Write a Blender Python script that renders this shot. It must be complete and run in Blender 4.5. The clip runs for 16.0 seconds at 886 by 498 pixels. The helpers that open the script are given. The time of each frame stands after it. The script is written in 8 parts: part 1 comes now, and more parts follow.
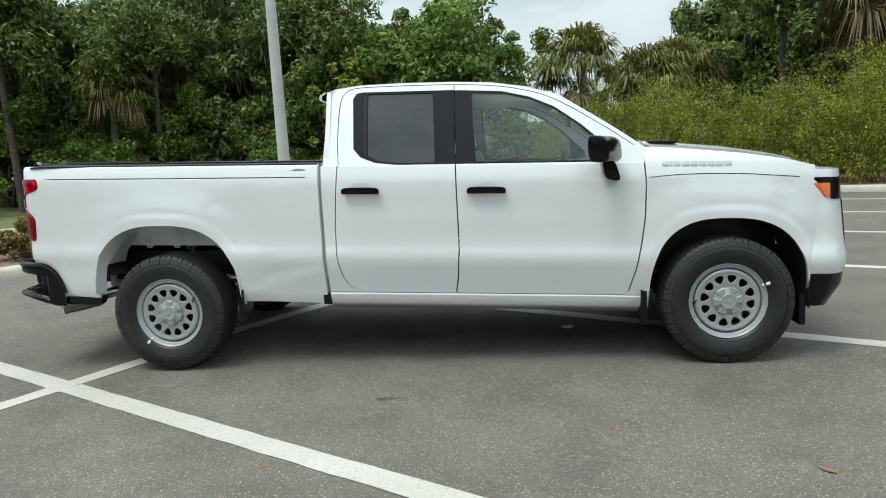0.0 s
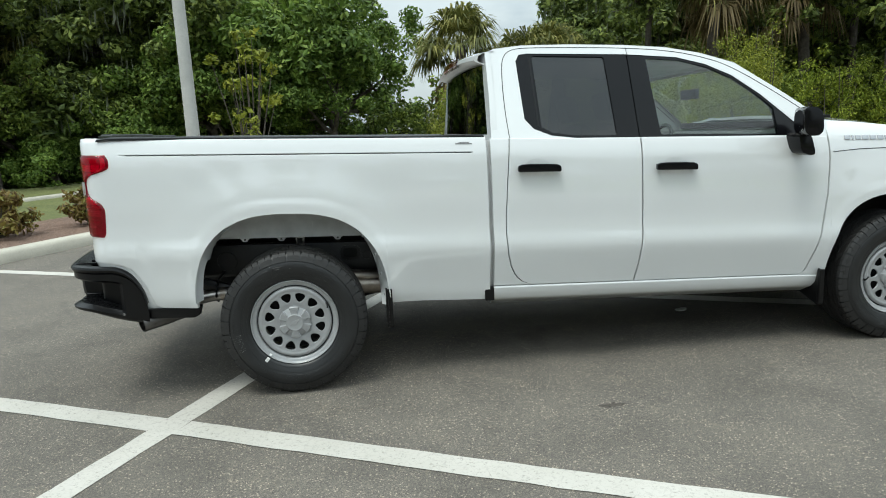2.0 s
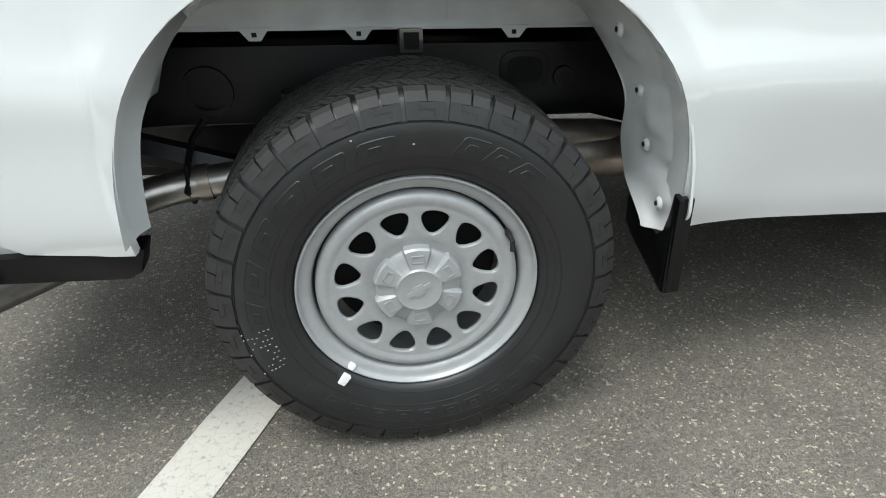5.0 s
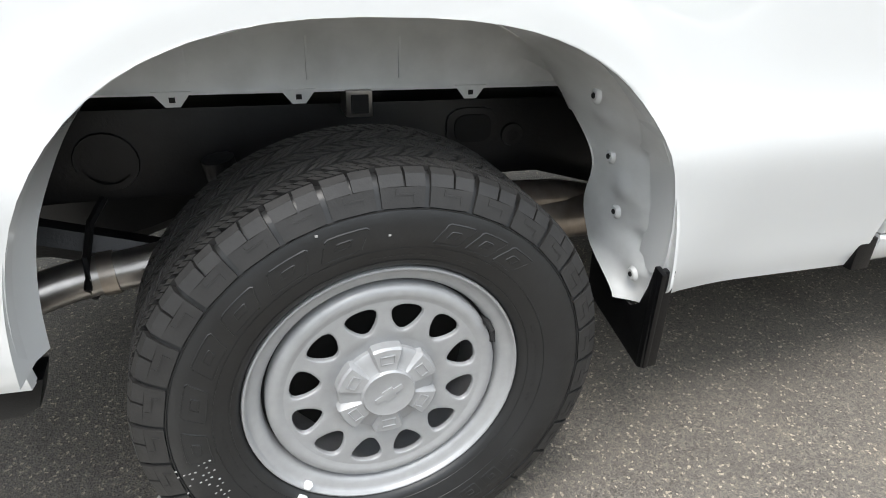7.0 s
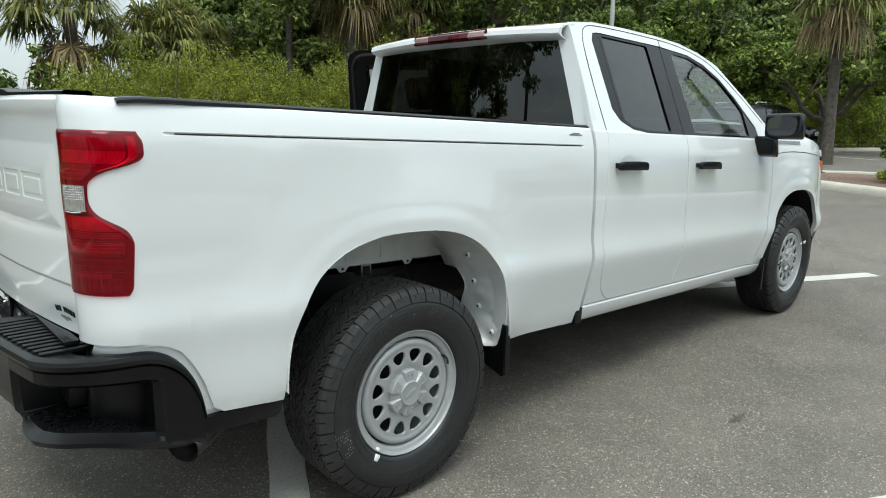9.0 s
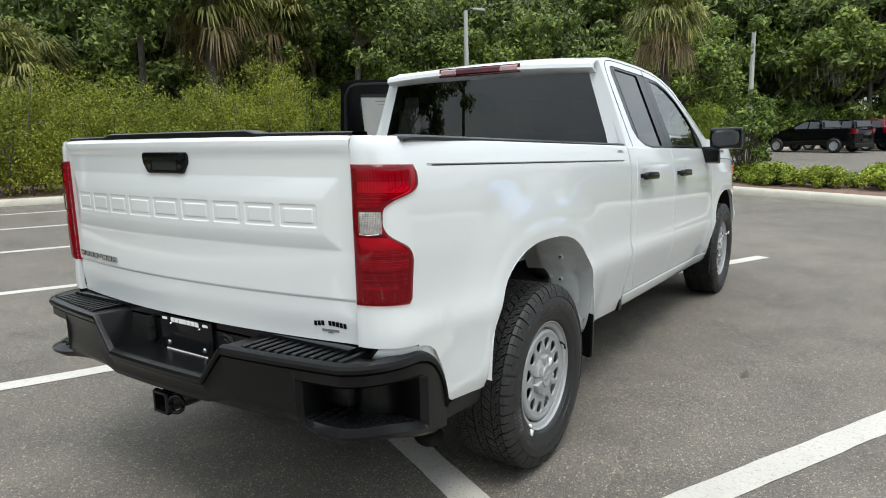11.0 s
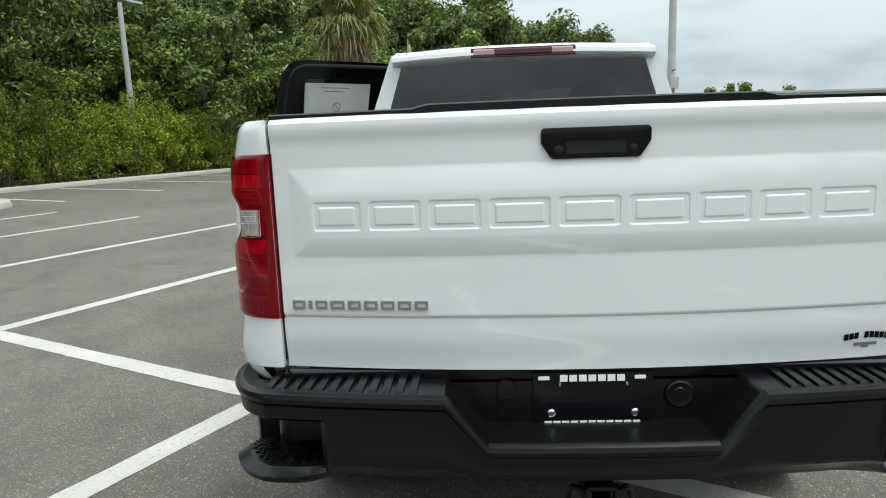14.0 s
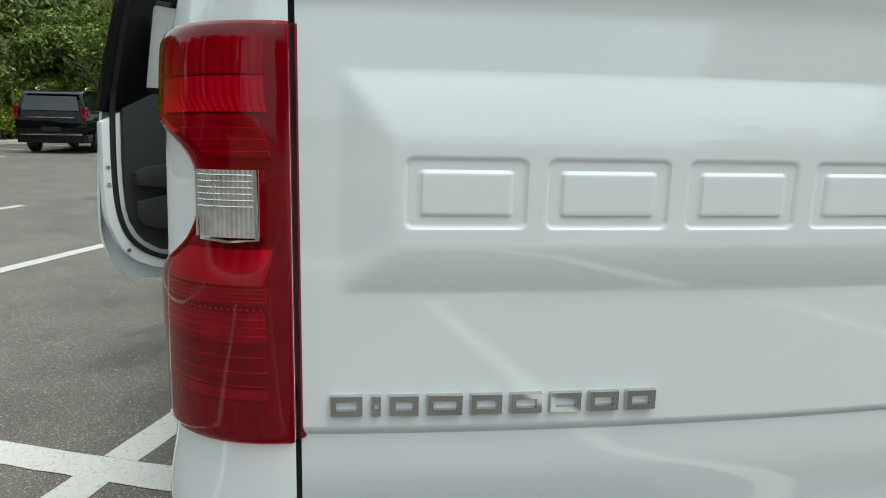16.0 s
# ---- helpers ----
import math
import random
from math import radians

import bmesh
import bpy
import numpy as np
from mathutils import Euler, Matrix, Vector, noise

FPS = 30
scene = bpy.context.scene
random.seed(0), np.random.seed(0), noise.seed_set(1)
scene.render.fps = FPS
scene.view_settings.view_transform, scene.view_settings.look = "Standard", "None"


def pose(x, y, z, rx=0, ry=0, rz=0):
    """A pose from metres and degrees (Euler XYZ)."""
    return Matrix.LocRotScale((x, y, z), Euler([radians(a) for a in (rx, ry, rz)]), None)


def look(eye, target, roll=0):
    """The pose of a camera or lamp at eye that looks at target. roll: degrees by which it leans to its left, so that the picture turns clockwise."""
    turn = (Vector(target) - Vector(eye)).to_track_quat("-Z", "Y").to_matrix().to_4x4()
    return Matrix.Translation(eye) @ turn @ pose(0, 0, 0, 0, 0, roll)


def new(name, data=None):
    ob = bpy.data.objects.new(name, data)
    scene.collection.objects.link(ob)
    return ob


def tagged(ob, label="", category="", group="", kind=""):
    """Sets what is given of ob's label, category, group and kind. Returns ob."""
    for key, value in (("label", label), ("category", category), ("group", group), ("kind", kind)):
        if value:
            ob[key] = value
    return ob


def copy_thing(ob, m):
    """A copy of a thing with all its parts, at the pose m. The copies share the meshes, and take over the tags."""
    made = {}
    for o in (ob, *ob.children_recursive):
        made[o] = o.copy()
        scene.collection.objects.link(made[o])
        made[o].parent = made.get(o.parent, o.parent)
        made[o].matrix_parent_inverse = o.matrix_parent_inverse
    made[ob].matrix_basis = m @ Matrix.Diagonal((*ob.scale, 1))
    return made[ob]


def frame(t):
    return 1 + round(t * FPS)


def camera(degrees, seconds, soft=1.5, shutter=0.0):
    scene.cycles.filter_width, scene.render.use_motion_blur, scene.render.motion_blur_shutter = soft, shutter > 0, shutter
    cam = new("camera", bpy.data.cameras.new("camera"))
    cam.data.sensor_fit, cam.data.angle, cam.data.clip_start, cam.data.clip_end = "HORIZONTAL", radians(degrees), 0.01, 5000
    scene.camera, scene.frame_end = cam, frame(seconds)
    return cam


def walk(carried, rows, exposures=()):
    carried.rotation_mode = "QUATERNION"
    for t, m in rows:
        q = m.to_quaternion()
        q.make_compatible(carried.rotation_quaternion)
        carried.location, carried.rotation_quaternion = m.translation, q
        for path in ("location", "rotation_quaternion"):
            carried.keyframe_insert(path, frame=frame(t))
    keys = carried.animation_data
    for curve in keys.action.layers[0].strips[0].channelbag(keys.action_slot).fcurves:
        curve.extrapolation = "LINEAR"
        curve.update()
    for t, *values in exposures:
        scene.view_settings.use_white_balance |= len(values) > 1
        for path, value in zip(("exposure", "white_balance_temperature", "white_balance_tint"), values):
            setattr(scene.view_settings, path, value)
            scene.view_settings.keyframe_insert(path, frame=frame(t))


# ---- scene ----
cam = camera(67.8, 16.0, 1.0)
PATH = [
    (0, (2.441, -5.241, 1.415), (2.212, -3.274, 1.135), -3.1),
    (0.5, (1.887, -5.231, 1.432), (1.799, -3.254, 1.143), -2.8),
    (1, (1.345, -5.16, 1.457), (1.382, -3.183, 1.158), -2.6),
    (1.5, (0.823, -4.96, 1.435), (0.976, -2.991, 1.12), -2.6),
    (2, (0.367, -4.635, 1.457), (0.628, -2.685, 1.099), -2.7),
    (2.5, (0.047, -4.256, 1.411), (0.398, -2.331, 0.998), -3.2),
    (3, (-0.118, -3.773, 1.36), (0.275, -1.876, 0.864), -3.7),
    (3.5, (-0.244, -3.34, 1.333), (0.131, -1.474, 0.72), -3.7),
    (4, (-0.222, -2.9, 1.229), (0.085, -1.055, 0.521), -3.3),
    (4.2, (-0.199, -2.714, 1.224), (0.08, -0.89, 0.453), -2.7),
    (6.3, (-0.035, -1.614, 1.013), (0.246, -0.008, -0.147), 0.9),
    (6.5, (-0.056, -1.626, 1.031), (0.301, -0.021, -0.107), 1.1),
    (7, (-0.225, -1.839, 1.182), (0.389, -0.188, 0.235), 1.6),
    (7.5, (-0.469, -2.143, 1.353), (0.407, -0.521, 0.578), 1.2),
    (8, (-0.837, -2.434, 1.415), (0.263, -0.867, 0.835), 0.8),
    (8.5, (-1.212, -2.671, 1.47), (0.035, -1.178, 1.006), 0.7),
    (8.7, (-1.331, -2.77, 1.449), (-0.045, -1.298, 1.024), 0.6),
    (10.8, (-2.431, -2.271, 1.5), (-0.834, -1.121, 1.143), -1.1),
    (11, (-2.55, -2.157, 1.498), (-0.913, -1.062, 1.149), -1.3),
    (11.5, (-2.764, -1.845, 1.52), (-1.039, -0.893, 1.175), -2.0),
    (12, (-2.937, -1.403, 1.536), (-1.138, -0.6, 1.193), -2.7),
    (12.5, (-3.071, -0.952, 1.529), (-1.212, -0.303, 1.18), -2.9),
    (13, (-3.07, -0.49, 1.506), (-1.163, 0.0, 1.156), -2.8),
    (13.5, (-2.961, -0.058, 1.476), (-1.016, 0.246, 1.12), -2.4),
    (14, (-2.719, 0.281, 1.454), (-0.754, 0.381, 1.099), -2.1),
    (14.5, (-2.392, 0.575, 1.439), (-0.426, 0.47, 1.084), -1.5),
    (15, (-2.113, 0.765, 1.406), (-0.166, 0.483, 1.045), -0.7),
    (15.5, (-1.874, 0.822, 1.374), (0.047, 0.415, 0.993), 0.4),
    (16, (-1.723, 0.816, 1.322), (0.18, 0.339, 0.936), 1.5),
]
walk(cam, [(t, look(eye, target, roll)) for t, eye, target, roll in PATH], [(0, 0.9, 6400, 1), (3, 0.88, 6400, 1), (4.2, 0.93, 6400, 2), (6.3, 2.1, 6600, 11), (7, 1.66, 6600, 11), (7.5, 1.15, 6600, 11), (7.9, 1.0, 6420, 3), (8.2, 0.98, 6400, 1), (10.8, 1.05, 6500, 7), (12.5, 1.02, 6600, 8), (14, 0.97, 6400, 2), (15, 0.92, 6400, 1), (16, 0.88, 6400, 1)])

# ---- world, sun, exposure ----
# Overcast day: a bright cloud sheet with thin bluish gaps, and one very soft sun behind it.
world = bpy.data.worlds.new("overcast_sky")
scene.world = world
world.use_nodes = True
_wt = world.node_tree
_wt.nodes.clear()
_out = _wt.nodes.new("ShaderNodeOutputWorld")
_bg = _wt.nodes.new("ShaderNodeBackground")
_sky = _wt.nodes.new("ShaderNodeTexSky")
_sky.sky_type, _sky.sun_disc = "NISHITA", False
_sky.sun_elevation, _sky.sun_rotation = radians(62), radians(200)
_skyscale = _wt.nodes.new("ShaderNodeMix")
_skyscale.data_type, _skyscale.blend_type = "RGBA", "MULTIPLY"
_skyscale.inputs[0].default_value = 1.0
_skyscale.inputs[7].default_value = (0.11, 0.11, 0.11, 1)
_tc = _wt.nodes.new("ShaderNodeTexCoord")
_map = _wt.nodes.new("ShaderNodeMapping")
_map.inputs["Scale"].default_value = (1.4, 1.4, 4.2)
_cl = _wt.nodes.new("ShaderNodeTexNoise")
_cl.inputs["Scale"].default_value, _cl.inputs["Detail"].default_value, _cl.inputs["Roughness"].default_value = 1.7, 6, 0.55
_cover = _wt.nodes.new("ShaderNodeMapRange")
_cover.inputs[1].default_value, _cover.inputs[2].default_value = 0.30, 0.52
_cover.inputs[3].default_value, _cover.inputs[4].default_value = 0.45, 1.0
_shade = _wt.nodes.new("ShaderNodeValToRGB")
_shade.color_ramp.elements[0].position, _shade.color_ramp.elements[0].color = 0.40, (0.95, 1.0, 1.035, 1)
_shade.color_ramp.elements[1].position, _shade.color_ramp.elements[1].color = 0.60, (0.60, 0.68, 0.76, 1)
_mix = _wt.nodes.new("ShaderNodeMix")
_mix.data_type = "RGBA"
_wt.links.new(_tc.outputs["Generated"], _map.inputs[0])
_wt.links.new(_map.outputs[0], _cl.inputs["Vector"])
_wt.links.new(_cl.outputs[0], _cover.inputs[0])
_wt.links.new(_cl.outputs[0], _shade.inputs[0])
_wt.links.new(_sky.outputs[0], _skyscale.inputs[6])
_wt.links.new(_cover.outputs[0], _mix.inputs[0])
_wt.links.new(_skyscale.outputs[2], _mix.inputs[6])
_wt.links.new(_shade.outputs[0], _mix.inputs[7])
# an overcast sky is about three times as bright overhead as at the horizon
_sep = _wt.nodes.new("ShaderNodeSeparateXYZ")
_up = _wt.nodes.new("ShaderNodeMapRange")
_up.inputs[1].default_value, _up.inputs[2].default_value = 0.0, 0.9
_up.inputs[3].default_value, _up.inputs[4].default_value = 0.42, 1.25
_grad = _wt.nodes.new("ShaderNodeMix")
_grad.data_type, _grad.blend_type = "RGBA", "MULTIPLY"
_grad.inputs[0].default_value = 1.0
_wt.links.new(_tc.outputs["Generated"], _sep.inputs[0])
_wt.links.new(_sep.outputs[2], _up.inputs[0])
_wt.links.new(_mix.outputs[2], _grad.inputs[6])
_wt.links.new(_up.outputs[0], _grad.inputs[7])
_wt.links.new(_grad.outputs[2], _bg.inputs[0])
_bg.inputs[1].default_value = 0.95
_wt.links.new(_bg.outputs[0], _out.inputs[0])

sun = new("sun", bpy.data.lights.new("sun", "SUN"))
sun.data.energy, sun.data.angle, sun.data.color = 1.1, radians(24), (1.0, 0.97, 0.93)
sun.matrix_world = look((0, 0, 30), (9, 22 * 0.45, 0))

# ---- materials ----
def nodes_of(name):
    m = bpy.data.materials.new(name)
    m.use_nodes = True
    t = m.node_tree
    return m, t, t.nodes["Principled BSDF"]


def noise_node(t, scale, detail=4.0, rough=0.55, coords="Object"):
    tc = t.nodes.new("ShaderNodeTexCoord")
    n = t.nodes.new("ShaderNodeTexNoise")
    n.inputs["Scale"].default_value, n.inputs["Detail"].default_value, n.inputs["Roughness"].default_value = scale, detail, rough
    t.links.new(tc.outputs[coords], n.inputs["Vector"])
    return n


def ramp(t, fac, stops):
    r = t.nodes.new("ShaderNodeValToRGB")
    while len(r.color_ramp.elements) < len(stops):
        r.color_ramp.elements.new(0.5)
    for e, (p, c) in zip(r.color_ramp.elements, stops):
        e.position, e.color = p, (*c, 1)
    t.links.new(fac, r.inputs[0])
    return r


def bump(t, bsdf, height, strength, distance):
    b = t.nodes.new("ShaderNodeBump")
    b.inputs["Strength"].default_value, b.inputs["Distance"].default_value = strength, distance
    t.links.new(height, b.inputs["Height"])
    t.links.new(b.outputs[0], bsdf.inputs["Normal"])
    return b


def mixed(t, fac, a, b, blend="MIX"):
    m = t.nodes.new("ShaderNodeMix")
    m.data_type, m.blend_type = "RGBA", blend
    for sock, v in ((m.inputs[0], fac), (m.inputs[6], a), (m.inputs[7], b)):
        if isinstance(v, (int, float)):
            sock.default_value = v
        elif isinstance(v, tuple):
            sock.default_value = (*v, 1)
        else:
            t.links.new(v, sock)
    return m.outputs[2]


def simple(name, col, rough=0.5, metal=0.0, scale=30.0, vary=0.08, bumps=0.0, coat=0.0, coords="Object", spec=0.5):
    """A surface of one base colour with fine mottling, and relief where bumps is given."""
    m, t, b = nodes_of(name)
    n = noise_node(t, scale, coords=coords)
    lo, hi = tuple(c * (1 - vary) for c in col), tuple(min(1, c * (1 + vary)) for c in col)
    t.links.new(ramp(t, n.outputs[0], [(0.3, lo), (0.7, hi)]).outputs[0], b.inputs["Base Color"])
    b.inputs["Roughness"].default_value, b.inputs["Metallic"].default_value = rough, metal
    b.inputs["Coat Weight"].default_value, b.inputs["Coat Roughness"].default_value = coat, 0.04
    b.inputs["Specular IOR Level"].default_value = spec
    if bumps:
        n2 = noise_node(t, scale * 6, 3, coords=coords)
        bump(t, b, n2.outputs[0], bumps, 0.002)
    return m


def paint(name, col, flake=0.0, coat_ior=1.92, spec=0.3):
    m, t, b = nodes_of(name)
    n = noise_node(t, 1.2, 2)
    t.links.new(ramp(t, n.outputs[0], [(0.3, tuple(c * 0.97 for c in col)), (0.7, col)]).outputs[0], b.inputs["Base Color"])
    b.inputs["Roughness"].default_value, b.inputs["Metallic"].default_value = 0.42, flake
    b.inputs["Coat Weight"].default_value, b.inputs["Coat Roughness"].default_value = 1.0, 0.012
    b.inputs["Coat IOR"].default_value = coat_ior
    b.inputs["Specular IOR Level"].default_value = spec
    fine = noise_node(t, 380.0, 2)
    bp = t.nodes.new("ShaderNodeBump")
    bp.inputs["Strength"].default_value, bp.inputs["Distance"].default_value = 0.02, 0.001
    t.links.new(fine.outputs[0], bp.inputs["Height"])
    t.links.new(bp.outputs[0], b.inputs["Coat Normal"])
    return m


def tinted_glass(name, tint, rough=0.0, ior=1.52):
    """Thin window glass: light passes straight through, tinted, and both sides mirror more at grazing angles."""
    m = bpy.data.materials.new(name)
    m.use_nodes = True
    t = m.node_tree
    t.nodes.clear()
    out = t.nodes.new("ShaderNodeOutputMaterial")
    mx = t.nodes.new("ShaderNodeMixShader")
    tr = t.nodes.new("ShaderNodeBsdfTransparent")
    gl = t.nodes.new("ShaderNodeBsdfGlossy")
    lw = t.nodes.new("ShaderNodeLayerWeight")
    lw.inputs[0].default_value = 0.5
    f0 = ((ior - 1) / (ior + 1)) ** 2
    pw, ma = t.nodes.new("ShaderNodeMath"), t.nodes.new("ShaderNodeMath")
    pw.operation, ma.operation = "POWER", "MULTIPLY_ADD"
    pw.inputs[1].default_value = 4.0
    ma.inputs[1].default_value, ma.inputs[2].default_value = 1 - f0, f0
    tr.inputs[0].default_value = (*tint, 1)
    gl.inputs["Roughness"].default_value = rough
    t.links.new(lw.outputs["Facing"], pw.inputs[0])
    t.links.new(pw.outputs[0], ma.inputs[0])
    t.links.new(ma.outputs[0], mx.inputs[0])
    t.links.new(tr.outputs[0], mx.inputs[1])
    t.links.new(gl.outputs[0], mx.inputs[2])
    t.links.new(mx.outputs[0], out.inputs[0])
    return m


def asphalt_material():
    m, t, b = nodes_of("worn_asphalt")
    big = noise_node(t, 0.22, 5, 0.6)
    mid = noise_node(t, 1.7, 6, 0.65)
    tone = ramp(t, big.outputs[0], [(0.3, (0.120, 0.109, 0.096)), (0.7, (0.164, 0.150, 0.133))])
    tone2 = ramp(t, mid.outputs[0], [(0.25, (0.72, 0.72, 0.72)), (0.5, (1.0, 1.0, 1.0)), (0.8, (1.2, 1.19, 1.16))])
    col = mixed(t, 1.0, tone.outputs[0], tone2.outputs[0], "MULTIPLY")
    tc = t.nodes.new("ShaderNodeTexCoord")
    vor = t.nodes.new("ShaderNodeTexVoronoi")
    vor.inputs["Scale"].default_value, vor.inputs["Randomness"].default_value = 165.0, 1.0
    t.links.new(tc.outputs["Object"], vor.inputs["Vector"])
    sep = t.nodes.new("ShaderNodeSeparateColor")
    t.links.new(vor.outputs["Color"], sep.inputs[0])
    stone = ramp(t, sep.outputs[0], [(0.0, (0.70, 0.70, 0.70)), (0.55, (0.97, 0.97, 0.97)), (0.92, (1.12, 1.10, 1.06)), (0.984, (2.5, 2.38, 2.15))])
    col = mixed(t, 1.0, col, stone.outputs[0], "MULTIPLY")
    fine = noise_node(t, 330.0, 3, 0.7)
    grit = ramp(t, fine.outputs[0], [(0.36, (0.42, 0.42, 0.42)), (0.61, (1.42, 1.40, 1.36))])
    col = mixed(t, 1.0, col, grit.outputs[0], "MULTIPLY")
    # thin wandering cracks in worn patches, pale scuffs
    cv = t.nodes.new("ShaderNodeTexVoronoi")
    cv.feature = "DISTANCE_TO_EDGE"
    cv.inputs["Scale"].default_value = 0.42
    cw = noise_node(t, 2.2, 5, 0.65)
    cm = t.nodes.new("ShaderNodeVectorMath")
    cm.operation = "MULTIPLY_ADD"
    cm.inputs[1].default_value = (0.9, 0.9, 0.0)
    t.links.new(cw.outputs["Color"], cm.inputs[0])
    t.links.new(tc.outputs["Object"], cm.inputs[2])
    t.links.new(cm.outputs[0], cv.inputs["Vector"])
    crack = ramp(t, cv.outputs["Distance"], [(0.0, (0.78, 0.77, 0.75)), (0.005, (1, 1, 1))])
    where = noise_node(t, 0.33, 2, 0.5)
    mask = ramp(t, where.outputs[0], [(0.58, (0, 0, 0)), (0.68, (1, 1, 1))])
    col = mixed(t, mask.outputs[0], col, mixed(t, 1.0, col, crack.outputs[0], "MULTIPLY"))
    pale = noise_node(t, 3.1, 7, 0.72)
    scuff = ramp(t, pale.outputs[0], [(0.58, (1, 1, 1)), (0.70, (1.28, 1.25, 1.2))])
    col = mixed(t, 1.0, col, scuff.outputs[0], "MULTIPLY")
    # oil spots and scuffs
    st = noise_node(t, 0.9, 3, 0.5)
    dark = ramp(t, st.outputs[0], [(0.66, (1, 1, 1)), (0.74, (0.72, 0.71, 0.70))])
    col = mixed(t, 1.0, col, dark.outputs[0], "MULTIPLY")
    t.links.new(col, b.inputs["Base Color"])
    b.inputs["Roughness"].default_value = 0.85
    b.inputs["Specular IOR Level"].default_value = 0.35
    dist = t.nodes.new("ShaderNodeMath")
    dist.operation = "ADD"
    t.links.new(vor.outputs["Distance"], dist.inputs[0])
    t.links.new(fine.outputs[0], dist.inputs[1])
    bump(t, b, dist.outputs[0], 0.6, 0.003)
    return m


def line_paint_material():
    m, t, b = nodes_of("worn_white_road_paint")
    tc = t.nodes.new("ShaderNodeTexCoord")
    vor = t.nodes.new("ShaderNodeTexVoronoi")
    vor.feature = "DISTANCE_TO_EDGE"
    vor.inputs["Scale"].default_value = 26.0
    warp = noise_node(t, 18.0, 3, 0.6, "Object")
    vm = t.nodes.new("ShaderNodeVectorMath")
    vm.operation = "MULTIPLY_ADD"
    vm.inputs[1].default_value = (0.05, 0.05, 0.05)
    t.links.new(warp.outputs["Color"], vm.inputs[0])
    t.links.new(tc.outputs["Object"], vm.inputs[2])
    t.links.new(vm.outputs[0], vor.inputs["Vector"])
    crack = ramp(t, vor.outputs["Distance"], [(0.0, (0.46, 0.435, 0.395)), (0.05, (0.53, 0.505, 0.460))])
    wear = noise_node(t, 55.0, 4, 0.7)
    wr = ramp(t, wear.outputs[0], [(0.34, (0.25, 0.25, 0.24)), (0.44, (1, 1, 1))])
    patch = noise_node(t, 1.6, 3)
    pr = ramp(t, patch.outputs[0], [(0.3, (0.85, 0.85, 0.83)), (0.65, (1, 1, 1))])
    col = mixed(t, 0.45, crack.outputs[0], mixed(t, 1.0, crack.outputs[0], wr.outputs[0], "MULTIPLY"))
    t.links.new(mixed(t, 1.0, col, pr.outputs[0], "MULTIPLY"), b.inputs["Base Color"])
    b.inputs["Roughness"].default_value = 0.7
    bump(t, b, wear.outputs[0], 0.4, 0.002)
    return m


def leaf_material(name, dark, light, tip):
    """Foliage whose tone changes from leaf to leaf and lets some light through."""
    m, t, b = nodes_of(name)
    geo = t.nodes.new("ShaderNodeNewGeometry")
    r = ramp(t, geo.outputs["Random Per Island"], [(0.0, dark), (0.6, light), (0.95, tip)])
    n = noise_node(t, 0.35, 3)
    tone = ramp(t, n.outputs[0], [(0.3, (0.7, 0.72, 0.7)), (0.7, (1.15, 1.12, 1.0))])
    col = mixed(t, 1.0, r.outputs[0], tone.outputs[0], "MULTIPLY")
    t.links.new(col, b.inputs["Base Color"])
    b.inputs["Roughness"].default_value = 0.55
    b.inputs["Specular IOR Level"].default_value = 0.3
    tl = t.nodes.new("ShaderNodeBsdfTranslucent")
    t.links.new(col, tl.inputs[0])
    mx = t.nodes.new("ShaderNodeMixShader")
    mx.inputs[0].default_value = 0.3
    out = t.nodes["Material Output"]
    t.links.new(b.outputs[0], mx.inputs[1])
    t.links.new(tl.outputs[0], mx.inputs[2])
    t.links.new(mx.outputs[0], out.inputs[0])
    return m


def bark_material(name, a, c):
    m, t, b = nodes_of(name)
    n = noise_node(t, 6.0, 6, 0.7)
    t.links.new(ramp(t, n.outputs[0], [(0.3, a), (0.7, c)]).outputs[0], b.inputs["Base Color"])
    b.inputs["Roughness"].default_value = 0.9
    bump(t, b, n.outputs[0], 0.8, 0.03)
    return m


def ground_cover(name, stops, scale, rough=0.95, bumps=0.8, dist=0.03):
    m, t, b = nodes_of(name)
    n = noise_node(t, scale, 8, 0.7)
    big = noise_node(t, 0.5, 3)
    col = mixed(t, 1.0, ramp(t, n.outputs[0], stops).outputs[0], ramp(t, big.outputs[0], [(0.3, (0.75, 0.75, 0.75)), (0.7, (1.2, 1.2, 1.15))]).outputs[0], "MULTIPLY")
    t.links.new(col, b.inputs["Base Color"])
    b.inputs["Roughness"].default_value = rough
    bump(t, b, n.outputs[0], bumps, dist)
    return m


def concrete_material(name, col):
    m, t, b = nodes_of(name)
    n, f = noise_node(t, 2.5, 6, 0.65), noise_node(t, 90.0, 3)
    c = mixed(t, 1.0, ramp(t, n.outputs[0], [(0.3, tuple(v * 0.78 for v in col)), (0.7, col)]).outputs[0],
              ramp(t, f.outputs[0], [(0.3, (0.85, 0.85, 0.84)), (0.6, (1.05, 1.05, 1.04))]).outputs[0], "MULTIPLY")
    t.links.new(c, b.inputs["Base Color"])
    b.inputs["Roughness"].default_value = 0.88
    bump(t, b, f.outputs[0], 0.4, 0.003)
    return m


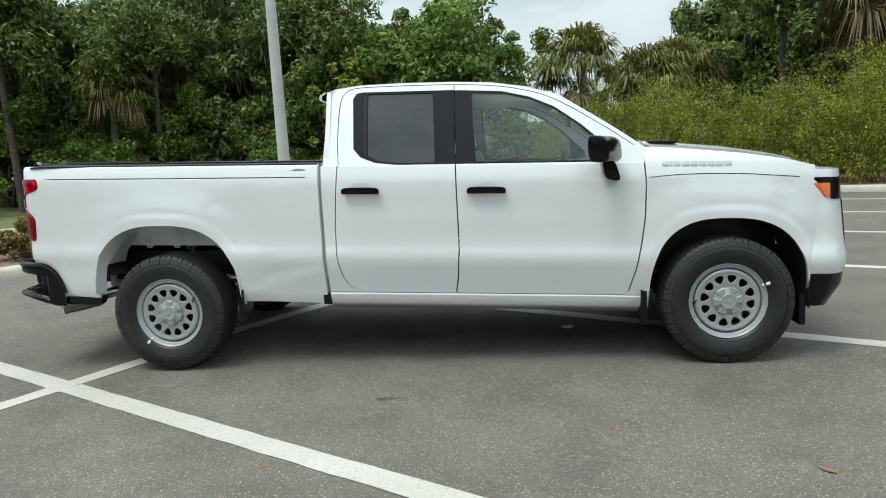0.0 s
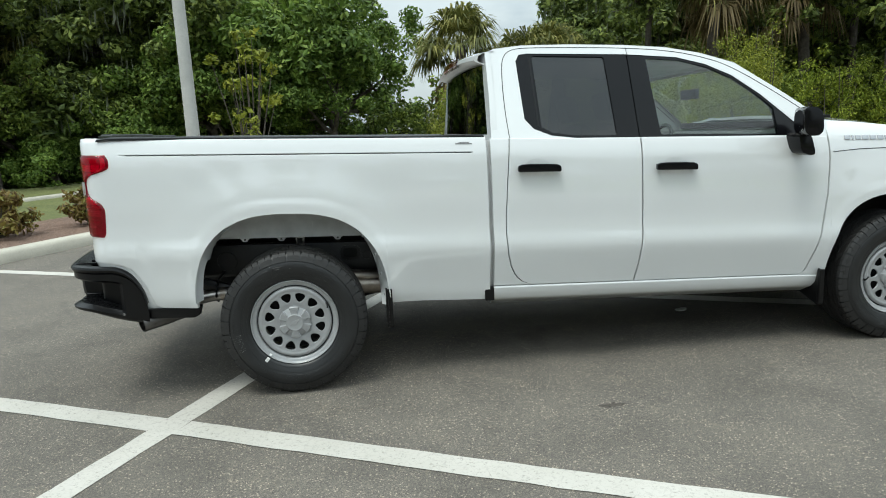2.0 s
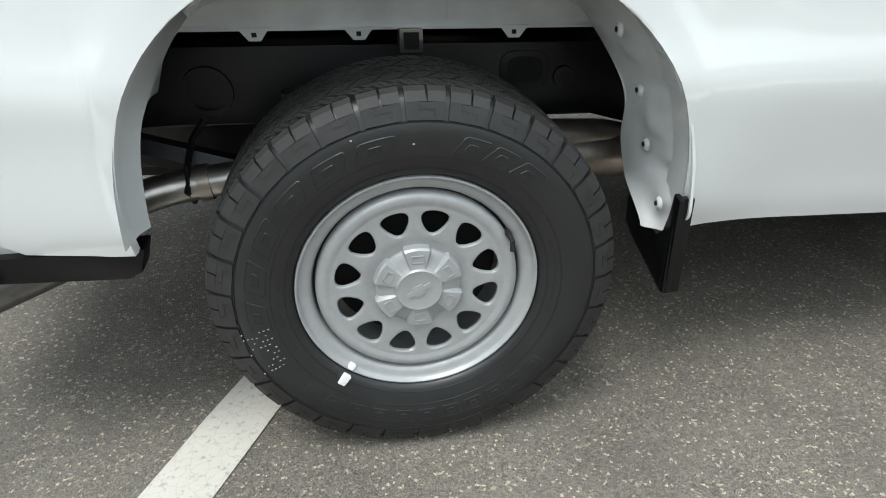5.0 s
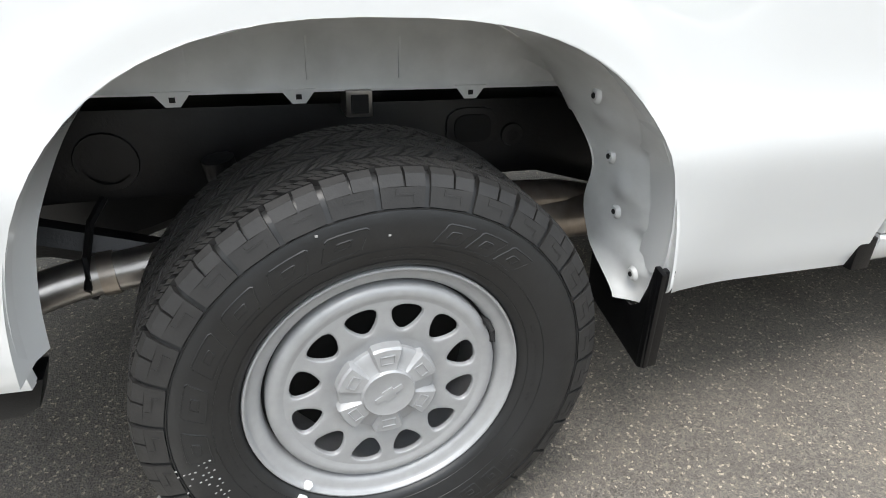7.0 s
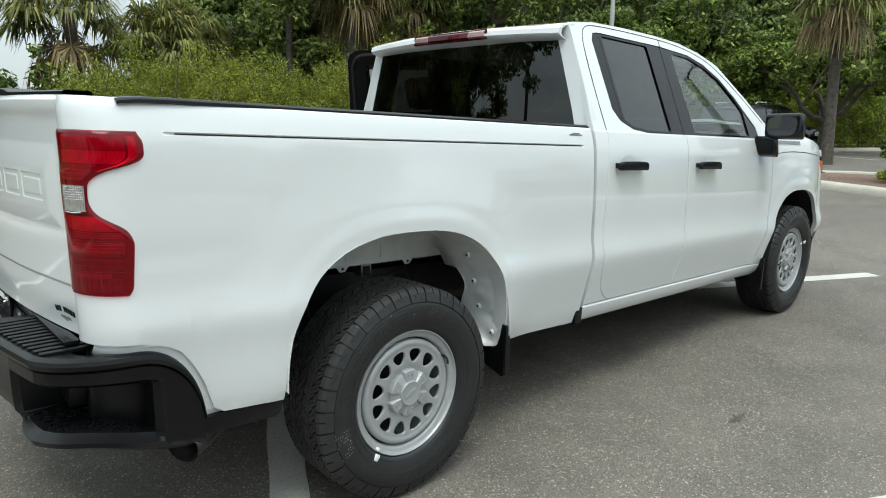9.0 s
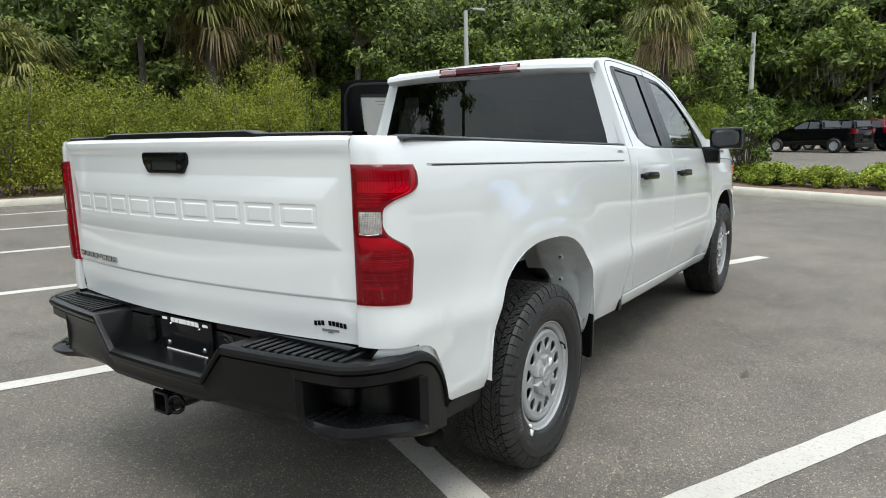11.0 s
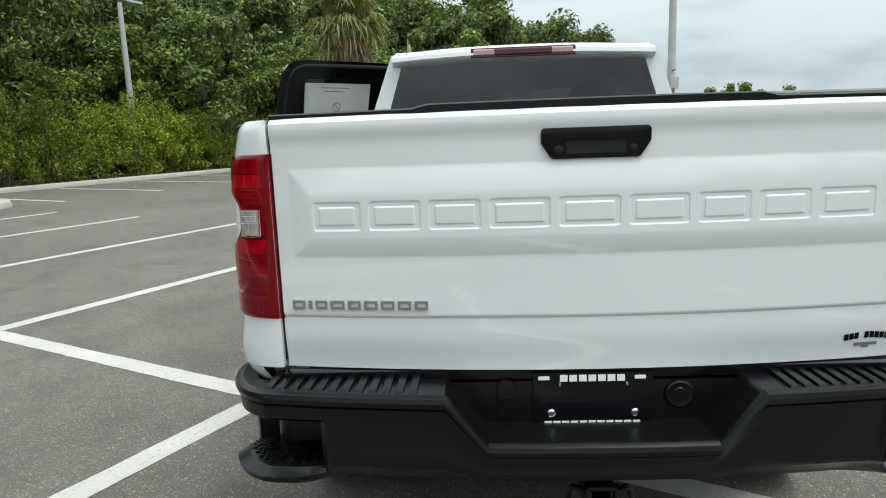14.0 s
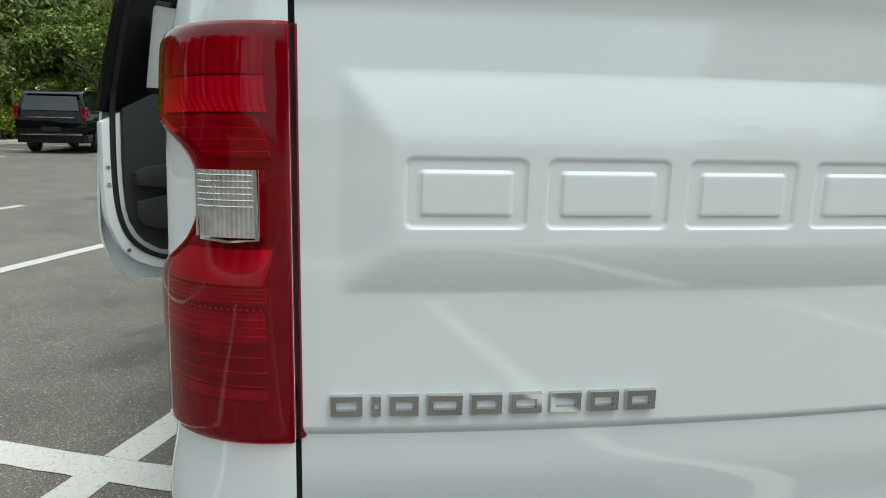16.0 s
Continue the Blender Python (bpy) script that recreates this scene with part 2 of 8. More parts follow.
def tail_lens_material(name, k):
    m, t, b = nodes_of(name)
    n = noise_node(t, 7.0, 2)
    wave = t.nodes.new("ShaderNodeTexWave")
    wave.bands_direction = "Z"
    wave.inputs["Scale"].default_value, wave.inputs["Distortion"].default_value = 26.0, 0.4
    tc = t.nodes.new("ShaderNodeTexCoord")
    t.links.new(tc.outputs["Object"], wave.inputs["Vector"])
    col = ramp(t, n.outputs[0], [(0.35, (0.20 * k, 0.001 * k, 0.008 * k)), (0.52, (0.34 * k, 0.002 * k, 0.015 * k)), (0.68, (0.50 * k, 0.003 * k, 0.024 * k))])
    c2 = mixed(t, 0.06, col.outputs[0], mixed(t, 1.0, col.outputs[0], wave.outputs[0], "MULTIPLY"))
    t.links.new(c2, b.inputs["Base Color"])
    b.inputs["Roughness"].default_value, b.inputs["Specular IOR Level"].default_value = 0.35, 0.0
    b.inputs["Coat Weight"].default_value, b.inputs["Coat Roughness"].default_value, b.inputs["Coat IOR"].default_value = 1.0, 0.015, 1.5
    return m


WHITE = paint("white_body_paint", (0.70, 0.713, 0.713))
INNER = simple("primer_grey_inner_sheet", (0.62, 0.63, 0.625), 0.38, 0.0, 12, 0.10, 0.0, 0.5)
BLACK = simple("black_textured_plastic", (0.0036, 0.0036, 0.0040), 0.29, 0.0, 60, 0.2, 0.18, spec=0.30)
GLOSSBLACK = simple("black_satin_trim", (0.0035, 0.0035, 0.0045), 0.16, 0.0, 40, 0.2, spec=0.26)
# rubber, and also the black laid where gaps, holes and creases are shaded
FLATBLACK = simple("black_rubber_and_gap_shade", (0.005, 0.005, 0.005), 0.8, 0.0, 40, 0.2)
UNDER = simple("black_chassis_coating", (0.007, 0.007, 0.008), 0.38, 0.0, 25, 0.3, 0.3)
RUBBER = simple("tyre_rubber", (0.0125, 0.013, 0.0135), 0.42, 0.0, 14, 0.25, 0.25)
TREAD = simple("tyre_tread_rubber", (0.0165, 0.016, 0.0155), 0.6, 0.0, 22, 0.3, 0.3)
SILVER = simple("silver_wheel_paint", (0.335, 0.34, 0.345), 0.42, 0.25, 40, 0.06, 0.0, 0.25)
CHROME = simple("bright_chrome", (0.52, 0.52, 0.53), 0.05, 1.0, 30, 0.03)
DARKSTEEL = simple("dark_tail_pipe_steel", (0.36, 0.34, 0.32), 0.28, 0.9, 18, 0.25)
TIPSTEEL = simple("dark_exhaust_tip_steel", (0.13, 0.125, 0.12), 0.34, 0.85, 18, 0.25)
STEEL = simple("brown_tinted_exhaust_steel", (0.34, 0.30, 0.26), 0.35, 0.9, 18, 0.25)
LENS = tail_lens_material("red_lamp_lens", 0.50)
HIGHLENS = tail_lens_material("dark_red_high_lamp_lens", 0.20)
REFLBRIGHT = simple("bright_lamp_reflector", (0.88, 0.86, 0.86), 0.30, 0.25, 50, 0.10)
REFLMID = simple("lamp_reflector", (0.52, 0.50, 0.50), 0.35, 0.2, 50, 0.15)
REFLDEEP = simple("deep_lamp_reflector", (0.34, 0.33, 0.33), 0.35, 0.2, 50, 0.15)
REFLDARK = simple("dark_lamp_housing", (0.30, 0.29, 0.29), 0.4, 0.0, 50, 0.15)
SHELL = tinted_glass("red_lamp_shell", (0.70, 0.0, 0.105), 0.01, 1.46)
CLEAR = simple("clear_reverse_lamp_lens", (0.50, 0.48, 0.47), 0.14, 0.6, 60, 0.25, 0.0, 1.0)
PINKCLEAR = simple("pinkish_clear_lens", (0.34, 0.20, 0.20), 0.15, 0.3, 60, 0.2, 0.0, 1.0)
AMBER = simple("amber_lamp_lens", (0.75, 0.16, 0.02), 0.2, 0.0, 30, 0.25, 0.0, 1.0)
GLASS = tinted_glass("green_tinted_side_glass", (0.84, 0.92, 0.86), ior=1.75)
DARKGLASS = tinted_glass("dark_privacy_glass", (0.034, 0.037, 0.038), ior=1.8)
CABIN = simple("dark_grey_cabin_trim", (0.010, 0.0105, 0.0115), 0.65, 0.0, 30, 0.2, 0.2)
CLOTH = simple("dark_seat_cloth", (0.04, 0.04, 0.042), 0.9, 0.0, 80, 0.3, 0.4)
PAPER = simple("white_paper", (0.72, 0.71, 0.68), 0.8, 0.0, 6, 0.06)
INK = simple("grey_print", (0.16, 0.16, 0.16), 0.8, 0.0, 6, 0.06)
WHITEMARK = simple("white_marking", (0.78, 0.78, 0.76), 0.6, 0.0, 40, 0.06)
CHALK = simple("pale_chalk", (0.30, 0.30, 0.29), 0.9, 0.0, 60, 0.3)
TAN = simple("tan_rubber_mark", (0.34, 0.23, 0.13), 0.8, 0.0, 40, 0.1)
ASPHALT = asphalt_material()
LINE = line_paint_material()
KERB = concrete_material("kerb_concrete", (0.50, 0.47, 0.40))
POLE = concrete_material("pale_concrete_pole", (0.50, 0.50, 0.48))
MULCH = ground_cover("brown_bark_mulch", [(0.3, (0.05, 0.030, 0.022)), (0.52, (0.18, 0.112, 0.082)), (0.72, (0.36, 0.25, 0.20))], 34.0)
GRASS = ground_cover("dry_green_grass", [(0.3, (0.06, 0.075, 0.02)), (0.6, (0.14, 0.15, 0.05)), (0.8, (0.24, 0.21, 0.09))], 9.0)
FOREST_FLOOR = ground_cover("leafy_forest_floor", [(0.3, (0.02, 0.025, 0.01)), (0.6, (0.05, 0.055, 0.02)), (0.8, (0.09, 0.08, 0.04))], 3.0)
OAKLEAF = leaf_material("oak_leaves", (0.034, 0.052, 0.014), (0.130, 0.178, 0.046), (0.30, 0.36, 0.10))
MIDLEAF = leaf_material("broad_green_leaves", (0.050, 0.080, 0.016), (0.158, 0.218, 0.044), (0.32, 0.40, 0.085))
LIGHTLEAF = leaf_material("pale_oak_leaves", (0.06, 0.10, 0.018), (0.14, 0.23, 0.042), (0.28, 0.38, 0.085))
HEDGELEAF = leaf_material("yellow_green_hedge_leaves", (0.10, 0.125, 0.016), (0.25, 0.285, 0.032), (0.40, 0.42, 0.07))
MIDHEDGE = leaf_material("clipped_hedge_leaves", (0.10, 0.15, 0.018), (0.27, 0.34, 0.038), (0.45, 0.51, 0.075))
DARKHEDGE = leaf_material("green_hedge_leaves", (0.045, 0.085, 0.015), (0.125, 0.19, 0.032), (0.26, 0.34, 0.07))
RUSTLEAF = leaf_material("rusty_shrub_leaves", (0.09, 0.055, 0.018), (0.23, 0.155, 0.045), (0.30, 0.29, 0.07))
PALMLEAF = leaf_material("palm_fronds", (0.075, 0.090, 0.024), (0.19, 0.20, 0.052), (0.36, 0.34, 0.11))
DEADFROND = leaf_material("dead_palm_fronds", (0.15, 0.11, 0.055), (0.30, 0.22, 0.11), (0.44, 0.34, 0.19))
MOSS = leaf_material("hanging_grey_moss", (0.08, 0.09, 0.065), (0.15, 0.165, 0.12), (0.21, 0.23, 0.17))
BARK = bark_material("grey_brown_bark", (0.035, 0.028, 0.022), (0.13, 0.11, 0.09))

# ---- mesh helpers ----
def mesh_object(name, bm, material, sharp=38):
    me = bpy.data.meshes.new(name)
    bm.normal_update()
    bm.to_mesh(me)
    bm.free()
    me.materials.append(material)
    if sharp is not None:
        me.polygons.foreach_set("use_smooth", [True] * len(me.polygons))
        me.set_sharp_from_angle(angle=radians(sharp))
    return new(name, me)


def part(name, bm, material, parent, label="", sharp=38):
    ob = mesh_object(name, bm, material, sharp)
    while parent.parent is not None and parent.parent.parent is not None:
        parent = parent.parent
    ob.parent = parent
    if label:
        ob["label"] = label
    return ob


def thing(name, label, category, group="", kind="", at=None):
    ob = new(name)
    ob.empty_display_size = 0.1
    if at is not None:
        ob.matrix_world = at
    return tagged(ob, label, category, group, kind)


def raw(name, verts, faces, material, smooth=False):
    me = bpy.data.meshes.new(name)
    me.from_pydata(verts, [], faces)
    me.materials.append(material)
    if smooth:
        me.polygons.foreach_set("use_smooth", [True] * len(me.polygons))
    return new(name, me)


def box(bm, lo, hi, bevel=0.0, m=None):
    c = [(a + b) / 2 for a, b in zip(lo, hi)]
    s = [abs(b - a) for a, b in zip(lo, hi)]
    r = bmesh.ops.create_cube(bm, size=1.0, matrix=(m or Matrix()) @ Matrix.Translation(c) @ Matrix.Diagonal((*s, 1)))
    if bevel:
        edges = list({e for v in r["verts"] for e in v.link_edges})
        bmesh.ops.bevel(bm, geom=edges, offset=bevel, segments=2, profile=0.7, affect="EDGES")
    return bm


def tube(bm, pts, radius, sides=10, cap=True):
    """A round bar along points; radius a number or one per point."""
    rad = radius if isinstance(radius, (list, tuple)) else [radius] * len(pts)
    rings, up = [], Vector((0, 0, 1))
    for i, p in enumerate(pts):
        p = Vector(p)
        d = (Vector(pts[min(i + 1, len(pts) - 1)]) - Vector(pts[max(i - 1, 0)])).normalized()
        a = d.cross(up if abs(d.z) < 0.95 else Vector((1, 0, 0))).normalized()
        b = d.cross(a)
        rings.append([bm.verts.new(p + rad[i] * (math.cos(k * math.tau / sides) * a + math.sin(k * math.tau / sides) * b)) for k in range(sides)])
    for r0, r1 in zip(rings, rings[1:]):
        for k in range(sides):
            bm.faces.new((r0[k], r0[(k + 1) % sides], r1[(k + 1) % sides], r1[k]))
    if cap:
        bm.faces.new(rings[0])
        bm.faces.new(rings[-1][::-1])
    bmesh.ops.recalc_face_normals(bm, faces=bm.faces[:])
    return bm


def prism(bm, outline, y0, y1, bevel=0.0, put=None):
    """Outline (a, b) pushed from y0 to y1; put(a, y, b) gives the place."""
    put = put or (lambda a, y, b: (a, y, b))
    lo = [bm.verts.new(put(a, y0, b)) for a, b in outline]
    hi = [bm.verts.new(put(a, y1, b)) for a, b in outline]
    n = len(outline)
    faces = [bm.faces.new(lo), bm.faces.new(hi[::-1])]
    for i in range(n):
        faces.append(bm.faces.new((lo[i], hi[i], hi[(i + 1) % n], lo[(i + 1) % n])))
    bmesh.ops.recalc_face_normals(bm, faces=faces)
    if bevel:
        edges = [e for e in {e for f in faces for e in f.edges} if e.calc_face_angle(0) > 0.6]
        bmesh.ops.bevel(bm, geom=edges, offset=bevel, segments=2, profile=0.7, affect="EDGES")
    return bm


def revolve(bm, profile, sides=48, axis="y"):
    """Profile of (radius, along) round the y axis."""
    rings = []
    for k in range(sides):
        a = k * math.tau / sides
        rings.append([bm.verts.new((r * math.cos(a), h, r * math.sin(a))) for r, h in profile])
    for k in range(sides):
        r0, r1 = rings[k], rings[(k + 1) % sides]
        for i in range(len(profile) - 1):
            bm.faces.new((r0[i], r1[i], r1[i + 1], r0[i + 1]))
    bmesh.ops.remove_doubles(bm, verts=bm.verts[:], dist=1e-5)
    bmesh.ops.recalc_face_normals(bm, faces=bm.faces[:])
    return bm


def lerp_curve(pts):
    xs, ys = zip(*sorted(pts))
    return lambda x: float(np.interp(x, xs, ys))


def smooth_curve(pts, n=4):
    """A rounded closed or open chain by corner cutting (Chaikin)."""
    for _ in range(n):
        out = [pts[0]]
        for a, b in zip(pts, pts[1:]):
            out += [tuple(0.75 * p + 0.25 * q for p, q in zip(a, b)), tuple(0.25 * p + 0.75 * q for p, q in zip(a, b))]
        pts = out + [pts[-1]]
    return pts


def rounded(pts, n=2):
    """A closed chain with its corners cut."""
    for _ in range(n):
        out = []
        for a, b in zip(pts, pts[1:] + pts[:1]):
            out += [tuple(0.8 * p + 0.2 * q for p, q in zip(a, b)), tuple(0.2 * p + 0.8 * q for p, q in zip(a, b))]
        pts = out
    return pts


# ---- the lot ----
# s runs across the parking rows, n along the line between them; the truck stands at an angle to both.
SX, SY, NX, NY = 0.889, -0.459, 0.459, 0.889
LOT_TURN = math.degrees(math.atan2(SY, SX))


def lot(s, n, z=0.0):
    return (SX * s + NX * n, SY * s + NY * n, z)


def flat(name, corners, z, material, label, category, kind="structure"):
    ob = raw(name, [(x, y, z) for x, y in corners], [list(range(len(corners)))], material)
    return tagged(ob, label, category, kind=kind)


# one sheet of forest earth to the horizon, the asphalt lying on it
flat("ground", [(-900, -900), (900, -900), (900, 900), (-900, 900)], -0.05, FOREST_FLOOR, "dark leafy earth reaching to the horizon", "ground")
def swell(x, y):
    """The asphalt rises by a few centimetres under the truck's tail."""
    return 0.026 * math.exp(-((x / 1.7) ** 2 + ((y - 0.2) / 1.35) ** 2))


def lot_z(s, n, z=0.0):
    x, y, _ = lot(s, n)
    return (x, y, z + swell(x, y))


bm = bmesh.new()
_ss = [-5.75] + list(np.arange(-5.5, 5.51, 0.25)) + [5.6, 8, 14, 30, 60]
_ns = [-60, -30, -12, -8] + list(np.arange(-5.5, 5.6, 0.25)) + [8, 11, 15.4, 21.3]
_vs = {(i, j): bm.verts.new(lot_z(s, n)) for i, s in enumerate(_ss) for j, n in enumerate(_ns)}
for i in range(len(_ss) - 1):
    for j in range(len(_ns) - 1):
        if _ns[j] < 15.3 or _ss[i] > 5.55:
            bm.faces.new((_vs[i, j], _vs[i + 1, j], _vs[i + 1, j + 1], _vs[i, j + 1]))
bmesh.ops.delete(bm, geom=[v for v in bm.verts if not v.link_faces], context="VERTS")
bm.normal_update()
bm.faces.ensure_lookup_table()
if bm.faces[0].normal.z < 0:
    bmesh.ops.reverse_faces(bm, faces=bm.faces[:])
lot_ob = mesh_object("asphalt_lot", bm, ASPHALT, 60)
tagged(lot_ob, "worn grey asphalt parking lot with pale aggregate", "parking lot", kind="structure")
LOT_OUT = raw("asphalt_road", [(x, y, -0.004) for x, y, _ in (lot(-60, -60), lot(-5.75, -60), lot(-5.75, -8), lot(-60, -8))], [(0, 1, 2, 3)], ASPHALT)
tagged(LOT_OUT, "worn grey asphalt drive beside the parking rows", "road", kind="structure")


def stripe(s0, n0, s1, n1, width=0.15):
    """A painted line, 3 mm thick, with slightly ragged edges."""
    a, b = Vector(lot(s0, n0)), Vector(lot(s1, n1))
    d = (b - a).normalized()
    side = Vector((-d.y, d.x, 0)) * width / 2
    count = max(2, int((b - a).length / 0.12))
    bm = bmesh.new()
    rows = []
    for i in range(count + 1):
        p = a + (b - a) * i / count
        p.z = swell(p.x, p.y)
        j = [random.uniform(-0.004, 0.004) for _ in range(2)]
        top = [bm.verts.new(p + side * (1 + j[0] / width * 2) + Vector((0, 0, 0.004))), bm.verts.new(p - side * (1 + j[1] / width * 2) + Vector((0, 0, 0.004)))]
        rows.append(top)
    for r0, r1 in zip(rows, rows[1:]):
        bm.faces.new((r0[0], r1[0], r1[1], r0[1]))
    bmesh.ops.recalc_face_normals(bm, faces=bm.faces[:])
    bm.faces.ensure_lookup_table()
    if bm.faces[0].normal.z < 0:
        bmesh.ops.reverse_faces(bm, faces=bm.faces[:])
    ob = mesh_object("parking_line", bm, LINE, None)
    return tagged(ob, "worn white painted parking line on the asphalt", "parking line", "parking lines", "structure")


STALLS = [-16.57, -13.54, -10.51, -7.48, -4.45, -1.42, 1.65, 4.70, 7.68, 10.55, 13.35]
stripe(0.0, -16.57, 0.0, 13.42)
for n in STALLS:
    stripe(0.077, n, 5.55, n)
    stripe(-5.45, n, -0.077, n)
for k in range(7):
    stripe(7.2 + 2.9 * k, 15.8, 7.2 + 2.9 * k, 21.0)


def kerb(points, label="pale cast concrete kerb along the lot", height=0.15, width=0.28):
    """A rounded concrete kerb along (s, n) points, its street face on the left of the way."""
    prof = [(0.0, -0.05), (0.0, 0.02), (0.02, height * 0.75), (0.05, height), (0.08, height + 0.008), (width - 0.02, height + 0.01), (width, height - 0.01), (width, -0.05)]
    pts = [Vector(lot(s, n)) for s, n in points]
    bm = bmesh.new()
    rows = []
    for i, p in enumerate(pts):
        d0 = (pts[i] - pts[i - 1]).normalized() if i else (pts[1] - pts[0]).normalized()
        d1 = (pts[i + 1] - pts[i]).normalized() if i < len(pts) - 1 else d0
        d = (d0 + d1).normalized()
        right = Vector((d.y, -d.x, 0)) / max(0.5, d.dot(d0))
        rows.append([bm.verts.new(p + right * a + Vector((0, 0, h))) for a, h in prof])
    for r0, r1 in zip(rows, rows[1:]):
        for i in range(len(prof) - 1):
            bm.faces.new((r0[i], r0[i + 1], r1[i + 1], r1[i]))
    bm.faces.new(rows[0])
    bm.faces.new(rows[-1][::-1])
    bmesh.ops.recalc_face_normals(bm, faces=bm.faces[:])
    ob = mesh_object("kerb", bm, KERB, 50)
    return tagged(ob, label, "kerb", "kerbs of the lot", "structure")


def arc(s, n, r, a0, a1, steps=8):
    return [(s + r * math.cos(radians(a0 + (a1 - a0) * k / steps)), n + r * math.sin(radians(a0 + (a1 - a0) * k / steps))) for k in range(steps + 1)]


def bed(name, pts, z, material, label, category):
    bm = bmesh.new()
    bm.faces.new([bm.verts.new((*lot(s, n)[:2], z)) for s, n in pts])
    bmesh.ops.triangulate(bm, faces=bm.faces[:])
    for f in bm.faces:
        if f.normal.z < 0:
            f.normal_flip()
    return tagged(mesh_object(name, bm, material, None), label, category, kind="structure")


# left bed: kerb at the head of the row, mulch, a low edging and lawn behind
kerb([(-5.75, 15.4)] + [(-5.75, n) for n in (12, 8, 4, 0, -4)] + arc(-7.25, -5.5, 1.5, 0, -90)[1:] + [(-30, -7.0)][:1])
bed("mulch_bed", [(-6.0, 15.6), (-6.0, -5), (-7.2, -6.8), (-30, -6.8), (-30, -4.6), (-8.6, -4.6), (-8.6, 15.6)], 0.13, MULCH, "brown bark mulch bed behind the kerb", "mulch bed")
bed("lawn", [(-8.6, 40), (-8.6, -4.6), (-60, -4.6), (-60, 40)], 0.12, GRASS, "patchy green lawn behind the mulch bed", "lawn")
kerb([(-13.2, 40), (-13.2, 8), (-13.2, -4.6)], "low pale concrete edging across the lawn", 0.2, 0.18)
# end of the rows: long planting strip with a rounded nose
kerb([(6.3, 21.3)] + [(6.3, 17.2)] + arc(4.8, 16.9, 1.5, 0, -90)[1:] + [(1, 15.4), (-3, 15.4), (-5.75, 15.4)])
bed("planting_strip", [(6.05, 26), (6.05, 17.2), (4.8, 15.65), (-5.7, 15.65), (-6, 26)], 0.13, MULCH, "dry mulch under the hedge at the end of the rows", "mulch bed")
kerb([(60, 21.3), (40, 21.3), (20, 21.3), (6.3, 21.3)])
bed("planting_strip", [(60, 26), (60, 21.55), (6.3, 21.55), (6.3, 26)], 0.13, MULCH, "dry mulch under the hedge at the end of the rows", "mulch bed")
# island across the aisle
kerb([(11.35, -40), (11.35, -20), (11.35, 0)] + [(11.35, 8)] + arc(12.85, 9.2, 1.5, 180, 90) + [(13.6, 10.7)] + arc(13.6, 9.2, 1.5, 90, 0) + [(15.1, 0), (15.1, -20), (15.1, -40)], "pale concrete kerb round the planted island")
bed("mulch_bed", [(11.6, -40), (11.6, 9), (12.85, 10.45), (13.6, 10.45), (14.85, 9), (14.85, -40)], 0.13, MULCH, "reddish brown bark mulch in the planted island", "mulch bed")

# ---- the pickup truck ----
# Built level, forward along +x, the rear axle at x = 0; the body sits nose-down by RAKE.
RAKE = 0.0405
SHIFT = -0.010
WHEELBASE = 3.745
truck = thing("pickup_truck", "white double-cab pickup truck with steel wheels parked across the lines", "pickup truck")


def bpart(name, bm, material, parent, label="", sharp=38):
    for v in bm.verts:
        v.co.z -= RAKE * v.co.x
        v.co.y += SHIFT
    return part(name, bm, material, parent, label, sharp)


def blurred(pts, sigma=0.009):
    zs = np.arange(0.3, 2.1, 0.005)
    ys = np.interp(zs, *zip(*pts))
    k = np.exp(-0.5 * (np.arange(-12, 13) * 0.005 / sigma) ** 2)
    ys = np.convolve(np.pad(ys, 12, "edge"), k / k.sum(), "valid")
    return lambda z: float(np.interp(z, zs, ys))


HALF = blurred([(0.44, 0.885), (0.50, 0.905), (0.56, 0.925), (0.60, 0.932), (0.790, 0.978), (0.832, 0.984), (0.852, 0.983), (0.915, 0.972), (0.98, 0.970), (1.1, 0.972), (1.25, 0.968), (1.34, 0.961), (1.37, 0.956), (1.44, 0.938), (1.50, 0.905), (1.56, 0.85)])
ARCHES = ((0.012, 0.525, 0.50, 0.545), (3.752, 0.49, 0.53, 0.56))
ARCH_N = 2.6


def smoothstep(a, b, x):
    t = min(1.0, max(0.0, (x - a) / (b - a)))
    return t * t * (3 - 2 * t)


def flare(x, z):
    f = 0.0
    for xc, a, z0, h in ARCHES:
        u = abs((x - xc) / a) ** ARCH_N
        w = max(0.0, (z - z0) / h) ** ARCH_N
        r = (u + w) ** (1 / ARCH_N)
        f += 0.006 * (1 - smoothstep(1.06, 1.17, r)) + 0.014 * (1 - smoothstep(1.12, 1.5, r)) * smoothstep(0.42, 0.6, z)
    return f


def half(x, z):
    y = HALF(z) + flare(x, z)
    if x > 3.95:
        y -= 0.08 * ((x - 3.95) / 0.5) ** 2
    y -= 0.020 * smoothstep(-0.45, -0.95, x)
    # the box side tucks under less than the doors
    y += 0.026 * smoothstep(0.80, 0.56, z) * smoothstep(0.75, 0.40, x)
    return y


def arch_z(x, k, base):
    xc, a, z0, h = ARCHES[k]
    u = abs((x - xc) / a)
    return z0 + h * (1 - u ** ARCH_N) ** (1 / ARCH_N) if u < 1 else base


def arch_columns(k, n=40):
    xc, a, _, _ = ARCHES[k]
    return [xc - a * math.copysign(abs(math.cos(t)) ** (2 / ARCH_N), math.cos(t)) for t in np.linspace(0.0, math.pi, n)]


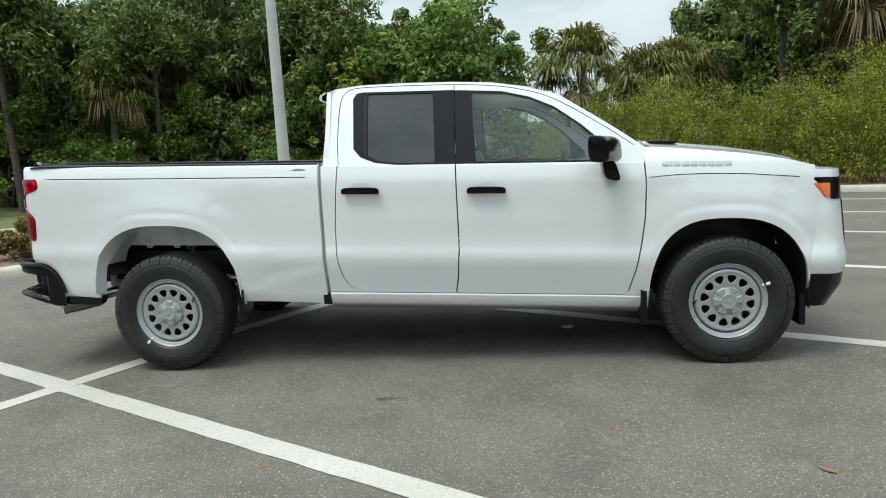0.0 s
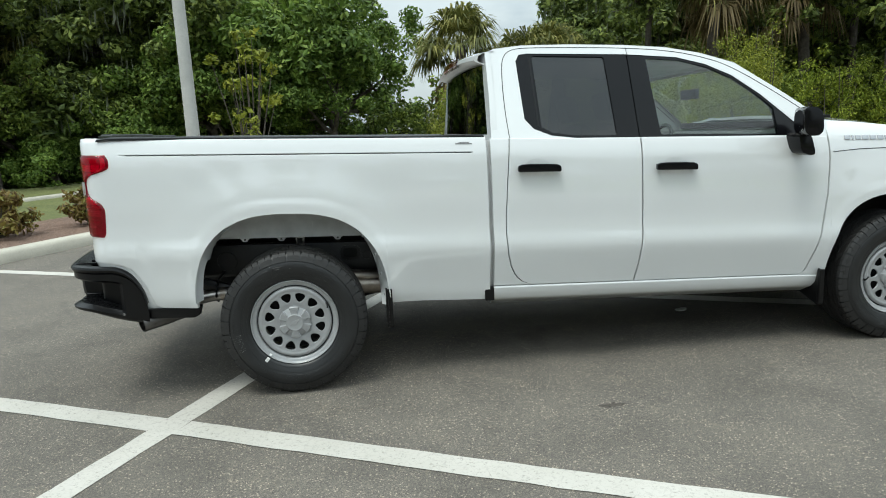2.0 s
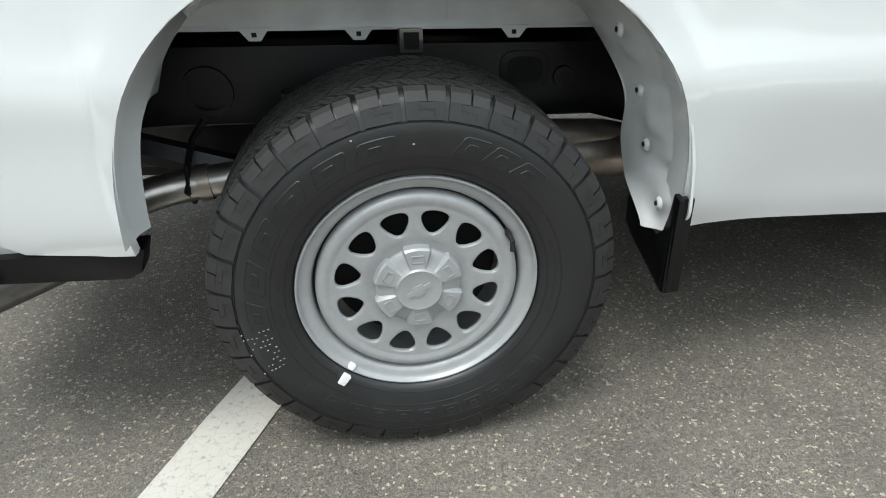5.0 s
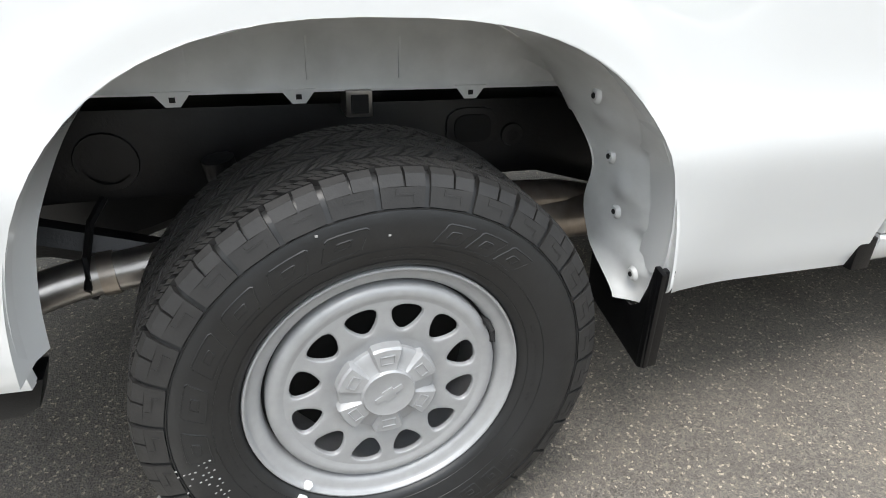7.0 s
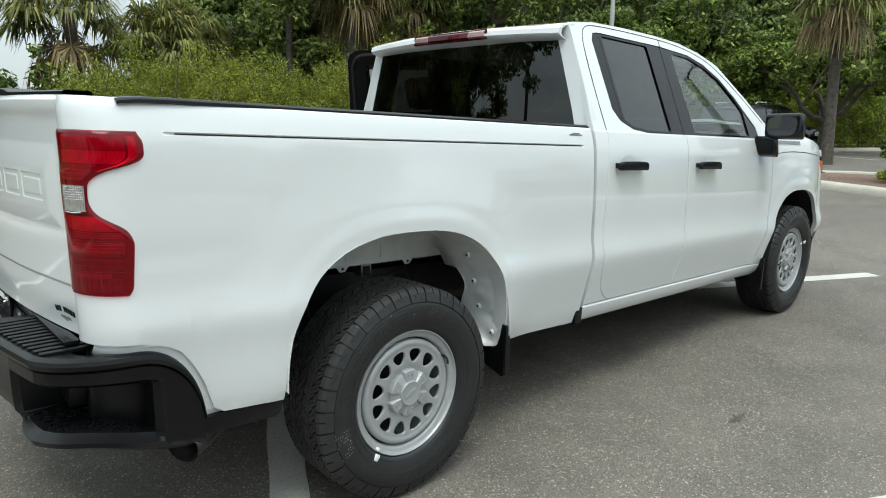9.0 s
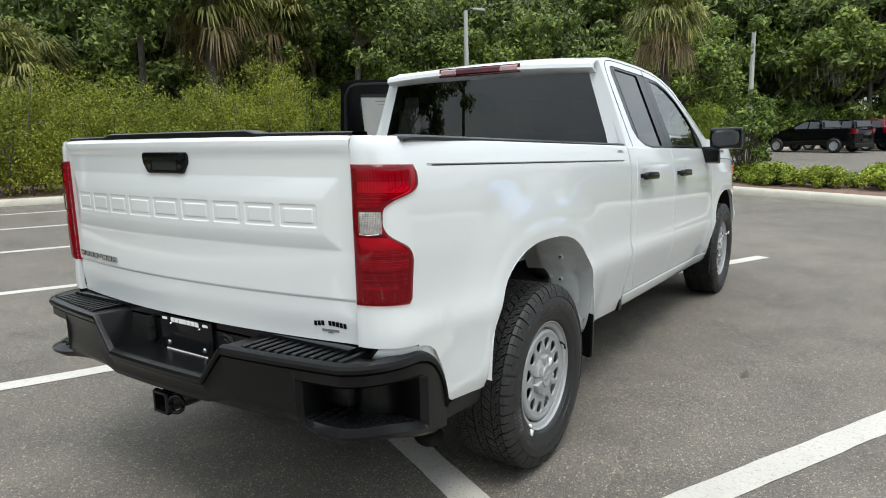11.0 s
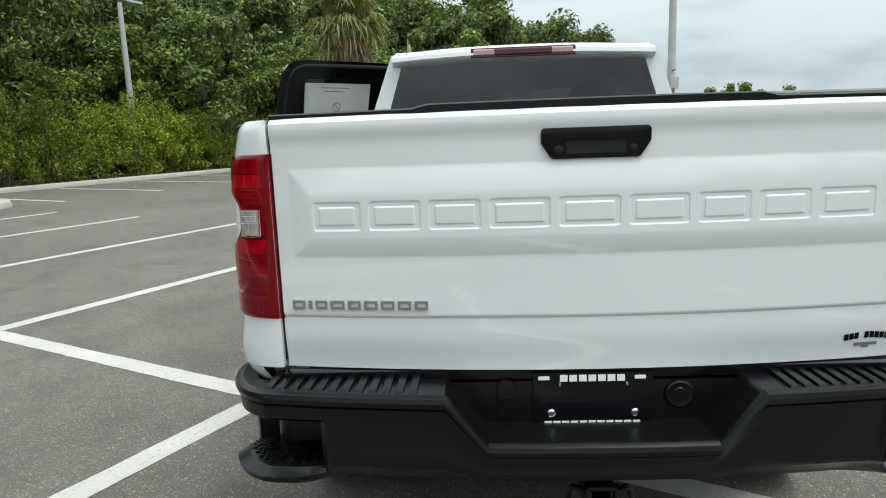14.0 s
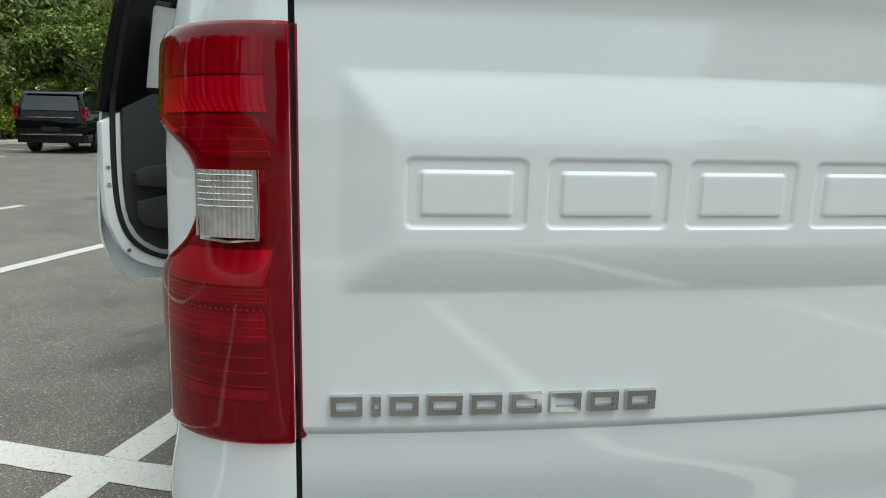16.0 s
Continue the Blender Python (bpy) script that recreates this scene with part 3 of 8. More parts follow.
def grid(bm, cols, flange=0.02, close=()):
    """Quads between columns of places; the border turns inwards by the flange vectors given as a function."""
    rows = [[bm.verts.new(p) for p in c] for c in cols]
    for c0, c1 in zip(rows, rows[1:]):
        for i in range(len(c0) - 1):
            bm.faces.new((c0[i], c1[i], c1[i + 1], c0[i + 1]))
    return rows


def hem(bm, inward, rounds=0.004):
    """Turn the open border of a sheet inwards, with a small rounded edge."""
    edges = [e for e in bm.edges if e.is_boundary]
    for k, way in enumerate((inward * 0.25, inward * 0.75)):
        out = bmesh.ops.extrude_edge_only(bm, edges=edges)
        vs = [g for g in out["geom"] if isinstance(g, bmesh.types.BMVert)]
        edges = [g for g in out["geom"] if isinstance(g, bmesh.types.BMEdge) and g.is_boundary]
        bmesh.ops.translate(bm, verts=vs, vec=way)


def finish(bm, outward):
    """All faces to look along the outward way, on the whole."""
    bmesh.ops.recalc_face_normals(bm, faces=bm.faces[:])
    big = sorted(bm.faces, key=lambda f: -f.calc_area())[:40]
    if sum(f.normal.dot(outward) * f.calc_area() for f in big) < 0:
        bmesh.ops.reverse_faces(bm, faces=bm.faces[:])


SIDES = (("right", -1), ("left", 1))
# ---- pickup box ----
Q0 = 0.226


def bed_point(q, z, side, lift=0.0):
    """A place on the box side: q runs from the tailgate seam round the corner and forward."""
    h = HALF(min(z, 1.45)) - 0.020
    if q >= Q0:
        x = q - Q0 - 0.92
        return (x, side * (half(x, z) + lift), z)
    a = (Q0 - q) / Q0 * math.pi / 2
    ry = h - 0.815
    if a <= math.pi / 2:
        return (-0.92 - (0.13 + lift) * math.sin(a), side * (0.815 + (ry + lift) * math.cos(a)), z)
    return (-1.05 - lift, side * (0.815 - (a - math.pi / 2) * 0.1), z)


BED_BOTTOM = lerp_curve([(-1.3, 0.802), (-1.0, 0.798), (-0.875, 0.785), (-0.825, 0.755), (-0.775, 0.68), (-0.742, 0.58), (-0.73, 0.535), (-0.51, 0.53), (0.545, 0.513), (1.13, 0.50)])
UPPER_ROWS = (1.20, 1.24, 1.29, 1.33, 1.352, 1.3575, 1.361, 1.365, 1.3685, 1.375, 1.40, 1.425, 1.441, 1.449, 1.452)
for nm, side in SIDES:
    xs = sorted(set([round(v, 4) for v in arch_columns(0)] + list(np.linspace(-0.92, -0.52, 14).round(4)) + list(np.linspace(0.545, 1.13, 16).round(4)) + [1.127, -0.8, 1.045]))
    qs = list(np.linspace(-0.002, Q0 - 0.005, 16)) + [x + 0.92 + Q0 for x in xs]
    cols = []
    for q in qs:
        x = q - Q0 - 0.92 if q >= Q0 else -1.0
        zb = max(BED_BOTTOM(x), arch_z(x, 0, 0))
        col = []
        for z in list(np.linspace(zb, 1.20, 24))[:-1] + list(UPPER_ROWS):
            groove = -0.006 if (1.359 < z < 1.367 and -0.80 <= x <= 1.046) else 0.0
            p = bed_point(q, z, side, groove)
            if z > 1.44:
                p = (p[0] + (0.004 if q < Q0 else 0), p[1] - side * (z - 1.44) * 0.8, p[2])
            col.append(p)
        cols.append(col)
    bm = bmesh.new()
    grid(bm, cols)
    hem(bm, Vector((0.004, -side * 0.022, 0)))
    for v in bm.verts:
        if v.co.x < -1.0 and abs(v.co.y) < 0.8149:
            v.co.x, v.co.y = v.co.x + 1.2 * (0.8149 - abs(v.co.y)), side * 0.815
    finish(bm, Vector((0, side, 0)))
    bed_side = bpart("box_side", bm, WHITE, truck, "white pressed steel side of the pickup box", 30)
    for a0, a1, zz, hh in ((0.955, 1.05, 1.408, 0.006), (0.975, 1.035, 1.416, 0.004)):
        bm = bmesh.new()
        grid(bm, [[(x, side * (half(x, z) + 0.0015), z) for z in (zz, zz + hh)] for x in np.linspace(a0, a1, 4)])
        finish(bm, Vector((0, side, 0)))
        bpart("script_bar", bm, INK, bed_side, "small grey script bar")
    # recessed lower lip that follows the bumper
    bm = bmesh.new()
    lip = smooth_curve([(-1.06, 0.812), (-0.92, 0.81), (-0.85, 0.775), (-0.788, 0.68), (-0.735, 0.49)], 3)
    cols = []
    for (x, z), (x2, z2) in zip(lip, lip[1:] + lip[-1:]):
        q = x + 0.92 + Q0
        cols.append([bed_point(q + 0.03, z + 0.035, side, -0.014), bed_point(q, z + 0.01, side, -0.010), bed_point(q - 0.02, z - 0.025, side, -0.006), bed_point(q - 0.04, z - 0.05, side, -0.012), bed_point(q - 0.045, z - 0.06, side, -0.03)])
    grid(bm, cols)
    finish(bm, Vector((0, side, 0)))
    bpart("lower_lip", bm, WHITE, bed_side, sharp=50)
    # dark strip along the crease, its black stands in for the shade
    bm = bmesh.new()
    grid(bm, [[(x, side * (half(x, z) - 0.004), z) for z in (1.3612, 1.3648)] for x in np.linspace(-0.797, 1.043, 30)])
    bpart("crease_shade", bm, FLATBLACK, bed_side, "thin dark line painted as the shade of the crease")
    # rail cap
    bm = bmesh.new()
    grid(bm, [[(x, side * y, z - dz) for y, z in ((0.930, 1.444), (0.929, 1.452), (0.922, 1.458), (0.86, 1.461), (0.845, 1.456), (0.842, 1.43))] for x, dz in ((-0.935, 0.012), (-0.93, 0.008), (-0.88, 0.002), (-0.80, 0), (0, 0), (1.12, 0), (1.127, 0.004))])
    finish(bm, Vector((0, 0, 1)))
    bpart("rail_cap", bm, BLACK, truck, "black plastic cap on the box rail")
    # inner wall
    bm = bmesh.new()
    box(bm, (-1.0, side * 0.80, 1.085), (1.12, side * 0.845, 1.445))
    bpart("box_wall", bm, BLACK, truck)
for nm, side in SIDES:
    bm = bmesh.new()
    box(bm, (-0.98, side * 0.585, 0.90), (1.08, side * 0.61, 1.095))
    box(bm, (-0.98, side * 0.61, 1.085), (1.08, side * 0.82, 1.097))
    bpart("wheel_box", bm, BLACK, truck)
    # white flange turned in along the wheel arch
    bm = bmesh.new()
    cols = []
    for x in arch_columns(0, 48)[1:-1]:
        z = arch_z(x, 0, 0.5)
        if z > 0.53:
            cols.append([(x, side * (half(x, z) - d), z + e) for d, e in ((0.006, 0.002), (0.030, 0.004), (0.075, 0.010))])
    grid(bm, cols)
    bpart("arch_flange", bm, WHITE, truck, "white flange along the wheel arch")
bm = bmesh.new()
box(bm, (-1.0, -0.60, 0.90), (1.12, 0.60, 0.93))
bpart("box_floor", bm, BLACK, truck)
bm = bmesh.new()
box(bm, (1.06, -0.86, 0.60), (1.12, 0.86, 1.455), 0.01)
bpart("box_front", bm, WHITE, truck)

# added sheets that stop light shining through the gap behind the cab
for nm, side in SIDES:
    bm = bmesh.new()
    grid(bm, [[(x, side * (HALF(z) - 0.040), z) for z in np.linspace(0.52, 1.43, 20)] for x in (1.115, 1.17)])
    finish(bm, Vector((0, side, 0)))
    bpart("gap_filler", bm, INNER, truck, "pale filler sheet added deep in the gap between box and cab")

# ---- tailgate ----


def gate_x(y, z):
    x = -1.116 + 0.075 * (y / 0.8) ** 2
    # proud letter band with sloping borders
    band = min((1.325 - z) / 0.068, (z - 1.098) / 0.050, (0.765 - abs(y)) / 0.055)
    band = min(1.0, max(0.0, band))
    x -= 0.010 * band * (1.4 - 0.4 * band)
    # crease low on the gate, plain skirt below it
    x += 0.0045 * smoothstep(0.944, 0.936, z)
    x += 0.008 * (1 - smoothstep(0.80, 0.90, z))
    # rolled top edge
    x -= 0.008 * smoothstep(1.385, 1.425, z)
    x += 0.022 * smoothstep(1.432, 1.456, z) ** 2
    return x


# nine sunk blanks across the gate: a rounded frame round a slot, each (middle, half width)
LETTERS, _y = [], 0.702
for w in (0.123, 0.130, 0.126, 0.146, 0.146, 0.142, 0.126, 0.126, 0.142):
    LETTERS.append((_y - w / 2, w / 2))
    _y -= w + 0.0225


def sunk(y, z):
    """How deep the frame of a blank is pressed in at a place of the gate."""
    dz = abs(z - 1.204)
    if dz > 0.042:
        return 0.0
    for c, w in LETTERS:
        dy = abs(y - c)
        if dy > w + 0.004:
            continue
        qx, qz = dy - (w - 0.008), dz - (0.0355 - 0.008)
        outer = math.hypot(max(qx, 0), max(qz, 0)) + min(max(qx, qz), 0) - 0.008
        qx, qz = dy - (w - 0.015 - 0.003), dz - (0.0225 - 0.003)
        inner = math.hypot(max(qx, 0), max(qz, 0)) + min(max(qx, qz), 0) - 0.003
        d = max(outer, -inner)
        return 0.0023 * smoothstep(0.0022, -0.0022, d)
    return 0.0


bm = bmesh.new()
ys = sorted(list(np.arange(-0.69, 0.7071, 0.0025)) + [k * v for k in (-1, 1) for v in np.linspace(0.710, 0.8085, 15)] + [-0.698, -0.704])
zs = sorted(list(np.arange(1.1605, 1.2485, 0.0022)) + list(np.linspace(0.796, 1.44, 52)) + list(np.linspace(1.0965, 1.1525, 9)) + list(np.linspace(1.255, 1.328, 10)) + [0.928, 0.932, 0.936, 0.94, 0.946, 1.447, 1.451, 1.454])
grid(bm, [[(gate_x(y, z) + sunk(y, z), y, z) for z in zs] for y in ys])
hem(bm, Vector((0.06, 0, 0)))
finish(bm, Vector((-1, 0, 0)))
gate = bpart("tailgate", bm, WHITE, truck, "white tailgate with pressed blank letter shapes", 24)
# black strips added in both side gaps, in place of the shade there
for nm, side in SIDES:
    bm = bmesh.new()
    box(bm, (-1.030, side * 0.8080, 0.815), (-1.000, side * 0.8145, 1.450))
    bpart("gate_gap_shade", bm, FLATBLACK, truck, "black strip added to darken the gap beside the tailgate")
bm = bmesh.new()
box(bm, (-1.085, -0.805, 0.755), (-1.045, 0.805, 0.793), 0.004)
bpart("gate_sill", bm, GLOSSBLACK, truck, "black strip below the tailgate")
bm = bmesh.new()
box(bm, (-1.015, -0.79, 0.82), (-0.985, 0.79, 1.445))
bpart("gate_inner", bm, BLACK, gate)
# top cap, higher in the middle
bm = bmesh.new()
cols = []
for y in (-0.81, -0.805, -0.44, -0.40, -0.2, 0, 0.2, 0.40, 0.44, 0.805, 0.81):
    up = 0.009 if abs(y) < 0.42 else 0.0
    x0 = gate_x(y, 1.454)
    cols.append([(x0 + a, y, 1.454 + b + (up if b > 0 else 0)) for a, b in ((-0.002, -0.004), (-0.002, 0.008), (0.004, 0.012), (0.065, 0.013), (0.07, 0.006), (0.07, -0.02))])
grid(bm, cols)
finish(bm, Vector((0, 0, 1)))
bpart("top_cap", bm, BLACK, gate, "black plastic cap along the tailgate")
# small bright badge: nine bright framed blanks
def framed(bm, outer, inner, d0, d1, put):
    """A raised frame between two outlines of equal length, with sloping walls."""
    loops = [[bm.verts.new(put(a, d0, b)) for a, b in outer], [bm.verts.new(put(a + (0.0012 if a < c else -0.0012), d1, b + (0.0012 if b < e else -0.0012))) for (a, b), (c, e) in zip(outer, inner)],
             [bm.verts.new(put(a, d1, b)) for a, b in inner], [bm.verts.new(put(a, d0, b)) for a, b in inner]]
    for l0, l1 in zip(loops, loops[1:]):
        for k in range(len(l0)):
            bm.faces.new((l0[k], l0[(k + 1) % len(l0)], l1[(k + 1) % len(l0)], l1[k]))
    bmesh.ops.recalc_face_normals(bm, faces=bm.faces[:])


def slab(a, w, z0, z1, e, f):
    c = [(a, z0), (a, z1), (a + w, z1), (a + w, z0)]
    k = 1 if w > 0 else -1
    return c, [(a + k * e, z0 + f), (a + k * e, z1 - f), (a + w - k * e, z1 - f), (a + w - k * e, z0 + f)]


y = 0.779
for w in (0.036, 0.012, 0.033, 0.040, 0.036, 0.037, 0.037, 0.036, 0.036):
    bm = bmesh.new()
    outer, inner = slab(y, -w, 0.9595, 0.9845, min(0.007, w * 0.3), 0.0075)
    framed(bm, outer, inner, 0.004, -0.006, lambda a, d, b: (gate_x(a, b) + d, a, b))
    bpart("badge_blank", bm, CHROME, gate, "small bright badge shape")
    y -= w + 0.0075
# dealer sticker as bars: an arched row of dark bars and a short grey one
for k in range(9):
    if k == 3:
        continue
    y0 = -0.640 - 0.0138 * k
    zc = 0.852 + 0.006 * math.sin(math.pi * (k + 0.5) / 9)
    bm = bmesh.new()
    grid(bm, [[(gate_x(v, z) - 0.0015, v, z) for z in (zc - 0.0085, zc + 0.0085)] for v in (y0, y0 - 0.006, y0 - 0.0118)])
    finish(bm, Vector((-1, 0, 0)))
    bpart("sticker_bar", bm, GLOSSBLACK, gate, "small dark sticker bar")
for y0, y1, z0, z1 in ((-0.668, -0.732, 0.829, 0.8375), (-0.690, -0.710, 0.8235, 0.828)):
    bm = bmesh.new()
    grid(bm, [[(gate_x(v, z) - 0.0015, v, z) for z in (z0, z1)] for v in np.linspace(y0, y1, 4)])
    finish(bm, Vector((-1, 0, 0)))
    bpart("sticker_bar", bm, INK, gate, "small grey sticker bar")
# handle
bm = bmesh.new()
out = [(0.124, 1.404), (0.130, 1.397), (0.130, 1.368), (0.107, 1.334), (0.100, 1.330), (-0.100, 1.330), (-0.107, 1.334), (-0.130, 1.368), (-0.130, 1.397), (-0.124, 1.404)]
prism(bm, out, 0.03, -0.006, 0.004, put=lambda a, d, b: (gate_x(0.1, 1.40) + d, a, b))
hb = bpart("handle", bm, GLOSSBLACK, gate, "black plastic tailgate handle")
# flat black plate in place of the shaded hollow below the grip
bm = bmesh.new()
prism(bm, [(0.070, 1.378), (0.070, 1.342), (-0.070, 1.342), (-0.070, 1.378)], 0.0, -0.0068, put=lambda a, d, b: (gate_x(0.1, 1.40) + d, a, b))
bpart("grip_hollow_shade", bm, FLATBLACK, hb)
bm = bmesh.new()
prism(bm, [(0.121, 1.400), (0.123, 1.382), (0.113, 1.376), (-0.113, 1.376), (-0.123, 1.382), (-0.121, 1.400)], -0.004, -0.0125, 0.003, put=lambda a, d, b: (gate_x(0.1, 1.40) + d, a, b))
bpart("grip", bm, GLOSSBLACK, hb, "black pull grip")
for yy, rr in ((0.088, 0.011), (-0.088, 0.009)):
    bm = bmesh.new()
    revolve(bm, [(0.0, -0.002), (rr * 0.7, -0.002), (rr, 0.0), (rr, 0.006)], 16)
    bmesh.ops.transform(bm, matrix=pose(gate_x(0.1, 1.40) - 0.008, yy, 1.352, 0, 0, -90), verts=bm.verts[:])
    bpart("lock" if yy < 0 else "camera_lens", bm, FLATBLACK, hb)

# ---- tail lamps ----
LAMP_EDGE = blurred([(0.93, 0.185), (0.945, 0.205), (1.08, 0.218), (1.115, 0.20), (1.15, 0.125), (1.18, 0.105), (1.235, 0.108), (1.262, 0.15), (1.285, 0.245), (1.30, 0.262), (1.345, 0.262), (1.366, 0.245)], 0.008)
for nm, side in SIDES:
    cols = []
    zs = np.concatenate([[0.934, 0.937], np.linspace(0.945, 1.355, 46), [1.363, 1.367]])
    bm = bmesh.new()
    cols = []
    for u in (0.0, 0.03, 0.1, 0.2, 0.3, 0.4, 0.5, 0.6, 0.7, 0.8, 0.9, 0.97, 1.0):
        col = []
        for z in zs:
            ed = min(u, 1 - u) * 14
            ez = min(z - 0.934, 1.367 - z) / 0.012
            lift = 0.002 + 0.007 * min(1, ed) ** 0.5 * min(1, max(0, ez)) ** 0.5
            # facets of the lens
            lift += 0.002 * math.sin((z - 0.93) * 16) * (1 - abs(2 * u - 1))
            col.append(bed_point(0.004 + (LAMP_EDGE(z) - 0.004) * u, z, side, lift))
        cols.append(col)
    grid(bm, cols)
    hem(bm, Vector((0.02, -side * 0.02, 0)))
    finish(bm, Vector((-0.7, side * 0.7, 0)))
    lamp = bpart("tail_lamp", bm, SHELL, truck, "glossy red tail lamp wrapping the corner", 50)
    edge_q = lambda u, z: 0.004 + (LAMP_EDGE(z) - 0.004) * u  # noqa: E731

    def field(name, z0, z1, u0, u1, lift, wave, material, nz=14, nu=30):
        """A reflector field under the lens that follows the lamp's outline; wave(u, z) is its relief."""
        bm = bmesh.new()
        grid(bm, [[bed_point(edge_q(u, z), z, side, lift + wave(u, z)) for z in np.linspace(z0, z1, nz)] for u in np.linspace(u0, u1, nu)])
        hem(bm, Vector((0.005, -side * 0.005, 0)))
        finish(bm, Vector((-0.7, side * 0.7, 0)))
        bpart(name, bm, material, lamp)

    ribs = lambda n, h: (lambda u, z: h * abs(math.sin(n * math.pi * u)))  # noqa: E731
    steps = lambda n, h: (lambda u, z: h * ((z * n) % 1.0))  # noqa: E731
    field("lamp_housing", 0.9365, 1.3645, 0.0, 1.0, 0.0008, lambda u, z: 0.0, REFLDARK, 60, 24)
    field("reflector", 1.318, 1.353, 0.10, 0.82, 0.0026, ribs(26, 0.0016), REFLMID, 8, 160)
    field("reflector", 1.282, 1.316, 0.10, 0.82, 0.0026, ribs(26, 0.0016), REFLBRIGHT, 8, 160)
    field("reflector", 1.238, 1.280, 0.16, 0.80, 0.0022, steps(90, 0.0018), REFLMID, 40, 24)
    field("light_guide", 1.262, 1.354, 0.85, 0.93, 0.0040, lambda u, z: 0.002 * math.sin(math.pi * (u - 0.85) / 0.08), REFLBRIGHT, 30, 8)
    field("reflector", 1.108, 1.146, 0.14, 0.88, 0.0026, lambda u, z: 0.003 * math.sin(math.pi * (z - 1.108) / 0.038), REFLBRIGHT, 14, 24)
    field("reflector", 1.088, 1.105, 0.12, 0.90, 0.0026, steps(230, 0.0012), REFLMID, 40, 24)
    for k in range(22):
        u = 0.14 + 0.034 * k
        bm = bmesh.new()
        revolve(bm, [(0.0, -0.0015), (0.0011, -0.001), (0.0014, 0.0)], 6)
        bmesh.ops.transform(bm, matrix=Matrix.Translation(bed_point(edge_q(u, 1.083), 1.083, side, 0.0042)) @ Matrix.Rotation(radians(-90 if u < 0.5 else 0) * (1 if side < 0 else 1), 4, "Z"), verts=bm.verts[:])
        bpart("lens_dot", bm, REFLBRIGHT, lamp)
    field("reflector", 1.046, 1.078, 0.13, 0.88, 0.0022, steps(110, 0.0022), REFLMID, 40, 24)
    field("reflector", 0.998, 1.044, 0.13, 0.88, 0.0022, steps(64, 0.0022), REFLDEEP, 40, 24)
    field("reflector", 0.984, 0.996, 0.13, 0.72, 0.0030, lambda u, z: 0.0, REFLMID, 6, 20)
    field("reflector", 0.944, 0.981, 0.13, 0.88, 0.0022, ribs(14, 0.0012), REFLDEEP, 10, 90)
    # clear reverse lamp in the waist of the lens
    bm = bmesh.new()
    cols = [[bed_point(q, z, side, 0.0120 + 0.0012 * abs(math.sin(q * 640)) - 0.004 * smoothstep(0.075, 0.102, q)) for z in np.linspace(1.159, 1.226, 8)] for q in np.linspace(0.034, 0.102, 90)]
    grid(bm, cols)
    hem(bm, Vector((0.01, -side * 0.01, 0)))
    finish(bm, Vector((-0.7, side * 0.7, 0)))
    bpart("reverse_lamp", bm, CLEAR, lamp, "clear ribbed reverse lamp", 60)
    for k in range(6):
        z = 1.190 + 0.0062 * k
        bm = bmesh.new()
        tube(bm, [bed_point(q, z, side, 0.0128 - 0.004 * smoothstep(0.075, 0.102, q)) for q in np.linspace(0.036, 0.098, 8)], 0.0009, 4)
        bpart("lens_rib", bm, CLEAR, lamp)
    bm = bmesh.new()
    tube(bm, [bed_point(q, z, side, 0.0125) for q, z in ((0.033, 1.226), (0.033, 1.157), (0.062, 1.155), (0.092, 1.158))], 0.0022, 5)
    bpart("reverse_frame", bm, CHROME, lamp, "bright edge below the reverse lamp")

# ---- rear bumper ----


def bump_plan(q):
    """Outer edge of the bumper: q 0..1 across the back to the corner, 1..2 round it and forward."""
    if q <= 1:
        y = 0.84 * q
        return (-1.245 + 0.075 * q ** 2.2, y)
    return CORNER(q - 1)


_c = smooth_curve([(-1.17, 0.84), (-1.143, 0.885), (-1.09, 0.925), (-1.02, 0.953), (-0.94, 0.962), (-0.86, 0.962), (-0.772, 0.957)], 3)
_ct = np.linspace(0, 1, len(_c))


def CORNER(t):
    return (float(np.interp(t, _ct, [p[0] for p in _c])), float(np.interp(t, _ct, [p[1] for p in _c])))


def bump_in(q):
    """Inward direction at a place of the outer edge."""
    (x0, y0), (x1, y1) = bump_plan(max(0.0, q - 0.06)), bump_plan(min(2.0, q + 0.06))
    n = math.hypot(x1 - x0, y1 - y0)
    nx, ny = (y1 - y0) / n, -(x1 - x0) / n
    if q < 0.95:
        return (1.0, 0.0)
    k = smoothstep(0.95, 1.1, q)
    nx, ny = nx * k + (1 - k), ny * k
    n = math.hypot(nx, ny)
    return (nx / n, ny / n)


def bump_low(q, x):
    if q <= 1:
        return 0.540 - 0.015 * smoothstep(0.70, 0.92, q)
    return 0.525 - 0.065 * smoothstep(-1.10, -0.80, x)


def bump_top(q, x, y):
    if q <= 1:
        return 0.777 - 0.122 * min(1.0, max(0.0, (0.375 - y) / 0.10))
    u = min(1.0, max(0.0, (x + 0.955) / 0.186))
    return 0.505 + 0.272 * (1 - u ** 2.3) ** (1 / 2.3)


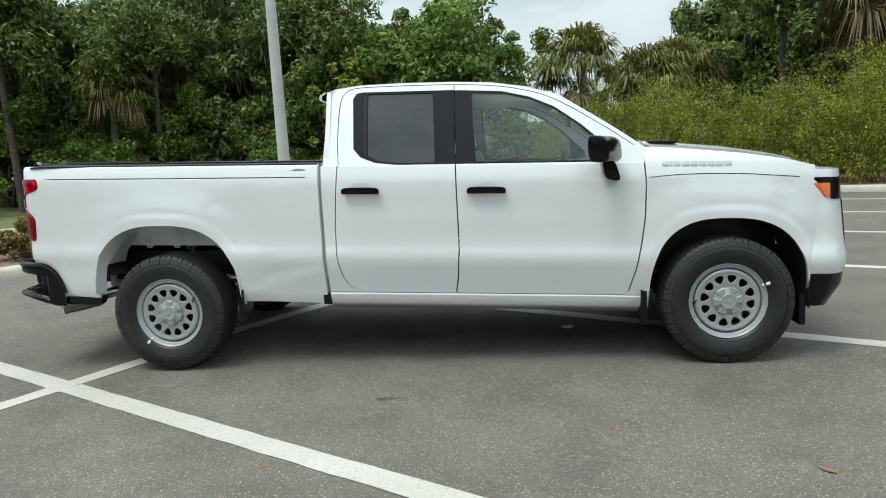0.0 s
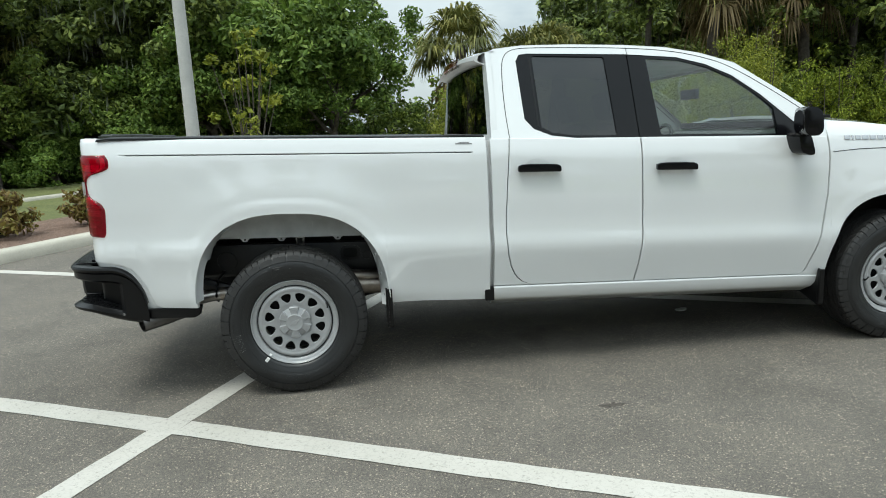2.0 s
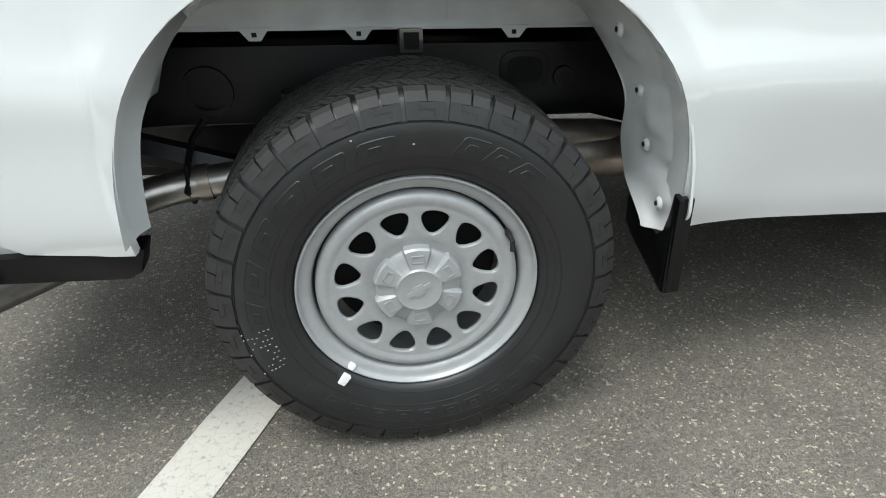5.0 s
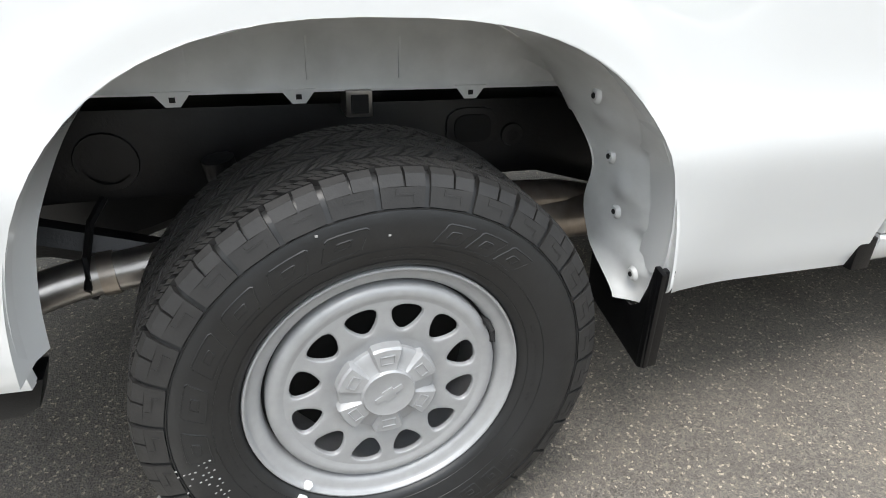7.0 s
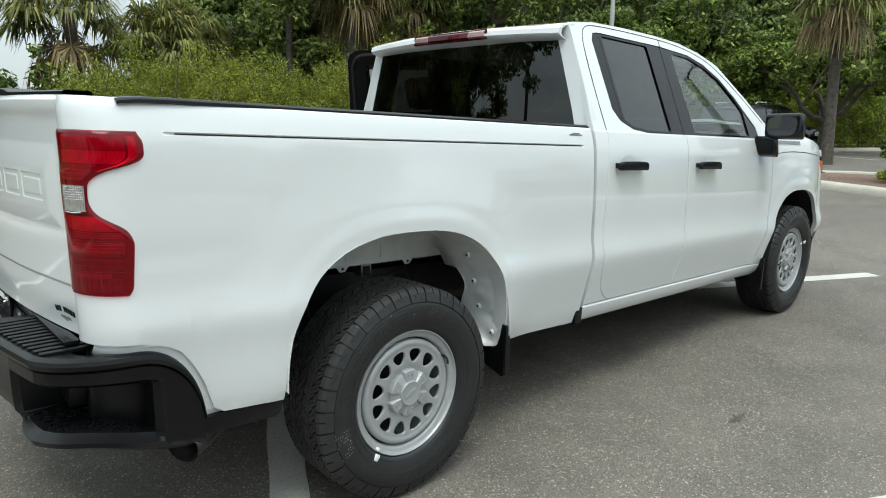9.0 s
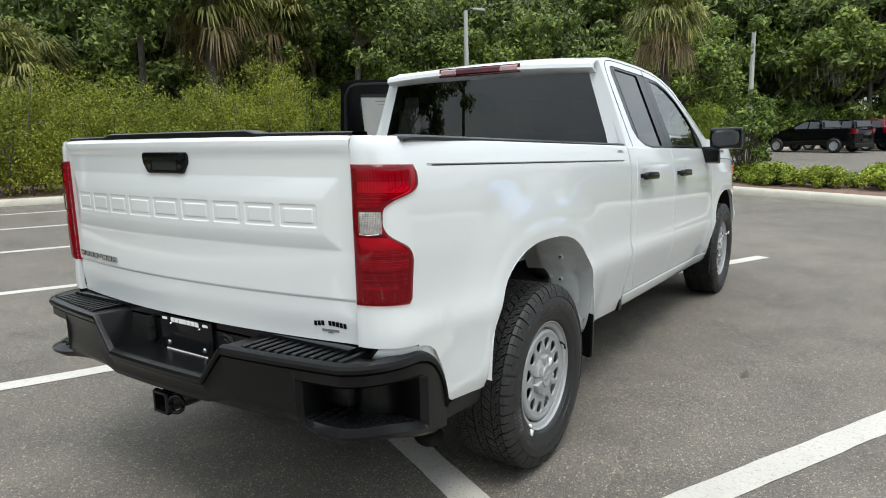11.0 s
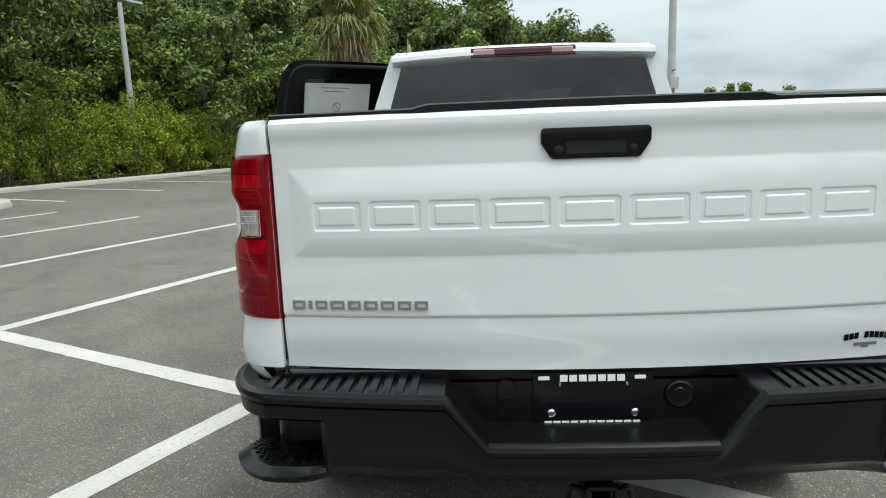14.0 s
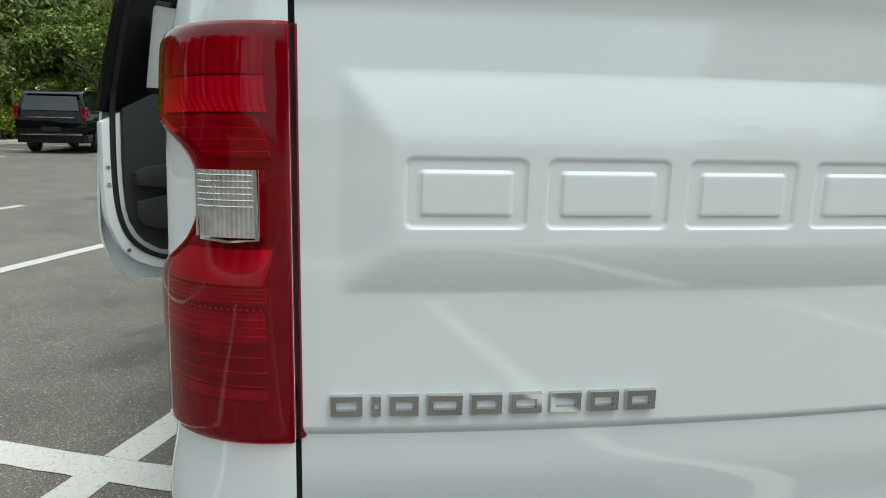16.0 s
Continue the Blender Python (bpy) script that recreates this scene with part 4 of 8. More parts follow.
POCKET = (0.825, 1.70)
FLOOR_V, ROOF_V = 0.200, 0.770
bm = bmesh.new()
cols = []
qq = list(np.linspace(0, 1, 90)) + list(np.linspace(1, 2, 64))[1:] + [POCKET[0] - 0.018, POCKET[0], POCKET[0] + 0.004, POCKET[1] - 0.012, POCKET[1], POCKET[1] + 0.05]
qq = sorted(set(round(v, 4) for v in qq))
qq = [-v for v in qq[:0:-1]] + qq
for q0 in qq:
    s, q = (1 if q0 >= 0 else -1), abs(q0)
    x, y = bump_plan(q)
    low, top = bump_low(q, x), bump_top(q, x, y)
    nx, ny = bump_in(q)
    depth = 0.16 if q < 0.95 else 0.16 - 0.11 * smoothstep(0.95, 1.4, q)
    inside = POCKET[0] < q < POCKET[1]
    edge = 0.016 * smoothstep(POCKET[0] - 0.019, POCKET[0], q) * (1 - smoothstep(POCKET[1], POCKET[1] + 0.05, q))
    back = (0.185 if q < 1.0 else 0.185 - 0.09 * smoothstep(1.0, 1.45, q)) if inside else 0.0
    lobe = 0.022 * smoothstep(0.80, 1.0, q) * (1 - smoothstep(1.55, 1.8, q))
    rim = min(0.034, (top - low) * 0.5)
    face = top - rim
    blunt = smoothstep(0.72, 0.92, q)
    rows = [(low - 0.008 + 0.014 * blunt, depth), (low - 0.012 + 0.012 * blunt, 0.070 - 0.040 * blunt), (low + 0.002, 0.058 - 0.046 * blunt - lobe * 0.6 * blunt), (low + (face - low) * 0.06, 0.044 - 0.041 * blunt - lobe)]
    tuck = 1 - blunt
    lift = lambda v: low + (face - low) * v  # noqa: E731
    rows += [(lift(0.125), 0.030 * tuck - lobe), (lift(0.165), edge + 0.019 * tuck - lobe * 0.9), (lift(FLOOR_V), max(edge, 0.020 if inside else 0.0) + 0.010 * tuck - lobe * 0.5), (lift(FLOOR_V + 0.002) + 0.010 * tuck, max(back, edge) + 0.004 * tuck), (lift(0.40), max(back, edge)), (lift(0.53), max(back, edge)), (lift(ROOF_V - 0.002), max(back, edge)), (lift(ROOF_V), max(edge, 0.014 if inside else 0.0)), (lift(0.800), edge * 0.6), (lift(0.825), 0.0), (lift(0.89), 0.0), (lift(0.97), 0.0)]
    rows += [(face - 0.004, 0.003), (face - 0.001, 0.006), (face + 0.003, -0.007), (face + rim * 0.5, -0.012), (top - 0.006, -0.008), (top - 0.001, 0.002), (top, 0.012), (top - 0.003, 0.016), (top - 0.006, depth)]
    if q < 0.8:
        rows = [(z, d + 0.010 * math.sin(math.pi * min(1, max(0, (z - lift(0.2)) / max(0.01, lift(0.98) - lift(0.2)))))) if 4 <= i <= 15 else (z, d) for i, (z, d) in enumerate(rows)]
    cols.append([(x + nx * d, s * (y + ny * d), z) for z, d in rows])
grid(bm, cols)
finish(bm, Vector((-1, 0, 0)))
bumper = bpart("rear_bumper", bm, BLACK, truck, "black textured plastic rear bumper with corner steps", 26)
# tread pads on top
for s in (-1, 1):
    for k in range(12):
        y = 0.455 + k * 0.034
        x, _ = bump_plan(y / 0.84)
        bm = bmesh.new()
        prism(bm, [(x + 0.016, 0.770), (x + 0.022, 0.780), (x + 0.150, 0.783), (x + 0.155, 0.770)], s * y - 0.010, s * y + 0.010, 0.003)
        bpart("tread_bar", bm, BLACK, bumper)
    # step tread on the pocket floor
    for k in range(20):
        for j in range(9):
            q = POCKET[0] + 0.03 + k * 0.040
            x, y = bump_plan(q)
            nx, ny = bump_in(q)
            d = 0.028 + j * 0.0165 + (0.008 if k % 2 else 0)
            if d > (0.172 if q < 1.0 else 0.172 - 0.09 * smoothstep(1.0, 1.45, q)):
                continue
            low, top = bump_low(q, x), bump_top(q, x, y)
            bm = bmesh.new()
            box(bm, (-0.008, -0.0034, -0.004), (0.008, 0.0034, 0.0032), 0.0014)
            bmesh.ops.transform(bm, matrix=pose(x + nx * d, s * (y + ny * d), low + (top - 0.034 - low) * FLOOR_V + 0.002, 0, 0, math.degrees(math.atan2(s * ny, nx)) + (35 if (k + j) % 2 else -35)), verts=bm.verts[:])
            bpart("step_stud", bm, BLACK, bumper)
# panel behind the notch, with sockets and plate holder
bm = bmesh.new()
box(bm, (-1.085, -0.80, 0.60), (-1.03, 0.80, 0.777), 0.01)
panel = bpart("bumper_panel", bm, BLACK, bumper)
bm = bmesh.new()
box(bm, (-1.225, -0.29, 0.585), (-1.07, 0.29, 0.626), 0.008)
bpart("notch_floor", bm, BLACK, bumper)
bm = bmesh.new()
box(bm, (-1.098, -0.155, 0.625), (-1.086, 0.155, 0.785), 0.004)
plate = bpart("plate_frame", bm, GLOSSBLACK, bumper, "black plate holder with white marks")
for y0, y1, z0, z1 in ((0.085, -0.085, 0.762, 0.779), (0.14, 0.105, 0.767, 0.776), (-0.105, -0.14, 0.767, 0.776), (0.125, -0.125, 0.6460, 0.6535)):
    n = max(1, int(abs(y0 - y1) / 0.022))
    for k in range(n):
        c, e = y0 + (y1 - y0) * k / n, y0 + (y1 - y0) * (k + 0.8) / n
        bm = bmesh.new()
        box(bm, (-1.101, e, z0), (-1.0975, c, z1))
        bpart("plate_bar", bm, WHITEMARK, plate, "white print bar")
for yy in (-0.107, 0.107):
    for zz, rr in ((0.676, 0.011), (0.754, 0.006)):
        bm = bmesh.new()
        revolve(bm, [(0.0, -0.006), (rr * 0.6, -0.006), (rr, -0.002), (rr, 0.003)], 14)
        bmesh.ops.transform(bm, matrix=pose(-1.099, yy * (1 if zz < 0.7 else 0.8), zz, 0, 0, -90), verts=bm.verts[:])
        bpart("screw", bm, CHROME, plate)
# black plate laid on the holder where an opening would look dark
bm = bmesh.new()
prism(bm, [(-0.125, 0.657), (-0.138, 0.715), (-0.118, 0.722), (0.118, 0.722), (0.138, 0.715), (0.125, 0.657)], -1.0992, -1.0972, 0.0004, put=lambda a, d, b: (d, a, b))
bpart("plate_slot_shade", bm, GLOSSBLACK, plate)
for yy, w, h in ((0.222, 0.026, 0.052), (-0.222, 0.038, 0.04)):
    bm = bmesh.new()
    if yy < 0:
        revolve(bm, [(0.0, -0.011), (w * 0.45, -0.011), (w * 0.5, -0.009), (w * 0.86, -0.011), (w * 0.98, -0.008), (w * 1.05, 0.0)], 28)
        bmesh.ops.transform(bm, matrix=pose(-1.085, yy, 0.72, 0, 0, -90), verts=bm.verts[:])
    else:
        prism(bm, rounded([(yy - w, 0.662), (yy - w, 0.662 + 2 * h), (yy + w, 0.662 + 2 * h), (yy + w, 0.662)], 2), -1.100, -1.08, 0.003, put=lambda a, d, b: (d, a, b))
        box(bm, (-1.106, yy - w * 0.75, 0.715), (-1.098, yy + w * 0.75, 0.728), 0.002)
    bpart("socket_cover", bm, BLACK, bumper)
# hitch
bm = bmesh.new()
for a, b in (((-0.034, 0.460), (0.034, 0.472)), ((-0.034, 0.516), (0.034, 0.528)), ((-0.034, 0.472), (-0.022, 0.516)), ((0.022, 0.472), (0.034, 0.516))):
    box(bm, (-1.215, a[0], a[1]), (-0.85, b[0], b[1]), 0.003)
hitch = bpart("hitch_receiver", bm, GLOSSBLACK, truck, "black square hitch receiver")
bm = bmesh.new()
box(bm, (-1.232, -0.042, 0.452), (-1.209, -0.030, 0.536), 0.004)
box(bm, (-1.232, 0.030, 0.452), (-1.209, 0.042, 0.536), 0.004)
box(bm, (-1.232, -0.042, 0.452), (-1.209, 0.042, 0.463), 0.004)
box(bm, (-1.232, -0.042, 0.525), (-1.209, 0.042, 0.536), 0.004)
bpart("hitch_collar", bm, GLOSSBLACK, hitch)
bm = bmesh.new()
loop = [(-1.205 + 0.016 * math.cos(a), 0.058 + 0.020 * math.cos(a), 0.491 + 0.032 * math.sin(a)) for a in np.linspace(0, math.tau, 17)]
tube(bm, loop, 0.008, 8)
tube(bm, [(x, -y, z) for x, y, z in loop], 0.008, 8)
bpart("chain_loop", bm, GLOSSBLACK, hitch)

# ---- cab ----


def cab_y(z):
    return 0.928 - 0.37 * (z - 1.44) - 0.06 * (z - 1.44) ** 2


DOOR_REAR = lerp_curve([(0.585, 1.38), (0.592, 1.35), (0.605, 1.325), (0.64, 1.285), (0.70, 1.255), (0.78, 1.236), (0.88, 1.228), (1.0, 1.230), (1.2, 1.245), (1.44, 1.267)])
DOOR_MID = lerp_curve([(0.585, 2.015), (0.70, 2.035), (0.89, 2.052), (1.44, 2.05)])
DOOR_FRONT = lerp_curve([(0.585, 3.10), (0.60, 3.13), (0.75, 3.175), (0.93, 3.215), (1.10, 3.24), (1.30, 3.25), (1.46, 3.243)])
BELT = 1.437


def side_sheet(name, x0, x1, z0, z1, side, label, parent=None, nz=40, nx=24, y=half, material=None):
    bm = bmesh.new()
    f = lambda c, z: c(z) if callable(c) else c  # noqa: E731
    zs = [z0, z0 + 0.003] + list(np.linspace(z0, z1, nz))[1:-1] + [z1 - 0.003, z1]
    us = [0.0, 0.003] + list(np.linspace(0, 1, nx))[1:-1] + [0.997, 1.0]
    cols = []
    for u in us:
        col = []
        for z in zs:
            x = f(x0, z) + (f(x1, z) - f(x0, z)) * u
            e = 0.003 if u in (0.0, 1.0) or z in (z0, z1) else 0.0
            col.append((x, side * (y(x, z) - e), z))
        cols.append(col)
    grid(bm, cols)
    hem(bm, Vector((0, -side * 0.03, 0)))
    finish(bm, Vector((0, side, 0)))
    return bpart(name, bm, material or WHITE, parent or truck, label, 30)


def door_handle(door, x, z, side, depth):
    y = half(x + 0.12, z)
    bm = bmesh.new()
    prism(bm, rounded([(x, z - 0.020), (x, z + 0.012), (x + 0.03, z + 0.024), (x + 0.22, z + 0.024), (x + 0.25, z + 0.012), (x + 0.25, z - 0.020), (x + 0.22, z - 0.020), (x + 0.03, z - 0.020)], 1), side * (y + 0.022), side * (y + 0.045), 0.004)
    h = bpart("handle", bm, GLOSSBLACK, door, "black plastic pull handle")
    for xx in (x + 0.012, x + 0.215):
        bm = bmesh.new()
        box(bm, (xx, side * (y - 0.005), z - 0.012), (xx + 0.024, side * (y + 0.03), z + 0.014), 0.004)
        bpart("handle_mount", bm, GLOSSBLACK, h)
    # flat disc behind the grip, its grey painted for a dish's shade
    bm = bmesh.new()
    cols = []
    for k in range(17):
        a = k * math.tau / 16
        cols.append([(x + 0.125 + 0.075 * r * math.cos(a), side * (y + 0.0025 - 0.0 * r), z + 0.004 + 0.050 * r * math.sin(a)) for r in (1.0, 0.85, 0.5, 0.02)])
    grid(bm, cols)
    finish(bm, Vector((0, side, 0)))
    bpart("cup_shade", bm, INNER, h, "flat grey disc painted as the shaded dish behind the handle")


GLASS_REAR = [(1.468, 1.50), (1.462, 1.90), (1.474, 1.912), (1.895, 1.912), (1.905, 1.90), (1.915, 1.462), (1.905, 1.452), (1.66, 1.452), (1.53, 1.468)]
GLASS_FRONT = [(2.185, 1.455), (2.165, 1.895), (2.175, 1.905), (2.38, 1.895), (2.55, 1.855), (2.70, 1.79), (2.84, 1.69), (2.93, 1.61), (2.935, 1.455)]
HOLE = [(1.372, 1.545), (1.362, 1.88), (1.385, 1.918), (1.43, 1.926), (2.04, 1.928), (2.36, 1.914), (2.54, 1.874), (2.70, 1.806), (2.86, 1.693), (3.06, 1.515), (3.07, 1.445), (1.66, 1.438), (1.52, 1.452), (1.42, 1.49)]
ROOF_LINE = [(1.195, 1.93), (1.24, 1.952), (1.41, 1.975), (1.7, 1.985), (2.04, 1.985), (2.30, 1.975), (2.52, 1.943), (2.73, 1.885), (3.02, 1.70), (3.20, 1.575), (3.262, 1.53)]
CAB_OUT = [(1.165, 1.437), (1.175, 1.60), (1.185, 1.85)] + ROOF_LINE + [(3.255, 1.437)]


def loop_edges(bm, pts, put):
    vs = [bm.verts.new(put(a, b)) for a, b in pts]
    return [bm.edges.new((v, w)) for v, w in zip(vs, vs[1:] + vs[:1])]


def holed(outline, holes, put, thick, outward):
    bm = bmesh.new()
    edges = loop_edges(bm, outline, put)
    for h in holes:
        edges += loop_edges(bm, h, put)
    bmesh.ops.triangle_fill(bm, use_beauty=True, use_dissolve=False, edges=edges)
    hem(bm, thick)
    finish(bm, outward)
    return bm


def split_y(x0, x1, pts):
    """The part of a hole outline between two x, for one door."""
    out = []
    ring = pts + pts[:1]
    for a, b in zip(ring, ring[1:]):
        for lim in (x0, x1):
            if (a[0] - lim) * (b[0] - lim) < 0 and abs(a[0] - b[0]) > 1e-6:
                f = (lim - a[0]) / (b[0] - a[0])
                out.append((f, a, b, (lim, a[1] + (b[1] - a[1]) * f)))
    res = []
    for a, b in zip(ring, ring[1:]):
        if x0 <= a[0] <= x1:
            res.append(a)
        for f, p, q, c in sorted([o for o in out if o[1] is a and o[2] is b], key=lambda o: o[0]):
            res.append(c)
    return res


def door_upper(door, x0, x1, glass, side, material, outline):
    put = lambda a, b: (a, side * (cab_y(b) - 0.004), b)  # noqa: E731
    bm = holed(outline, [glass], put, Vector((0, -side * 0.03, 0)), Vector((0, side, 0)))
    f = bpart("window_frame", bm, GLOSSBLACK, door, "black window surround")
    put2 = lambda a, b: (a, side * (cab_y(b) - 0.012), b)  # noqa: E731
    bm = bmesh.new()
    bm.faces.new([bm.verts.new(put2(a, b)) for a, b in glass])
    finish(bm, Vector((0, side, 0)))
    g = bpart("pane", bm, material, door, "tinted side window glass")
    g.visible_shadow = False
    return f


for nm, side in SIDES:
    fr = side_sheet("front_door", lambda z: DOOR_MID(z) + 0.005, lambda z: DOOR_FRONT(z) - 0.003, 0.585, BELT, side, "white front door with black handle")
    door_handle(fr, 2.122, 1.272, side, 0)
    door_upper(fr, 2.052, 3.07, GLASS_FRONT, side, GLASS, split_y(2.053, 3.1, HOLE))
    if side < 0:
        rd = side_sheet("rear_door", lambda z: DOOR_REAR(z) + 0.003, lambda z: DOOR_MID(z) - 0.003, 0.585, BELT, side, "white rear door with black handle")
        door_handle(rd, 1.298, 1.272, side, 0)
        door_upper(rd, 1.3, 2.05, GLASS_REAR, side, DARKGLASS, split_y(1.3, 2.047, HOLE))
        bm = bmesh.new()
        prism(bm, [(1.445, 1.505), (1.44, 1.905), (1.452, 1.905), (1.457, 1.50)], side * 0.72, side * 0.70, put=lambda a, y, b: (a, side * (cab_y(b) - 0.003) + (y - side * 0.72) * 0.2, b))
        bpart("window_post", bm, BLACK, rd)
    # upper cab sheet with the window opening
    put = lambda a, b: (a, side * cab_y(b), b)  # noqa: E731
    bm = holed(CAB_OUT, [HOLE], put, Vector((0, -side * 0.03, 0)), Vector((0, side, 0)))
    bpart("cab_frame", bm, WHITE, truck, "white cab pillars and roof rail")
    seam = smooth_curve([(1.272, 1.44), (1.262, 1.60), (1.268, 1.80), (1.285, 1.90), (1.33, 1.945), (1.42, 1.960), (1.75, 1.966), (2.05, 1.966), (2.30, 1.955), (2.50, 1.925), (2.70, 1.866), (3.0, 1.682), (3.19, 1.548)], 2)
    bm = bmesh.new()
    tube(bm, [(a, side * cab_y(b), b) for a, b in seam], 0.0022, 5)
    bpart("door_seam", bm, FLATBLACK, truck, "thin dark seam round the doors")
    bm = bmesh.new()
    tube(bm, [(2.05, side * cab_y(b), b) for b in (1.925, 1.966)], 0.0022, 5)
    bpart("door_seam", bm, FLATBLACK, truck)
    # rear corner strip of the cab, rocker
    side_sheet("cab_corner", 1.155, lambda z: DOOR_REAR(z) - 0.003, 0.585, BELT, side, "white rear corner panel of the cab", nx=6)
    bm = bmesh.new()
    cols = []
    for x in list(np.linspace(1.155, 3.24, 30)):
        cols.append([(x, side * (half(x, max(z, 0.5)) - d), z) for z, d in ((0.45, 0.10), (0.487, 0.03), (0.497, 0.008), (0.51, 0.0), (0.545, -0.004), (0.572, -0.002), (0.581, 0.004), (0.582, 0.03))])
    grid(bm, cols)
    hem(bm, Vector((0, -side * 0.02, 0)))
    finish(bm, Vector((0, side, 0)))
    bpart("rocker_panel", bm, WHITE, truck, "white sill below the doors", 30)
    bm = bmesh.new()
    box(bm, (1.10, side * 0.885, 0.495), (1.155, side * 0.925, 0.575), 0.006)
    bpart("sill_plug", bm, BLACK, truck)
    # front fender
    bm = bmesh.new()
    top = lerp_curve([(3.25, 1.535), (3.45, 1.525), (3.85, 1.488), (4.10, 1.450), (4.27, 1.41)])
    xs = [0.0, 0.2, 0.5, 0.8, 1.0] + sorted(set(arch_columns(1) + [4.243, 4.25, 4.27]))[1:]
    cols = []
    for x in xs:
        zb = arch_z(x, 1, 0.70) if x > 1.0 else 0.50 if x > 0.5 else 0.585
        if x > 4.2425:
            zb = 0.735
        first = ARCHES[1][0] - ARCHES[1][1]
        ax = (lambda z: DOOR_FRONT(z) + 0.005 + (first - DOOR_FRONT(z) - 0.005) * x) if x <= 1.0 else (lambda z: x)  # noqa: E731
        cols.append([(ax(z), side * half(ax(z), z), z) for z in list(np.linspace(zb, 1.30, 26))[:-1] + list(np.linspace(1.30, 1.348, 5)) + [1.352, 1.356] + list(np.linspace(1.36, top(max(x, 3.25)), 10))])
    grid(bm, cols)
    hem(bm, Vector((0, -side * 0.025, 0)))
    finish(bm, Vector((0, side, 0)))
    fender = bpart("front_fender", bm, WHITE, truck, "white front fender with wheel arch", 30)
    # black strip on the plain surface, painted for the shade under the crease
    bm = bmesh.new()
    cr = lerp_curve([(3.02, 1.305), (3.10, 1.325), (3.27, 1.342), (3.45, 1.358), (3.62, 1.363), (3.85, 1.360), (4.17, 1.338)])
    grid(bm, [[(x, side * (half(x, z) + 0.0015), z) for z in (cr(x), cr(x) + 0.0045)] for x in np.linspace(3.27, 4.17, 30)])
    finish(bm, Vector((0, side, 0)))
    bpart("crease_shade", bm, FLATBLACK, fender, "thin dark line painted as the shade of the crease")
    # badge of nine bright blanks on the fender
    x = 3.352
    for w in (0.040, 0.013, 0.036, 0.044, 0.040, 0.041, 0.041, 0.041, 0.041):
        bm = bmesh.new()
        y0 = half(x, 1.43)
        prism(bm, [(x, 1.417), (x, 1.442), (x + w, 1.442), (x + w, 1.417)], 0.0, 0.006, 0.0015, put=lambda a, d, b: (a, side * (half(a, b) + d), b))
        bpart("badge_blank", bm, CHROME, fender, "small bright badge shape")
        x += w + 0.010
    # mirror
    mir = bmesh.new()
    prism(mir, rounded([(2.935, 1.475), (2.93, 1.585), (2.95, 1.605), (3.02, 1.600), (3.052, 1.57), (3.06, 1.47), (3.03, 1.44), (2.955, 1.445)], 2), side * 0.99, side * 1.24, 0.02)
    for v in mir.verts:  # the outer end is swept back
        v.co.x += 0.045 - 0.46 * (abs(v.co.y) - 0.99)
    mirror = bpart("mirror", mir, GLOSSBLACK, truck, "large black door mirror")
    bm = bmesh.new()
    prism(bm, rounded([(2.985, 1.345), (2.965, 1.46), (3.045, 1.46), (3.085, 1.335), (3.05, 1.325)], 1), side * 0.935, side * 1.06, 0.012)
    bpart("mirror_arm", bm, GLOSSBLACK, mirror)
    bm = bmesh.new()
    prism(bm, rounded([(side * 1.01, 1.465), (side * 1.01, 1.585), (side * 1.225, 1.585), (side * 1.225, 1.465)], 2), 2.929, 2.934, put=lambda a, d, b: (d, a, b))
    for v in bm.verts:
        v.co.x += 0.045 - 0.46 * (abs(v.co.y) - 0.99)
    bpart("mirror_glass", bm, CHROME, mirror, "mirror glass")

# roof
bm = bmesh.new()
cols = []
rl = lerp_curve(ROOF_LINE)
for x in np.linspace(1.195, 2.74, 40):
    zt = rl(x)
    ye = cab_y(zt) + 0.001
    crown = 0.028 * smoothstep(1.15, 1.45, x) * (1 - 0.6 * smoothstep(2.3, 2.74, x))
    cols.append([(x + (0.07 if x > 2.6 else 0.0) * (1 - t * t) * smoothstep(2.6, 2.74, x), ye * t, zt + crown * (1 - abs(t) ** 2.4)) for t in np.linspace(-1, 1, 33)])
grid(bm, cols)
hem(bm, Vector((0, 0, -0.02)))
finish(bm, Vector((0, 0, 1)))
bpart("roof", bm, WHITE, truck, "white steel cab roof", 30)
# cab back: white frame round the rear window, spoiler lip with the high brake lamp
put = lambda a, b: (1.165 + 0.022 * (b - 1.437) / 0.5 - 0.03 * (1 - (a / 0.8) ** 2), a, b)  # noqa: E731
outer = [(-0.928, 1.437), (-0.87, 1.60), (-0.78, 1.84), (-0.745, 1.93), (-0.4, 1.945), (0, 1.95), (0.4, 1.945), (0.745, 1.93), (0.78, 1.84), (0.87, 1.60), (0.928, 1.437), (0.93, 1.2), (-0.93, 1.2)]
rearglass = [(-0.815, 1.46), (-0.80, 1.52), (-0.69, 1.865), (0, 1.878), (0.69, 1.865), (0.80, 1.52), (0.815, 1.46)]
bm = holed(outer, [rearglass], put, Vector((0.03, 0, 0)), Vector((-1, 0, 0)))
back = bpart("cab_back", bm, WHITE, truck, "white rear wall of the cab")
bm = bmesh.new()
grid(bm, [[(put(a * k, b)[0] + 0.004, a * k, b) for a, b in ((0.815, 1.46), (0.80, 1.52), (0.76, 1.65), (0.72, 1.77), (0.69, 1.868))] for k in np.linspace(-1, 1, 17)])
finish(bm, Vector((-1, 0, 0)))
pane = bpart("rear_window", bm, DARKGLASS, truck, "dark tinted rear window")
pane.visible_shadow = False
bm = bmesh.new()
cols = []
